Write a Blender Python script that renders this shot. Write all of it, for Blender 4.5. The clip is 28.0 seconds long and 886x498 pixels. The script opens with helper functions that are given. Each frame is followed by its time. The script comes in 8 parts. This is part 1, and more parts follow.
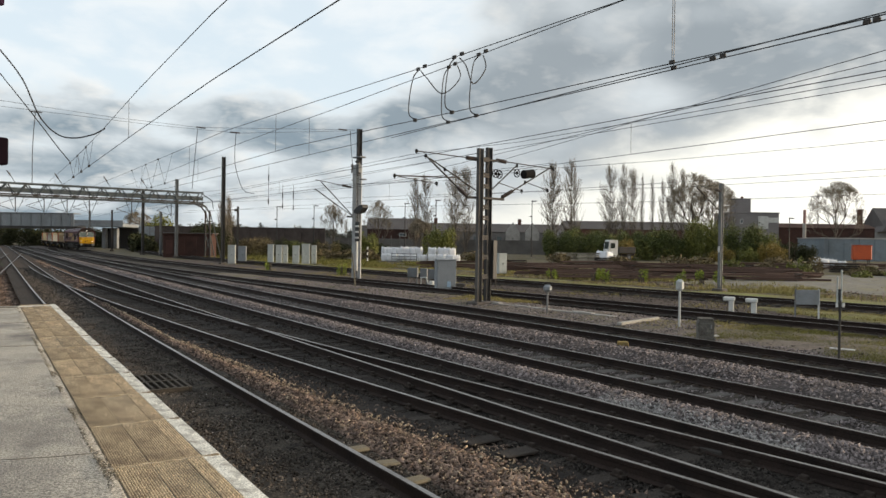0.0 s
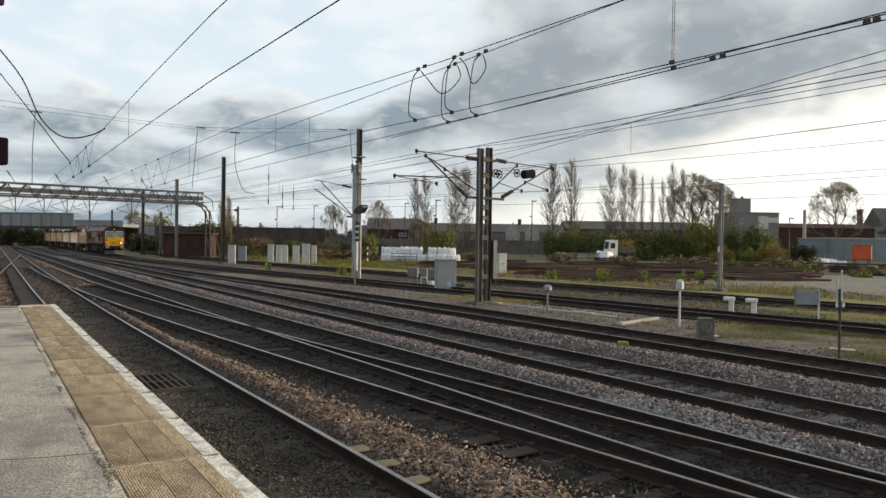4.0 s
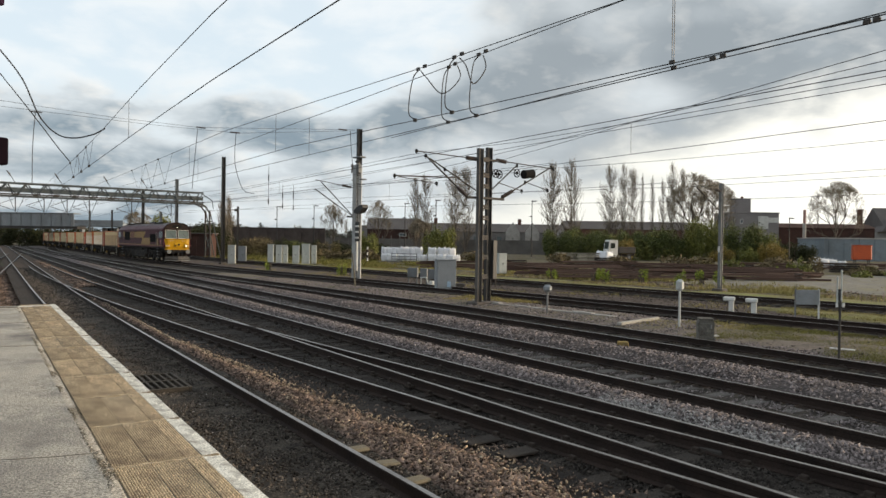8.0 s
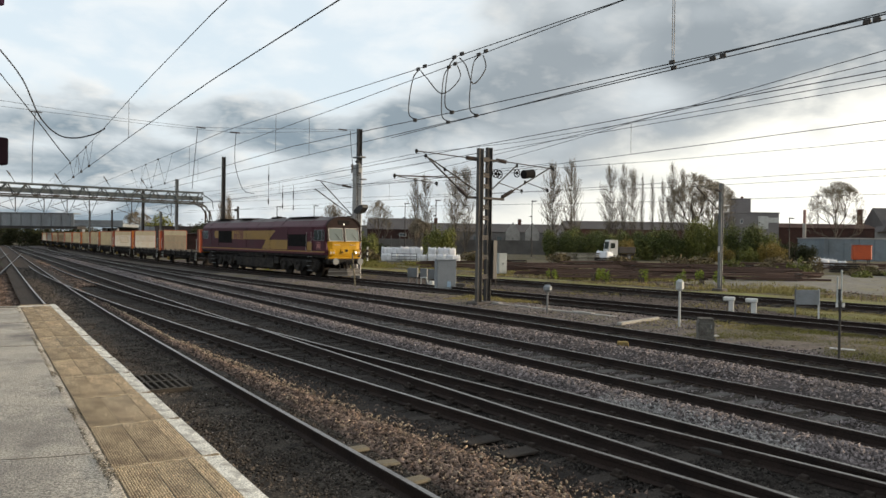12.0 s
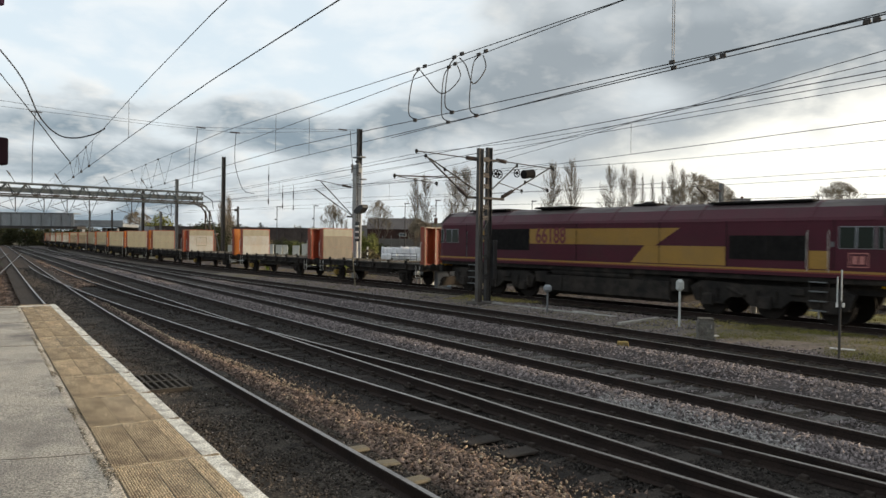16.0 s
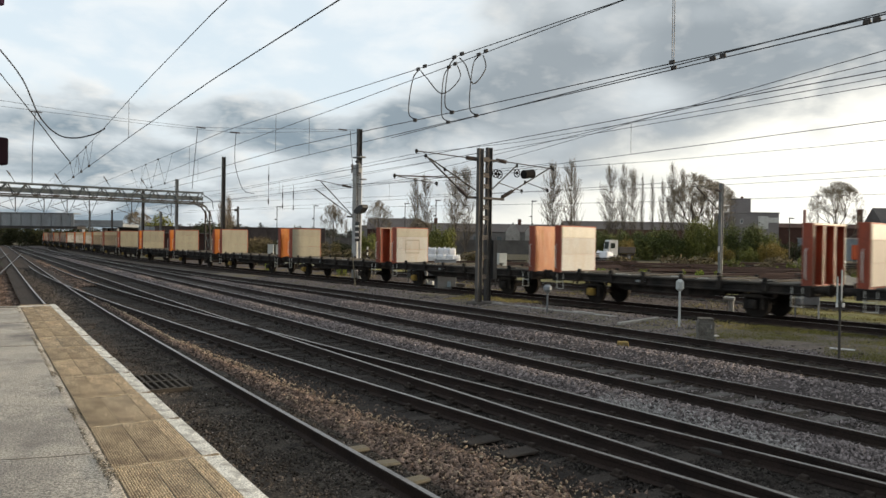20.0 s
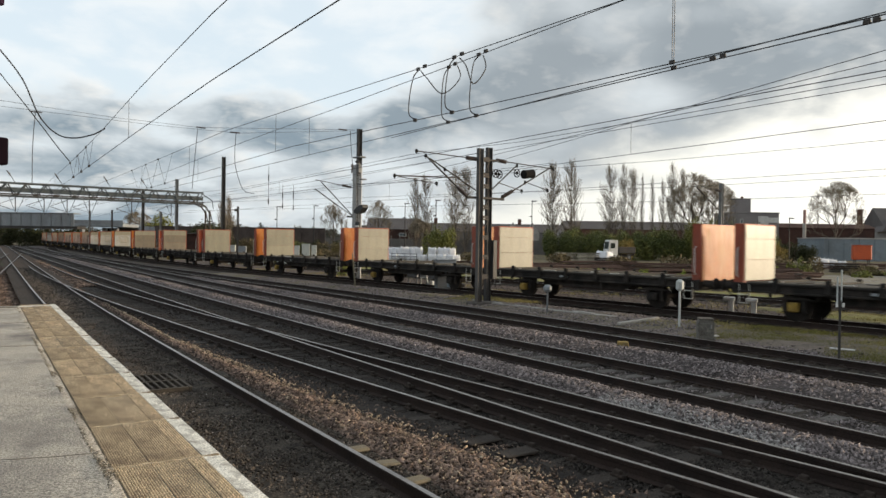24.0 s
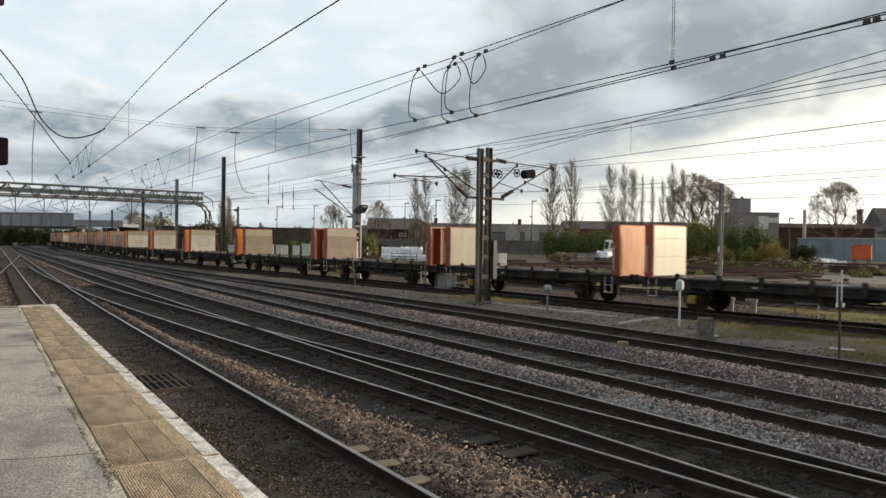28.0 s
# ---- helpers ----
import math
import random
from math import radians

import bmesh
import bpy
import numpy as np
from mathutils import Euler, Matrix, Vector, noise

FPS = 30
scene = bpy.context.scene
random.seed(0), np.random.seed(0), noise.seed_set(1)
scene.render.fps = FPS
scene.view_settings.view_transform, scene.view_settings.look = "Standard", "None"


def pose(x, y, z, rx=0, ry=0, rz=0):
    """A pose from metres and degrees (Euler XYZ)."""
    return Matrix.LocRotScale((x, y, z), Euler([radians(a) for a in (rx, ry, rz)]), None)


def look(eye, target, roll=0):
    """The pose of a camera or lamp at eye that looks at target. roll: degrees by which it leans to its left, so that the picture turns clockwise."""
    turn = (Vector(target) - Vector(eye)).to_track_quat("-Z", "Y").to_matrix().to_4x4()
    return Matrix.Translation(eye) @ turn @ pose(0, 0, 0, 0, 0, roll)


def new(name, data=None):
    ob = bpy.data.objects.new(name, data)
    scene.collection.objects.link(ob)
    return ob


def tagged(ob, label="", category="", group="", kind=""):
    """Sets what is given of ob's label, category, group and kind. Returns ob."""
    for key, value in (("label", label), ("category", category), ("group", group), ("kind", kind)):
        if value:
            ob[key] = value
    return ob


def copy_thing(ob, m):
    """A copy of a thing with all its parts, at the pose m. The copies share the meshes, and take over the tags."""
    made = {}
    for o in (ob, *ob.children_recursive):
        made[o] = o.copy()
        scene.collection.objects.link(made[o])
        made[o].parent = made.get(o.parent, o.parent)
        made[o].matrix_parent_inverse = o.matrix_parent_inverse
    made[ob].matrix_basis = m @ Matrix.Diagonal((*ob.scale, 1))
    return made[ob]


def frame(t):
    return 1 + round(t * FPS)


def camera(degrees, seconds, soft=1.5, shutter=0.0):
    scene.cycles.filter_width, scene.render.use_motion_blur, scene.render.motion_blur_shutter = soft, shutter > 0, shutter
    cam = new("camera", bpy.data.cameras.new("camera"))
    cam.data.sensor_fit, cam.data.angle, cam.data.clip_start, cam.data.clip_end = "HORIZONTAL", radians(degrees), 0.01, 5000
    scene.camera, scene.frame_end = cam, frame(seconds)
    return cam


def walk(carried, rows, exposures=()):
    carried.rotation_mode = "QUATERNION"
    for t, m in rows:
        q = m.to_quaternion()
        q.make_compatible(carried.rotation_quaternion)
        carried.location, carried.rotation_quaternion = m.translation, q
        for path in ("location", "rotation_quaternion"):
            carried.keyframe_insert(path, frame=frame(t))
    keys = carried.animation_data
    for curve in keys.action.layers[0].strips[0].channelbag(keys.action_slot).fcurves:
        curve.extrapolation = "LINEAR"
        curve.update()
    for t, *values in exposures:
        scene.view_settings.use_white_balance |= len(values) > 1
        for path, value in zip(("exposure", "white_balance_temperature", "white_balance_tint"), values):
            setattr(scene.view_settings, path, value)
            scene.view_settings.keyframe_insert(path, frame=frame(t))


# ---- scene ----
# the tripod stands on the platform; x runs to the right of the view, y away from it, z = 0 is the top of the rails
EYE = (0.0, 0.0, 2.365)
cam = camera(61.40, 28.0, soft=1.5, shutter=0.4)
STAND = look(EYE, (0.0, 10.0, EYE[2] - 10.0 * math.tan(0.0098)), 0.814)
walk(cam, [(0.0, STAND), (28.0, STAND)])

# ---- world, sun ----
SUN_WAY = Vector((0.975, 0.137, 0.174)).normalized()      # from the place towards the sun
SUN_ELEV = math.asin(SUN_WAY.z)
SUN_ROT = math.atan2(SUN_WAY.x, SUN_WAY.y)


def make_world():
    w = bpy.data.worlds.new("sky")
    scene.world = w
    w.use_nodes = True
    nt = w.node_tree
    nt.nodes.clear()
    N, L = nt.nodes.new, nt.links.new
    out, bg = N("ShaderNodeOutputWorld"), N("ShaderNodeBackground")
    sky = N("ShaderNodeTexSky")
    sky.sky_type, sky.sun_disc = "NISHITA", False
    sky.sun_elevation, sky.sun_rotation = SUN_ELEV, SUN_ROT
    sky.air_density, sky.dust_density, sky.ozone_density = 1.0, 1.5, 1.5
    tc = N("ShaderNodeTexCoord")
    sep = N("ShaderNodeSeparateXYZ")
    L(tc.outputs["Generated"], sep.inputs[0])

    def m(op, a, b=None, c=None, clamp=False):
        n = N("ShaderNodeMath")
        n.operation, n.use_clamp = op, clamp
        for i, v in enumerate((a, b, c)):
            if v is None:
                continue
            if isinstance(v, (int, float)):
                n.inputs[i].default_value = v
            else:
                L(v, n.inputs[i])
        return n.outputs[0]

    def mix(f, a, b):
        n = N("ShaderNodeMix")
        n.data_type = "RGBA"
        for s, v in ((n.inputs[0], f), (n.inputs[6], a), (n.inputs[7], b)):
            if isinstance(v, (int, float)):
                s.default_value = v
            elif isinstance(v, tuple):
                s.default_value = (*v, 1)
            else:
                L(v, s)
        return n.outputs[2]

    def step(v, lo, hi):
        n = N("ShaderNodeMapRange")
        n.interpolation_type = "SMOOTHSTEP"
        L(v, n.inputs[0])
        n.inputs[1].default_value, n.inputs[2].default_value = lo, hi
        return n.outputs[0]

    # clouds over bearing and height: long and low towards the horizon
    az = m("ARCTAN2", sep.outputs[0], sep.outputs[1])
    el = m("ARCSINE", sep.outputs[2])
    low = m("POWER", m("ADD", m("MAXIMUM", el, 0.0), 0.05), 0.62)

    def noise_tex(sx, sy, detail, rough, seed, dx=0.0, dist=0.0):
        com = N("ShaderNodeCombineXYZ")
        L(m("MULTIPLY", m("ADD", az, dx), sx), com.inputs[0])
        L(m("MULTIPLY", low, sy), com.inputs[1])
        n = N("ShaderNodeTexNoise")
        n.noise_dimensions = "4D"
        n.inputs["W"].default_value = seed
        L(com.outputs[0], n.inputs["Vector"])
        n.inputs["Scale"].default_value = 1.0
        n.inputs["Detail"].default_value = detail
        n.inputs["Roughness"].default_value = rough
        n.inputs["Distortion"].default_value = dist
        return n.outputs["Fac"]

    big = noise_tex(3.6, 8.5, 2.0, 0.45, CLOUD_SEED, 0.0, 0.3)
    fine = noise_tex(9.0, 20.0, 5.0, 0.52, CLOUD_SEED + 4, 0.0, 0.25)
    fine_lit = noise_tex(9.0, 20.0, 5.0, 0.52, CLOUD_SEED + 4, 0.018, 0.25)
    # to the right the cover closes into a smooth deck; to the left it breaks up, clear above and piled up low down
    right = step(az, -0.20, 0.15)
    rough_k = m("SUBTRACT", 0.50, m("MULTIPLY", right, 0.34))
    dens = m("ADD", m("MULTIPLY", m("SUBTRACT", big, 0.5), 0.62), m("MULTIPLY", m("SUBTRACT", fine, 0.5), rough_k))
    left_band = m("MULTIPLY", m("MULTIPLY", step(el, 0.215, 0.13), m("MAXIMUM", m("MAXIMUM", step(az, -0.24, -0.38), step(el, 0.07, 0.15)), 0.45)), 0.15)
    clear = m("MULTIPLY", step(el, 0.15, 0.25), -0.16)
    leftish = m("ADD", left_band, clear)
    lean = m("ADD", leftish, m("MULTIPLY", right, m("SUBTRACT", 0.165, leftish)))
    dens = m("ADD", m("ADD", dens, lean), 0.5)
    dot = N("ShaderNodeVectorMath")
    dot.operation = "DOT_PRODUCT"
    L(tc.outputs["Generated"], dot.inputs[0])
    dot.inputs[1].default_value = SUN_WAY
    d = m("MAXIMUM", dot.outputs["Value"], 0.0)
    glow = m("POWER", d, 2.0)
    core = m("POWER", d, 40.0)
    body = step(dens, 0.46, 0.60)
    shade = step(dens, 0.50, 0.72)
    cloud = mix(shade, (0.70, 0.745, 0.765), mix(right, (0.225, 0.29, 0.34), (0.295, 0.335, 0.365)))
    rim = m("MULTIPLY", m("MULTIPLY", m("SUBTRACT", fine, fine_lit), 4.5, clamp=True), m("SUBTRACT", 1.0, m("MULTIPLY", right, 0.6)))
    cloud = mix(rim, cloud, (0.90, 0.885, 0.84))
    veil = mix(0.72, sky.outputs[0], (7.2, 8.1, 8.7))
    base = N("ShaderNodeVectorMath")
    base.operation = "SCALE"
    L(veil, base.inputs[0])
    base.inputs["Scale"].default_value = 0.112
    wisp = mix(m("MULTIPLY", step(fine, 0.42, 0.66), 0.7), base.outputs[0], (0.80, 0.83, 0.84))
    deck = mix(body, wisp, cloud)
    # the air pales towards the horizon
    deck = mix(m("MULTIPLY", m("MULTIPLY", step(el, 0.15, 0.02), step(az, -0.46, -0.16)), 0.30), deck, (0.60, 0.635, 0.65))
    # under the deck a bright break, higher and brighter towards the sun
    thr = m("ADD", m("MULTIPLY", sep.outputs[0], 0.29), m("ADD", m("MULTIPLY", m("SUBTRACT", fine, 0.5), 0.16), m("MULTIPLY", m("SUBTRACT", big, 0.5), 0.16)))
    gap = m("SUBTRACT", m("ADD", thr, 0.036), sep.outputs[2])
    brk = m("MULTIPLY", step(gap, -0.05, 0.06), step(az, -0.45, 0.05))
    warm = mix(glow, (0.80, 0.80, 0.74), (1.5, 1.43, 1.27))
    lit = mix(brk, deck, warm)
    lit = mix(m("MULTIPLY", core, 0.9, clamp=True), lit, (5.0, 4.4, 3.6))
    # below the horizon the far ground
    below = step(sep.outputs[2], -0.01, -0.05)
    lit = mix(below, lit, (0.08, 0.08, 0.07))
    L(lit, bg.inputs[0])
    bg.inputs[1].default_value = SKY_STRENGTH
    L(bg.outputs[0], out.inputs[0])


CLOUD_SEED = 3.1
SKY_STRENGTH = 1.0
make_world()
sun = new("sun", bpy.data.lights.new("sun", "SUN"))
sun.data.energy, sun.data.angle, sun.data.color = 3.8, radians(5.0), (1.0, 0.80, 0.56)
sun.matrix_basis = look((60, -10, 30), Vector((60, -10, 30)) - SUN_WAY)
scene.view_settings.exposure = 0.24

# ---- plan: u runs along the train's line, v across it and away from the camera ----
UX, UY = 0.63, -0.7766
TURN = math.degrees(math.atan2(UY, UX))


def at(u, v, z=0.0):
    return Vector((UX * u - UY * v, UY * u + UX * v, z))


def uv_pose(u, v, z=0.0, rz=0.0):
    p = at(u, v, z)
    return pose(p.x, p.y, p.z, 0, 0, TURN + rz)


# centre lines of the tracks, v for a given u
def line_1(u):
    if u < -40:
        return 7.85 - 0.1368 * (u + 40)
    return 2.97 - 0.1072 * u + 0.00037 * u * u


def line_2(u):
    if u < -40:
        return 11.91 - 0.120 * (u + 40)
    return 7.43 - 0.104 * u + 0.0002 * u * u


def line_link(u):
    return 7.40 - 0.010 * u + 0.0010 * u * u


def line_3(u):
    return 10.51 - 0.1165 * u


def line_4(u):
    return 14.75 - 0.150 * u - 0.0016 * u * u if u > -35 else 18.04 - 0.038 * (u + 35) + 0.0006 * (u + 35) ** 2


def line_5(u):
    if u < -125:
        return 31.27 - 0.11 * (u + 125)
    return 24.5 + 0.0027 * max(0.0, -48 - u) ** 1.8 - 0.0008 * max(0.0, u + 30) ** 2 + 0.0038 * max(0.0, u + 17) ** 2


def wire_5(u):
    return line_5(u) - .1 - 0.0038 * max(0.0, u + 17) ** 2


def line_6(u):
    return 33.4 + 0.0010 * max(0.0, -40 - u) ** 2


# ---- mesh building ----
class Shape:
    """Gathers vertices and faces of one part."""

    def __init__(self):
        self.v, self.f, self.m = [], [], []

    def add(self, verts, faces, mi=0):
        o = len(self.v)
        self.v += [tuple(p) for p in verts]
        self.f += [tuple(o + i for i in f) for f in faces]
        self.m += [mi] * len(faces)
        return self

    def box(self, c, s, bev=0.0, rz=0.0, mi=0):
        cx, cy, cz = c
        hx, hy, hz = s[0] / 2, s[1] / 2, s[2] / 2
        b = min(bev, hx * .9, hy * .9, hz * .9)
        ca, sa = math.cos(radians(rz)), math.sin(radians(rz))
        if b <= 0:
            vs = [(x * hx, y * hy, z * hz) for z in (-1, 1) for y in (-1, 1) for x in (-1, 1)]
            fs = [(0, 2, 3, 1), (4, 5, 7, 6), (0, 1, 5, 4), (2, 6, 7, 3), (0, 4, 6, 2), (1, 3, 7, 5)]
        else:
            vs, ix = [], {}
            for z in (-1, 1):
                for y in (-1, 1):
                    for x in (-1, 1):
                        for k in range(3):
                            ix[x, y, z, k] = len(vs)
                            vs.append((x * (hx - b * (k != 0)), y * (hy - b * (k != 1)), z * (hz - b * (k != 2))))
            fs = []
            for k in range(3):
                a1, a2 = (k + 1) % 3, (k + 2) % 3
                for s0 in (-1, 1):
                    q = []
                    for p1, p2 in ((-1, -1), (1, -1), (1, 1), (-1, 1)):
                        t = [0, 0, 0]
                        t[k], t[a1], t[a2] = s0, p1, p2
                        q.append(ix[(*t, k)])
                    fs.append(tuple(q if s0 > 0 else q[::-1]))
                for p1 in (-1, 1):
                    for p2 in (-1, 1):
                        t0, t1 = [0, 0, 0], [0, 0, 0]
                        t0[k], t0[a1], t0[a2] = -1, p1, p2
                        t1[k], t1[a1], t1[a2] = 1, p1, p2
                        q = [ix[(*t0, a1)], ix[(*t1, a1)], ix[(*t1, a2)], ix[(*t0, a2)]]
                        fs.append(tuple(q if p1 * p2 < 0 else q[::-1]))
            for z in (-1, 1):
                for y in (-1, 1):
                    for x in (-1, 1):
                        q = [ix[x, y, z, k] for k in range(3)]
                        fs.append(tuple(q if x * y * z > 0 else q[::-1]))
        self.add([(cx + x * ca - y * sa, cy + x * sa + y * ca, cz + z) for x, y, z in vs], fs, mi)
        return self

    def tube(self, pts, r, n=6, r1=None, caps=True, mi=0):
        pts = [Vector(p) for p in pts]
        rings, k = [], len(pts)
        up = Vector((0, 0, 1))
        for i, p in enumerate(pts):
            d = (pts[min(i + 1, k - 1)] - pts[max(i - 1, 0)]).normalized()
            ref = up if abs(d.z) < 0.95 else Vector((1, 0, 0))
            a = d.cross(ref).normalized()
            b = d.cross(a).normalized()
            rr = r if r1 is None else r + (r1 - r) * i / max(1, k - 1)
            rings.append([p + a * rr * math.cos(2 * math.pi * j / n) + b * rr * math.sin(2 * math.pi * j / n) for j in range(n)])
        vs = [q for ring in rings for q in ring]
        fs = [(i * n + j, i * n + (j + 1) % n, (i + 1) * n + (j + 1) % n, (i + 1) * n + j) for i in range(k - 1) for j in range(n)]
        if caps:
            fs += [tuple(range(n))[::-1], tuple(range((k - 1) * n, k * n))]
        return self.add(vs, fs, mi)

    def prism(self, prof, a0, a1, axis="x", mi=0):
        """A closed outline, extruded along an axis. axis x: outline in (y, z); y: in (x, z); z: in (x, y)."""
        def put(t, p):
            return {"x": (t, p[0], p[1]), "y": (p[0], t, p[1]), "z": (p[0], p[1], t)}[axis]
        n = len(prof)
        vs = [put(a0, p) for p in prof] + [put(a1, p) for p in prof]
        fs = [(i, (i + 1) % n, n + (i + 1) % n, n + i) for i in range(n)] + [tuple(range(n))[::-1], tuple(range(n, 2 * n))]
        return self.add(vs, fs, mi)

    def wheel(self, c, r, w, n=20, axis="y", rim=0.0, mi=0):
        a = {"y": (0, w / 2, 0), "x": (w / 2, 0, 0), "z": (0, 0, w / 2)}[axis]
        c = Vector(c)
        return self.tube([c - Vector(a), c - Vector(a) * .85, c + Vector(a) * .85, c + Vector(a)], r, n, mi=mi)

    def mesh(self, name, mats, smooth=False):
        me = bpy.data.meshes.new(name)
        me.from_pydata(self.v, [], self.f)
        for mt in (mats if isinstance(mats, (list, tuple)) else [mats]):
            me.materials.append(mt)
        if any(self.m):
            me.polygons.foreach_set("material_index", self.m)
        if smooth:
            me.polygons.foreach_set("use_smooth", [True] * len(me.polygons))
        bm = bmesh.new()
        bm.from_mesh(me)
        bmesh.ops.recalc_face_normals(bm, faces=bm.faces)
        bm.to_mesh(me)
        bm.free()
        return me


def raw_mesh(name, verts, faces, mt, smooth=False):
    me = bpy.data.meshes.new(name)
    me.from_pydata(verts, [], faces)
    me.materials.append(mt)
    if smooth:
        me.polygons.foreach_set("use_smooth", [True] * len(me.polygons))
    return me


def thing(name, label, category, m=None, group="", kind=""):
    ob = new(name)
    ob.empty_display_size = 0.2
    if m is not None:
        ob.matrix_basis = m
    return tagged(ob, label, category, group, kind)


def part(name, shape, mt, parent, label="", smooth=False, m=None):
    ob = new(name, shape.mesh(name, mt, smooth) if isinstance(shape, Shape) else shape)
    ob.parent = parent
    if m is not None:
        ob.matrix_basis = m
    return tagged(ob, label)


def solid(name, shape, mt, label, category, m=None, group="", kind="", smooth=False):
    ob = new(name, shape.mesh(name, mt, smooth) if isinstance(shape, Shape) else shape)
    if m is not None:
        ob.matrix_basis = m
    return tagged(ob, label, category, group, kind)


# ---- materials ----
def surface(name, c1, c2, scale=3.0, rough=0.8, metal=0.0, bump=0.15, stain=None, amount=0.4, scale2=0.6, grain=40.0,
            stretch=(1, 1, 1), pieces=0.0, islands=0.0, coord="Object", spec=None, gdark=0.72):
    """Two colours mixed by noise, stains of a larger scale over them, and fine relief."""
    mt = bpy.data.materials.new(name)
    mt.use_nodes = True
    nt = mt.node_tree
    N, L = nt.nodes.new, nt.links.new
    b = nt.nodes["Principled BSDF"]
    tc, mp = N("ShaderNodeTexCoord"), N("ShaderNodeMapping")
    mp.inputs["Scale"].default_value = stretch
    L(tc.outputs[coord], mp.inputs["Vector"])

    def nz(sc, det=6.0, ro=0.6):
        n = N("ShaderNodeTexNoise")
        L(mp.outputs[0], n.inputs["Vector"])
        n.inputs["Scale"].default_value, n.inputs["Detail"].default_value, n.inputs["Roughness"].default_value = sc, det, ro
        return n.outputs["Fac"]

    def ramp(src, lo, hi):
        n = N("ShaderNodeMapRange")
        L(src, n.inputs[0])
        n.inputs[1].default_value, n.inputs[2].default_value = lo, hi
        n.clamp = True
        return n.outputs[0]

    def mix(f, a, bb, blend="MIX"):
        n = N("ShaderNodeMix")
        n.data_type, n.blend_type = "RGBA", blend
        for s, v in ((n.inputs[0], f), (n.inputs[6], a), (n.inputs[7], bb)):
            if isinstance(v, (int, float)):
                s.default_value = v
            elif isinstance(v, tuple):
                s.default_value = (*v, 1)
            else:
                L(v, s)
        return n.outputs[2]

    col = mix(ramp(nz(scale), 0.32, 0.68), c1, c2)
    fine = nz(grain, 3.0, 0.7)
    col = mix(ramp(fine, 0.39, 0.61), mix(0.0, col, col), mix(1.0, col, (gdark, gdark, gdark), "MULTIPLY"))
    if stain is not None:
        k = N("ShaderNodeMath")
        k.operation = "MULTIPLY"
        L(ramp(nz(scale2, 8.0, 0.65), 0.48, 0.66), k.inputs[0])
        k.inputs[1].default_value = amount
        col = mix(k.outputs[0], col, stain)
    for on, kind in ((pieces, "ShaderNodeObjectInfo"), (islands, "ShaderNodeNewGeometry")):
        if on:
            oi = N(kind)
            r = oi.outputs["Random" if kind == "ShaderNodeObjectInfo" else "Random Per Island"]
            mr = N("ShaderNodeMapRange")
            L(r, mr.inputs[0])
            mr.inputs[3].default_value, mr.inputs[4].default_value = 1 - on, 1 + on
            sc = N("ShaderNodeVectorMath")
            sc.operation = "SCALE"
            L(col, sc.inputs[0])
            L(mr.outputs[0], sc.inputs["Scale"])
            col = sc.outputs[0]
    L(col, b.inputs["Base Color"])
    rr = N("ShaderNodeMapRange")
    L(fine, rr.inputs[0])
    rr.inputs[3].default_value, rr.inputs[4].default_value = max(0.02, rough - 0.12), min(1.0, rough + 0.12)
    L(rr.outputs[0], b.inputs["Roughness"])
    b.inputs["Metallic"].default_value = metal
    b.inputs["Specular IOR Level"].default_value = spec if spec is not None else (0.5 if rough < 0.8 else 0.12)
    if bump:
        bp = N("ShaderNodeBump")
        bp.inputs["Strength"].default_value = bump
        bp.inputs["Distance"].default_value = 0.02
        L(fine, bp.inputs["Height"])
        L(bp.outputs[0], b.inputs["Normal"])
    return mt


def glass_like(name, color, rough=0.05, gloss=0.8):
    mt = bpy.data.materials.new(name)
    mt.use_nodes = True
    b = mt.node_tree.nodes["Principled BSDF"]
    b.inputs["Base Color"].default_value = (*color, 1)
    b.inputs["Roughness"].default_value = rough
    b.inputs["Specular IOR Level"].default_value = gloss
    return mt


def glowing(name, color, strength):
    mt = bpy.data.materials.new(name)
    mt.use_nodes = True
    b = mt.node_tree.nodes["Principled BSDF"]
    b.inputs["Base Color"].default_value = (*color, 1)
    b.inputs["Emission Color"].default_value = (*color, 1)
    b.inputs["Emission Strength"].default_value = strength
    return mt


RAIL_SIDE = surface("rail_rust", (0.022, 0.016, 0.014), (0.040, 0.027, 0.022), 2.0, 0.85, 0.0, 0.2, spec=0.2)
RAIL_TOP = surface("rail_bright", (0.38, 0.36, 0.34), (0.26, 0.245, 0.23), 0.6, 0.46, 0.85, 0.02, (0.10, 0.085, 0.075), 0.6, 0.5, grain=25)
CONCRETE_SLEEPER = surface("sleeper_concrete", (0.14, 0.128, 0.118), (0.085, 0.076, 0.07), 1.4, 0.9, 0, 0.3, (0.05, 0.04, 0.035), 0.7, 0.9, pieces=0.25)
TIMBER_SLEEPER = surface("sleeper_timber", (0.038, 0.032, 0.028), (0.066, 0.056, 0.048), 1.2, 0.9, 0, 0.4, (0.03, 0.026, 0.024), 0.6, 0.8, stretch=(4, 1, 4), pieces=0.3)
CHAIR_IRON = surface("chair_iron", (0.045, 0.037, 0.032), (0.07, 0.054, 0.045), 6, 0.85, 0.2, 0.2)
BALLAST_GREY = surface("ballast_grey", (0.115, 0.096, 0.092), (0.06, 0.052, 0.05), 9.0, 0.95, 0, 0.9, (0.05, 0.043, 0.04), 0.55, 0.5, grain=26)
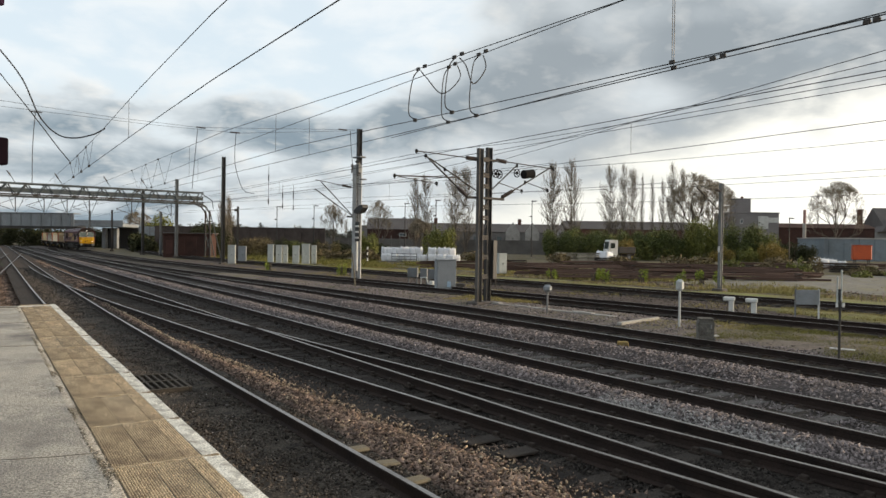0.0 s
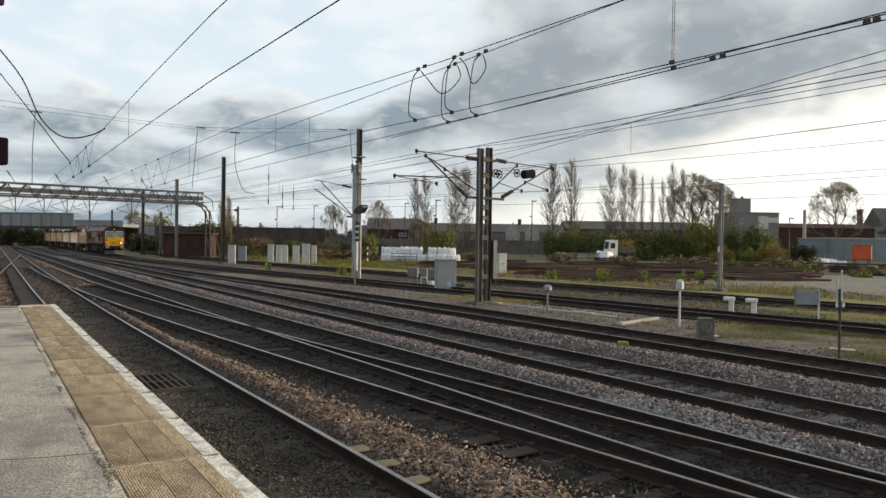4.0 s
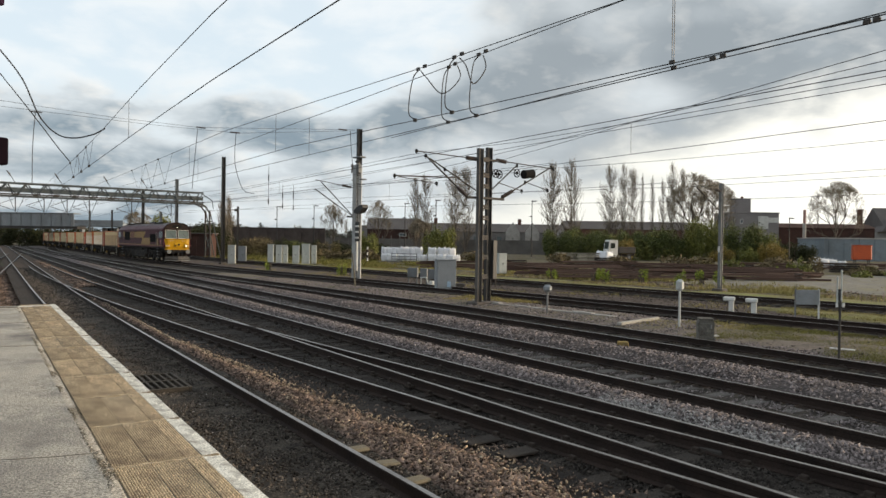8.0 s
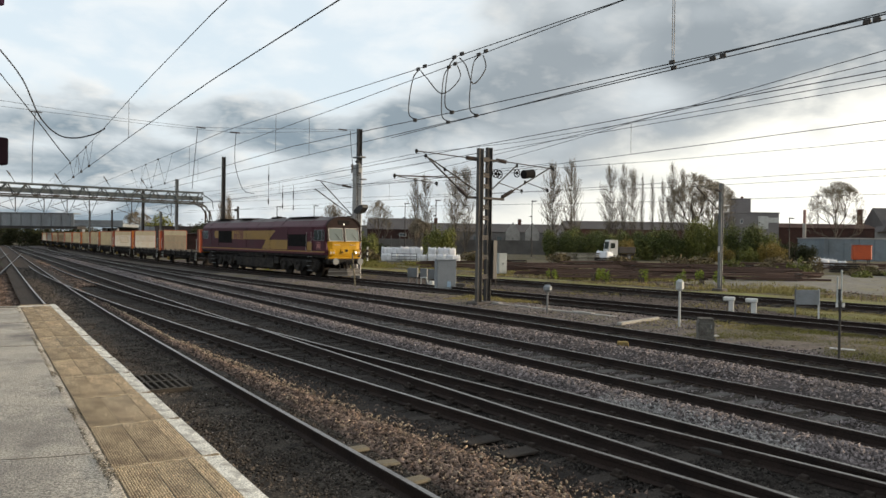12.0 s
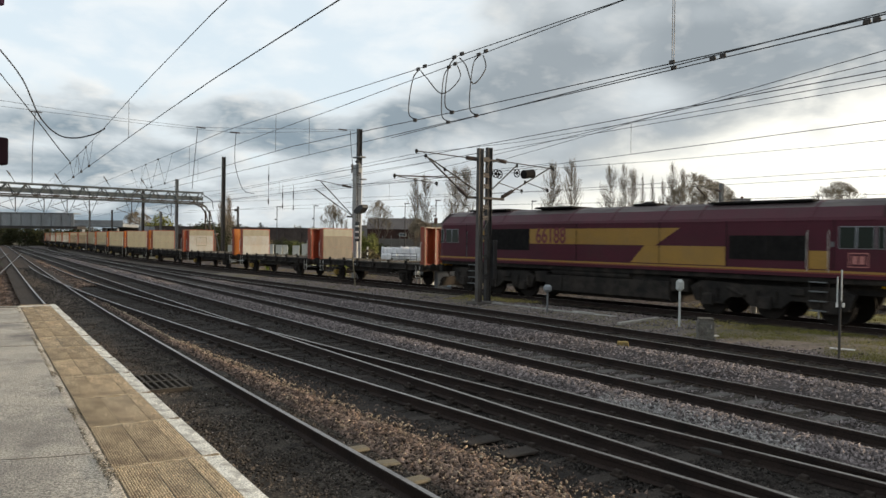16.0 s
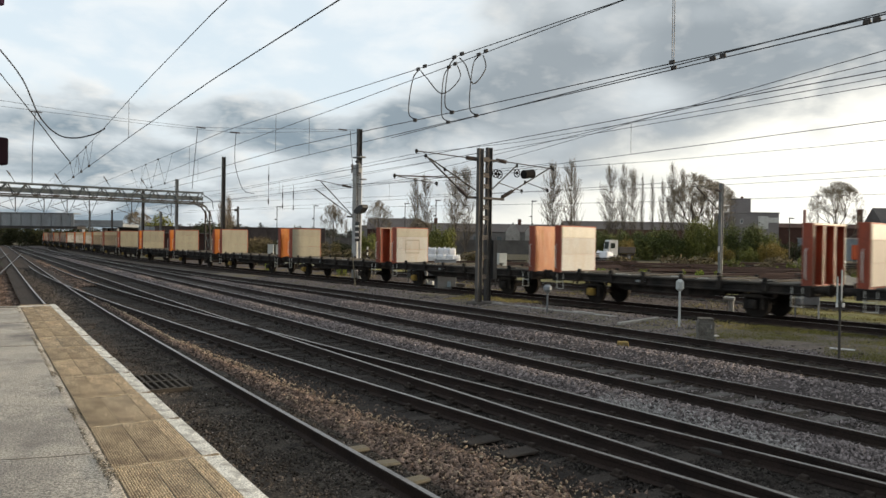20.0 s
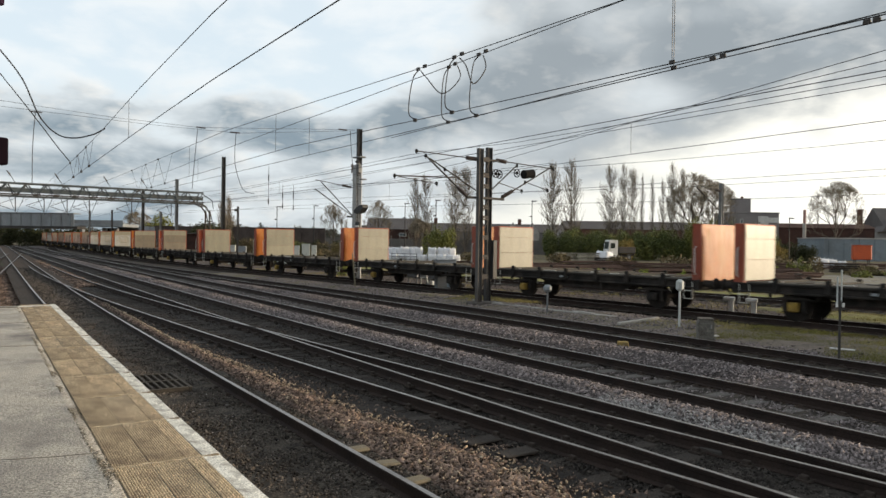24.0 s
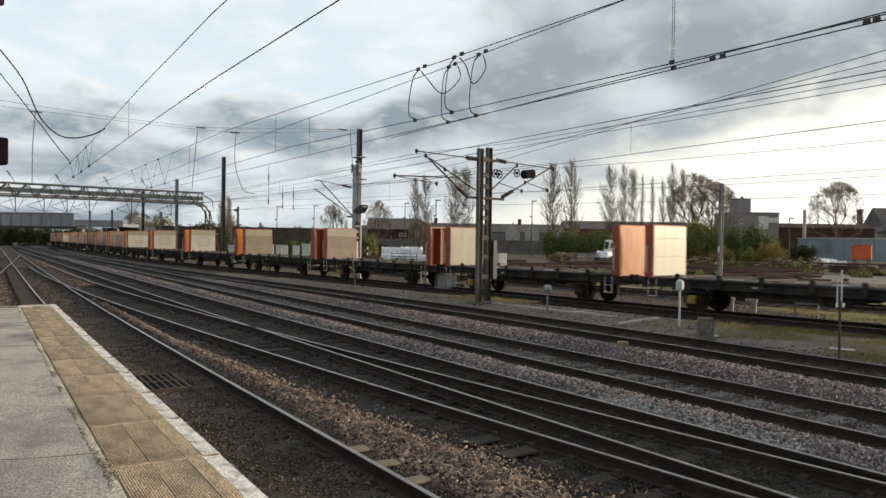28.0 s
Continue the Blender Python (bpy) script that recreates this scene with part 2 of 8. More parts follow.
BALLAST_DARK = surface("ballast_oily", (0.041, 0.035, 0.030), (0.120, 0.101, 0.081), 4.0, 0.9, 0, 0.8, (0.024, 0.021, 0.019), 0.6, 0.7, grain=32, gdark=0.40)
BALLAST_BROWN = surface("ballast_brown", (0.12, 0.087, 0.064), (0.066, 0.050, 0.040), 8.0, 0.95, 0, 0.9, (0.045, 0.035, 0.028), 0.75, 0.6, grain=26)
STONE_GREY = surface("stone_grey", (0.285, 0.243, 0.236), (0.12, 0.105, 0.103), 14, 0.85, 0, 0.2, islands=0.75)
STONE_BROWN = surface("stone_brown", (0.27, 0.195, 0.152), (0.085, 0.062, 0.053), 2.0, 0.85, 0, 0.2, islands=0.9)
BALLAST_BLACK = surface("ballast_sooty", (0.034, 0.029, 0.026), (0.066, 0.056, 0.048), 4.0, 0.9, 0, 0.8, (0.018, 0.016, 0.015), 0.6, 0.7, grain=32, gdark=0.4)
STONE_BLACK = surface("stone_sooty", (0.072, 0.062, 0.055), (0.032, 0.028, 0.025), 3, 0.9, 0, 0.2, islands=0.7)
BALLAST_MOSS = surface("ballast_mossy", (0.23, 0.19, 0.158), (0.14, 0.115, 0.096), 3.0, 0.95, 0, 0.9, (0.135, 0.12, 0.045), 0.8, 0.45, grain=22)
STONE_BUFF = surface("stone_buff", (0.42, 0.34, 0.25), (0.28, 0.22, 0.165), 6, 0.85, 0, 0.2, islands=0.5)
STONE_PALE = surface("stone_pale", (0.42, 0.40, 0.38), (0.28, 0.26, 0.25), 14, 0.85, 0, 0.2, islands=0.4)
STONE_DARK = surface("stone_oily", (0.138, 0.118, 0.101), (0.062, 0.053, 0.046), 3, 0.9, 0, 0.2, islands=0.8)
EARTH = surface("yard_earth", (0.12, 0.10, 0.078), (0.18, 0.15, 0.10), 0.5, 0.95, 0, 0.9, (0.12, 0.11, 0.04), 0.7, 0.16, grain=7, gdark=0.4)
GRASS_TUFT = surface("grass_dry", (0.34, 0.28, 0.11), (0.22, 0.20, 0.065), 0.5, 0.85, 0, 0, (0.36, 0.29, 0.13), 0.7, 0.2, islands=0.4)
WEED = surface("weed_green", (0.27, 0.31, 0.055), (0.20, 0.25, 0.045), 0.9, 0.8, 0, 0, islands=0.35)
STEEL_GREY = surface("steel_galvanised", (0.22, 0.23, 0.235), (0.15, 0.155, 0.16), 1.5, 0.6, 0.45, 0.08, (0.11, 0.09, 0.075), 0.5, 0.8)
STEEL_DARK = surface("steel_weathered", (0.045, 0.043, 0.042), (0.075, 0.068, 0.062), 1.5, 0.75, 0.3, 0.1, (0.07, 0.045, 0.032), 0.5, 0.7)
WIRE = surface("wire_copper", (0.03, 0.03, 0.03), (0.05, 0.045, 0.045), 4, 0.6, 0.3, 0)
CABINET_GREY = surface("cabinet_grey", (0.30, 0.32, 0.34), (0.25, 0.27, 0.285), 1.2, 0.55, 0.1, 0.05, (0.16, 0.14, 0.12), 0.5, 0.9)
CABINET_PALE = surface("cabinet_pale", (0.52, 0.54, 0.52), (0.44, 0.46, 0.44), 1.2, 0.6, 0, 0.05, (0.25, 0.23, 0.19), 0.45, 0.8)
WHITE_PAINT = surface("paint_white", (0.74, 0.73, 0.70), (0.62, 0.61, 0.57), 2, 0.6, 0, 0.05, (0.35, 0.32, 0.27), 0.5, 1.2)
BLACK_PAINT = surface("paint_black", (0.022, 0.022, 0.023), (0.035, 0.034, 0.034), 3, 0.55, 0, 0.03)

# ---- ground, trackbeds and rails ----
def fast_mesh(name, verts, faces, mt, smooth=False):
    """verts (n, 3) and faces (m, k) as arrays."""
    me = bpy.data.meshes.new(name)
    n, (m, k) = len(verts), faces.shape
    me.vertices.add(n)
    me.vertices.foreach_set("co", np.asarray(verts, dtype=np.float32).ravel())
    me.loops.add(m * k)
    me.loops.foreach_set("vertex_index", np.asarray(faces, dtype=np.int32).ravel())
    me.polygons.add(m)
    me.polygons.foreach_set("loop_start", np.arange(0, m * k, k, dtype=np.int32))
    me.polygons.foreach_set("loop_total", np.full(m, k, dtype=np.int32))
    if smooth:
        me.polygons.foreach_set("use_smooth", np.ones(m, dtype=bool))
    me.materials.append(mt)
    me.update(calc_edges=True)
    me.validate()
    return me


def span(a, b, step):
    n = max(1, int(round((b - a) / step)))
    return [a + (b - a) * i / n for i in range(n + 1)]


def ground_sheet():
    xs = [-2600, -1200, -600, -320] + span(-240, 320, 7) + [420, 700, 1300, 2600]
    ys = [-900, -300, -100, -40] + span(-20, 300, 7) + [400, 700, 1400, 3600]
    vs, fs = [], []
    for y in ys:
        for x in xs:
            z = -0.36
            if y > 30:
                z += 0.10 * noise.noise((x * .06, y * .06, 1.7))
            vs.append((x, y, z))
    w = len(xs)
    for j in range(len(ys) - 1):
        for i in range(w - 1):
            a = j * w + i
            fs.append((a, a + 1, a + 1 + w, a + w))
    return solid("ground", raw_mesh("ground", vs, fs, EARTH, True), None, "bare brown yard earth with thin moss and dry grass", "ground", kind="structure")


ground_sheet()


def u_steps(u0, u1):
    out, u = [], u0
    while u < u1:
        out.append(u)
        u += 1.0 if u > -45 else (2.0 if u > -90 else 4.0)
    return out + [u1]


def strip(name, lo, hi, u0, u1, nv, height, mt, label, rough=0.025):
    """A bed between two lines across the tracks, with its own height profile h(f, u), f from 0 to 1."""
    us, vs, fs = u_steps(u0, u1), [], []
    for u in us:
        a, b = lo(u), hi(u)
        for j in range(nv + 1):
            f = j / nv
            v = a + (b - a) * f
            p = at(u, v)
            z = height(f, u) + rough * noise.noise((p.x * 1.9, p.y * 1.9, 0.3)) + rough * noise.noise((p.x * .5, p.y * .5, 4.3))
            vs.append((p.x, p.y, z))
    n = nv + 1
    for i in range(len(us) - 1):
        for j in range(nv):
            q = i * n + j
            fs.append((q, q + n, q + n + 1, q + 1))
    return solid(name, raw_mesh(name, vs, fs, mt, True), None, label, "trackbed", kind="structure")


def flat(z):
    return lambda f, u: z


def hump(edge, top):
    return lambda f, u: edge - 0.09 + (top - edge + 0.09) * math.sin(math.pi * f) ** 0.5


def edge_line(u):
    return 1.41 - 0.126 * u


def cess_far(u):
    return max(line_1(u) + 1.25, line_link(u) - 1.62 + .20 * noise.noise((u * .5, 0, 0)) + .10 * noise.noise((u * 2.1, 5, 0))) if u > -44 else max(line_1(u) + 1.25, line_2(u) - 1.2)


U_FAR, U_NEAR = -230.0, 16.0
CINDER = surface("cinder_brown", (0.14, 0.105, 0.09), (0.085, 0.066, 0.058), 2.0, 0.95, 0, 0.9, (0.13, 0.105, 0.07), 0.6, 0.4, grain=18, gdark=0.5)
strip("trackbed_platform_side", lambda u: line_1(u) - 5.0, lambda u: line_1(u) - 1.35, U_FAR, -16.6, 6, hump(-0.30, -0.12), BALLAST_BROWN, "brown stony cess beside the end of the platform")
strip("trackbed_1", lambda u: line_1(u) - 1.4, lambda u: line_1(u) + 1.2, -30, U_NEAR, 10, flat(-0.148), BALLAST_DARK, "dark oily ballast of the platform track", 0.03)
strip("trackbed_1_far", lambda u: line_1(u) - 1.4, lambda u: line_1(u) + 1.2, U_FAR, -30, 10, flat(-0.148), BALLAST_BROWN, "sooty brown ballast of the platform track further along", 0.03)
strip("trackbed_cess", lambda u: line_1(u) + 1.1, lambda u: cess_far(u) + .12, U_FAR, U_NEAR, 14, hump(-0.17, -0.11), BALLAST_BROWN, "brown loose ballast between two tracks")
strip("trackbed_2", cess_far, lambda u: line_2(u) + 1.1, U_FAR, U_NEAR, 16, flat(-0.172), BALLAST_BLACK, "dark oily ballast under the crossover", 0.03)
strip("trackbed_2_3", lambda u: line_2(u) + 1.0, lambda u: line_3(u) - 1.0, U_FAR, U_NEAR, 10, hump(-0.19, -0.03), BALLAST_GREY, "heaped grey ballast between two tracks")
strip("trackbed_3", lambda u: line_3(u) - 1.1, lambda u: line_3(u) + 1.1, U_FAR, U_NEAR, 8, flat(-0.190), BALLAST_DARK, "grey dusty ballast between rails")
strip("trackbed_3_4", lambda u: line_3(u) + 1.0, lambda u: max(line_3(u) + 1.25, line_4(u) - 1.0), U_FAR, U_NEAR, 10, hump(-0.20, -0.03), BALLAST_GREY, "heaped grey ballast between two tracks")
strip("trackbed_4", lambda u: max(line_3(u) + 1.2, line_4(u) - 1.1), lambda u: line_4(u) + 1.2, U_FAR, U_NEAR, 8, flat(-0.18), BALLAST_DARK, "dark ballast of a running line")
strip("trackbed_4_5", lambda u: line_4(u) + 1.1, lambda u: max(line_4(u) + 1.4, line_5(u) - 1.2), -52, U_NEAR, 20, hump(-0.20, -0.13), BALLAST_MOSS, "trodden grey ballast between the lines", 0.04)
strip("trackbed_4_5_far", lambda u: line_4(u) + 1.1, lambda u: max(line_4(u) + 1.4, line_5(u) - 1.2), U_FAR, -52, 20, hump(-0.20, -0.13), BALLAST_DARK, "dark dirty ballast further along between the lines", 0.04)
strip("trackbed_5", lambda u: max(line_4(u) + 1.4, line_5(u) - 1.3), lambda u: line_5(u) + 1.4, U_FAR, U_NEAR, 8, flat(-0.18), BALLAST_DARK, "dark ballast of the goods line")
strip("trackbed_6", lambda u: line_6(u) - 1.6, lambda u: line_6(u) + 1.6, U_FAR, U_NEAR + 20, 8, flat(-0.24), BALLAST_DARK, "dark ballast of a siding")

VERGE = surface("verge_grass", (0.32, 0.285, 0.12), (0.175, 0.145, 0.083), 0.9, 0.95, 0, 0.9, (0.22, 0.24, 0.075), 0.7, 0.35, grain=14, gdark=0.45)
strip("verge_siding", lambda u: line_5(u) + 1.5, lambda u: line_6(u) - 1.5, -90, 30, 12, flat(-0.285), CINDER, "dark cinder ground between goods line and siding", 0.05)
strip("verge_siding_grass", lambda u: line_6(u) - 4.6 + .8 * math.sin(u * .7), lambda u: line_6(u) - 2.3, -16, 30, 8, hump(-0.25, -0.21), VERGE, "yellow-green rough grass beside the siding", 0.06)
strip("verge_yard", lambda u: line_6(u) + 1.7, lambda u: line_6(u) + 6.5 + 1.2 * math.sin(u * .3), -80, 34, 10, hump(-0.30, -0.24), VERGE, "yellow-green rough grass beyond the siding", 0.06)

GRAVEL_PALE = surface("gravel_pale", (0.31, 0.285, 0.25), (0.21, 0.19, 0.16), 1.2, 0.95, 0, 0.6, (0.24, 0.21, 0.11), 0.7, 0.35, grain=18, gdark=0.6)
strip("hardstanding", lambda u: line_6(u) + 13.5 + .9 * math.sin(u * .5), lambda u: line_6(u) + 44 + 1.2 * math.sin(u * .33), -31, 50, 14, hump(-0.27, -0.22), GRAVEL_PALE, "pale gravel hardstanding beside the rail stacks", 0.05)

RAIL_PROFILE = [(-0.07, -0.159), (0.07, -0.159), (0.07, -0.147), (0.012, -0.128), (0.010, -0.052), (0.034, -0.040),
                (0.036, -0.008), (0.030, 0.0), (-0.030, 0.0), (-0.036, -0.008), (-0.034, -0.040), (-0.010, -0.052), (-0.012, -0.128), (-0.07, -0.147)]


def rail_mesh(name, line, off, u0, u1, drop=0.0, profile=RAIL_PROFILE):
    us = u_steps(u0, u1)
    n, vs, fs, mi = len(profile), [], [], []
    for u in us:
        s = (line(u + .5) - line(u - .5))
        k = math.hypot(1, s)
        c = at(u - off * s / k, line(u) + off / k)
        d = at(-s / k, 1 / k)
        for y, z in profile:
            vs.append((c.x + d.x * y, c.y + d.y * y, z + drop))
    for i in range(len(us) - 1):
        for j in range(n):
            fs.append((i * n + j, (i + 1) * n + j, (i + 1) * n + (j + 1) % n, i * n + (j + 1) % n))
            mi.append(1 if j == 7 else 0)
    fs += [tuple(range(n)), tuple(range((len(us) - 1) * n, len(us) * n))[::-1]]
    mi += [0, 0]
    me = bpy.data.meshes.new(name)
    me.from_pydata(vs, [], fs)
    me.materials.append(RAIL_SIDE)
    me.materials.append(RAIL_TOP)
    me.polygons.foreach_set("material_index", mi)
    return me


def sleeper_mesh(name, length, mt, rails):
    s = Shape().box((0, 0, -0.225), (0.25, length, 0.13), 0.015)
    for y in rails:
        s.box((0, y, -0.155), (0.17, 0.30, 0.03), 0.008, mi=1)
        for e in (-1, 1):
            s.box((0, y + e * 0.115, -0.125), (0.09, 0.05, 0.05), 0.01, mi=1)
    return s.mesh(name, [mt, CHAIR_IRON])


def track(name, line, u0, u1, mt, label, pitch=0.66, near=(-46, 10), drop=0.0, skip=None, bury=0.0):
    t = thing(name, label, "railway track", kind="structure")
    for off in (-0.7525, 0.7525):
        part("rail", rail_mesh("rail", line, off, u0, u1, drop), None, t)
    me = sleeper_mesh("sleeper", 2.55, mt, (-0.7525, 0.7525))
    far_v, far_f = [], []
    u, i = u0, 0
    while u < u1:
        s = line(u + .5) - line(u - .5)
        m = uv_pose(u, line(u), drop - bury + 0.012 * math.sin(i * 2.4), math.degrees(math.atan(s)))
        if skip and skip[0] < u < skip[1]:
            for off in (-.7525, .7525):
                part("rail_chair", CHAIR, None, t, m=m @ Matrix.Translation((0, off, 0)))
        elif near[0] < u < near[1]:
            part("sleeper", me, None, t, m=m)
        else:
            o = len(far_v)
            for z in (-0.17, -0.29):
                for x, y in ((-.125, -1.27), (.125, -1.27), (.125, 1.27), (-.125, 1.27)):
                    far_v.append(tuple(m @ Vector((x, y, z))))
            far_f += [(o, o + 1, o + 2, o + 3)] + [(o + a, o + 4 + a, o + 4 + (a + 1) % 4, o + (a + 1) % 4) for a in range(4)]
        u += pitch
        i += 1
    if far_v:
        ob = part("far_sleepers", raw_mesh("far_sleepers", far_v, far_f, mt), None, t)
        tagged(ob, kind="stuff")
    return t


# ---- platform ----
ASPHALT = surface("platform_asphalt", (0.72, 0.655, 0.555), (0.56, 0.51, 0.435), 1.4, 0.95, 0, 1.0, (0.15, 0.138, 0.13), 0.8, 0.85, grain=62, gdark=0.34, spec=0.2)
PAVER = surface("paver_buff", (0.87, 0.67, 0.43), (0.73, 0.545, 0.34), 3.0, 0.9, 0, 0.6, (0.27, 0.20, 0.14), 0.7, 3.5, grain=48, pieces=0.17, gdark=0.42, spec=0.2)
CRACK = surface("crack_tar", (0.30, 0.265, 0.22), (0.20, 0.18, 0.15), 6, 0.9, 0, 0.4)
GROOVE = surface("paver_groove_dark", (0.27, 0.19, 0.115), (0.18, 0.125, 0.075), 3, 0.95, 0, 0.3, grain=60, spec=0.1)
MORTAR = surface("mortar_pale", (0.52, 0.44, 0.32), (0.38, 0.31, 0.22), 9, 0.95, 0, 0.5, (0.2, 0.16, 0.11), 0.7, 5.0, grain=60, gdark=0.5)
COPING = surface("coping_white", (0.95, 0.92, 0.83), (0.84, 0.80, 0.70), 3.0, 0.8, 0, 0.5, (0.25, 0.23, 0.20), 0.85, 7.0, grain=75, pieces=0.08, gdark=0.45)
JOINT = surface("joint_dark", (0.20, 0.175, 0.14), (0.12, 0.105, 0.085), 7, 0.95, 0, 0.3)
BRICK_WALL = surface("platform_wall", (0.12, 0.085, 0.07), (0.08, 0.06, 0.052), 4, 0.9, 0, 0.5, (0.04, 0.036, 0.034), 0.7, 1.0)
PLAT_Z = 0.915
PLAT_END = -17.3
EDGE_TURN = math.degrees(math.atan(-0.126))
EDGE_POSE = uv_pose(0.0, 1.41, 0.0, EDGE_TURN)         # local x along the edge, y = 0 at the edge, y < 0 on the platform


def platform():
    p = thing("platform", "station platform with white edge, buff ribbed pavers and worn asphalt", "platform", EDGE_POSE, kind="structure")
    x0, x1 = PLAT_END / math.cos(radians(EDGE_TURN)), 24.0
    part("wall", Shape().prism([(-9.0, -0.4), (-0.09, -0.4), (-0.09, PLAT_Z - 0.14), (-9.0, PLAT_Z - 0.14)], x0 + 0.05, x1), BRICK_WALL, p)
    xs, vs, fs = span(x0 + .30, x1, .16), [], []
    ys = [-9.0, -6.0, -4.0, -3.0, -2.4, -1.9, -1.5, -1.2, -1.0, -.88, -.79]
    for x in xs:
        e = -.686 - .026 * max(0, noise.noise((x * 1.3, 0, 0))) + .005 * noise.noise((x * 9, 3, 0))
        row = [(x, y, PLAT_Z + .004 + .012 * noise.noise((x * .8, y * .8, 2)) + .004 * noise.noise((x * 5, y * 5, 2))) for y in ys]
        row += [(x, e - .012, PLAT_Z + .002 + .008 * noise.noise((x * 4, 1, 2))), (x, e, PLAT_Z - .006), (x, e, PLAT_Z - .138)]
        vs += row
    k = len(ys) + 3
    for a in range(len(xs) - 1):
        for b in range(k - 1):
            fs.append((a * k + b, (a + 1) * k + b, (a + 1) * k + b + 1, a * k + b + 1))
    part("asphalt", raw_mesh("asphalt", vs, fs, ASPHALT, True), None, p, "worn grey asphalt with darker patches")
    part("joint", Shape().prism([(-0.73, PLAT_Z - 0.138), (-0.002, PLAT_Z - 0.138), (-0.002, PLAT_Z - 0.010), (-0.73, PLAT_Z - 0.010)], x0 + 0.02, x1), JOINT, p)
    part("end_kerb", Shape().prism([(-9.0, PLAT_Z - 0.138), (-0.735, PLAT_Z - 0.138), (-0.735, PLAT_Z + 0.004), (-9.0, PLAT_Z + 0.015)], x0, x0 + 0.27), COPING, p, "pale end kerb of the platform")
    part("end_kerb", Shape().box((x0 + .075, -.435, PLAT_Z - .056), (.15, .595, .128), .01), COPING, p, "pale end kerb of the platform")
    part("end_joint", Shape().box((x0 + .32, -4.86, PLAT_Z - .04), (.07, 8.26, .12)), JOINT, p, "dark joint behind the end kerb")
    # cracks across the asphalt
    for cx, drift in ((-10.98, -.22), (-5.23, -.29), (-14.0, -.2)):
        ck = Shape()
        for k in range(30):
            y0, y1 = -.72 - k * .12, -.72 - (k + 1) * .12
            a, b = (cx + drift * .12 * k + .10 * noise.noise((k * .7, cx, 0))), (cx + drift * .12 * (k + 1) + .10 * noise.noise(((k + 1) * .7, cx, 0)))
            w0, w1 = max(.001, .004 + .008 * noise.noise((k * .9, cx, 4))), max(.001, .004 + .008 * noise.noise(((k + 1) * .9, cx, 4)))
            z0, z1 = (PLAT_Z + .008 + .012 * noise.noise((q * .8, y * .8, 2)) + .004 * noise.noise((q * 5, y * 5, 2)) for q, y in ((a, y0), (b, y1)))
            ck.add([(a - w0, y0, z0), (a + w0, y0, z0), (b + w1, y1, z1), (b - w1, y1, z1), (a - w0, y0, z0 - .03), (a + w0, y0, z0 - .03), (b + w1, y1, z1 - .03), (b - w1, y1, z1 - .03)],
                   [(0, 1, 2, 3), (0, 4, 5, 1), (1, 5, 6, 2), (3, 2, 6, 7), (0, 3, 7, 4)])
        part("crack_sealing", ck, CRACK, p, "dark line of sealed crack")
    # ribbed buff pavers in three rows of blocks, their ribs along the edge
    def ribbed(width):
        n = int(round(width / .0158))
        w, prof, mi = width / n, [(-width / 2, -.06)], [1]
        for k in range(n):
            a = -width / 2 + k * w
            prof += [(a + .0005, -.008), (a + w * .30, -.008), (a + w * .46, 0), (a + w * .84, 0)]
            mi += [1, 0, 0, 0]
        prof += [(width / 2, -.008), (width / 2, -.06)]
        n = len(prof)
        sh = Shape()
        h = .579
        vs = [(-h, y, z) for y, z in prof] + [(h, y, z) for y, z in prof]
        for q in range(n):
            y0, z0 = prof[q]
            y1, z1 = prof[(q + 1) % n]
            floor_face = z0 < -.007 and z1 < -.007
            sh.add([vs[q], vs[(q + 1) % n], vs[n + (q + 1) % n], vs[n + q]], [(0, 1, 2, 3)], 1 if floor_face else 0)
        for e in (0, 1):
            for q in range(1, n - 2):
                a, b = vs[e * n + q], vs[e * n + q + 1]
                sh.add([a, b, (b[0], b[1], -.06), (a[0], a[1], -.06)], [(0, 1, 2, 3)], 1)
        me = bpy.data.meshes.new("paver")
        me.from_pydata(sh.v, [], sh.f)
        me.materials.append(PAVER)
        me.materials.append(GROOVE)
        me.polygons.foreach_set("material_index", sh.m)
        return me

    wide, slim = ribbed(.218), ribbed(.102)
    cop = Shape().prism([(-0.060, -0.13), (0.046, -0.13), (0.066, -0.10), (0.068, -0.02), (0.056, -0.006), (-0.060, 0.0)], -0.580, 0.580).mesh("coping_slab", COPING)
    bead = Shape().tube([(0, -.67 + .05 * k, .004 * math.sin(k * 2.1)) for k in range(14)], .010, 5).mesh("mortar_line", MORTAR)
    rnd = random.Random(4)
    x = -4.87 - 1.165 * 11 + .5825
    while x < x1 - .5:
        for c, (yy, me) in enumerate(((-.180, slim), (-.343, wide), (-.567, wide))):
            part("paver", me, None, p, m=pose(x + rnd.uniform(-.003, .003), yy, PLAT_Z + rnd.uniform(-.004, .004), rnd.uniform(-.5, .5), rnd.uniform(-.2, .2), rnd.uniform(-.15, .15)))
        part("coping_slab", cop, None, p, m=pose(x, -0.066 + rnd.uniform(-.004, .004), PLAT_Z + rnd.uniform(-.003, .004), 0, rnd.uniform(-.2, .2), rnd.uniform(-.3, .3)))
        part("mortar_line", bead, None, p, m=pose(x - .5825, 0, PLAT_Z - .004))
        x += 1.165
    return p


platform()

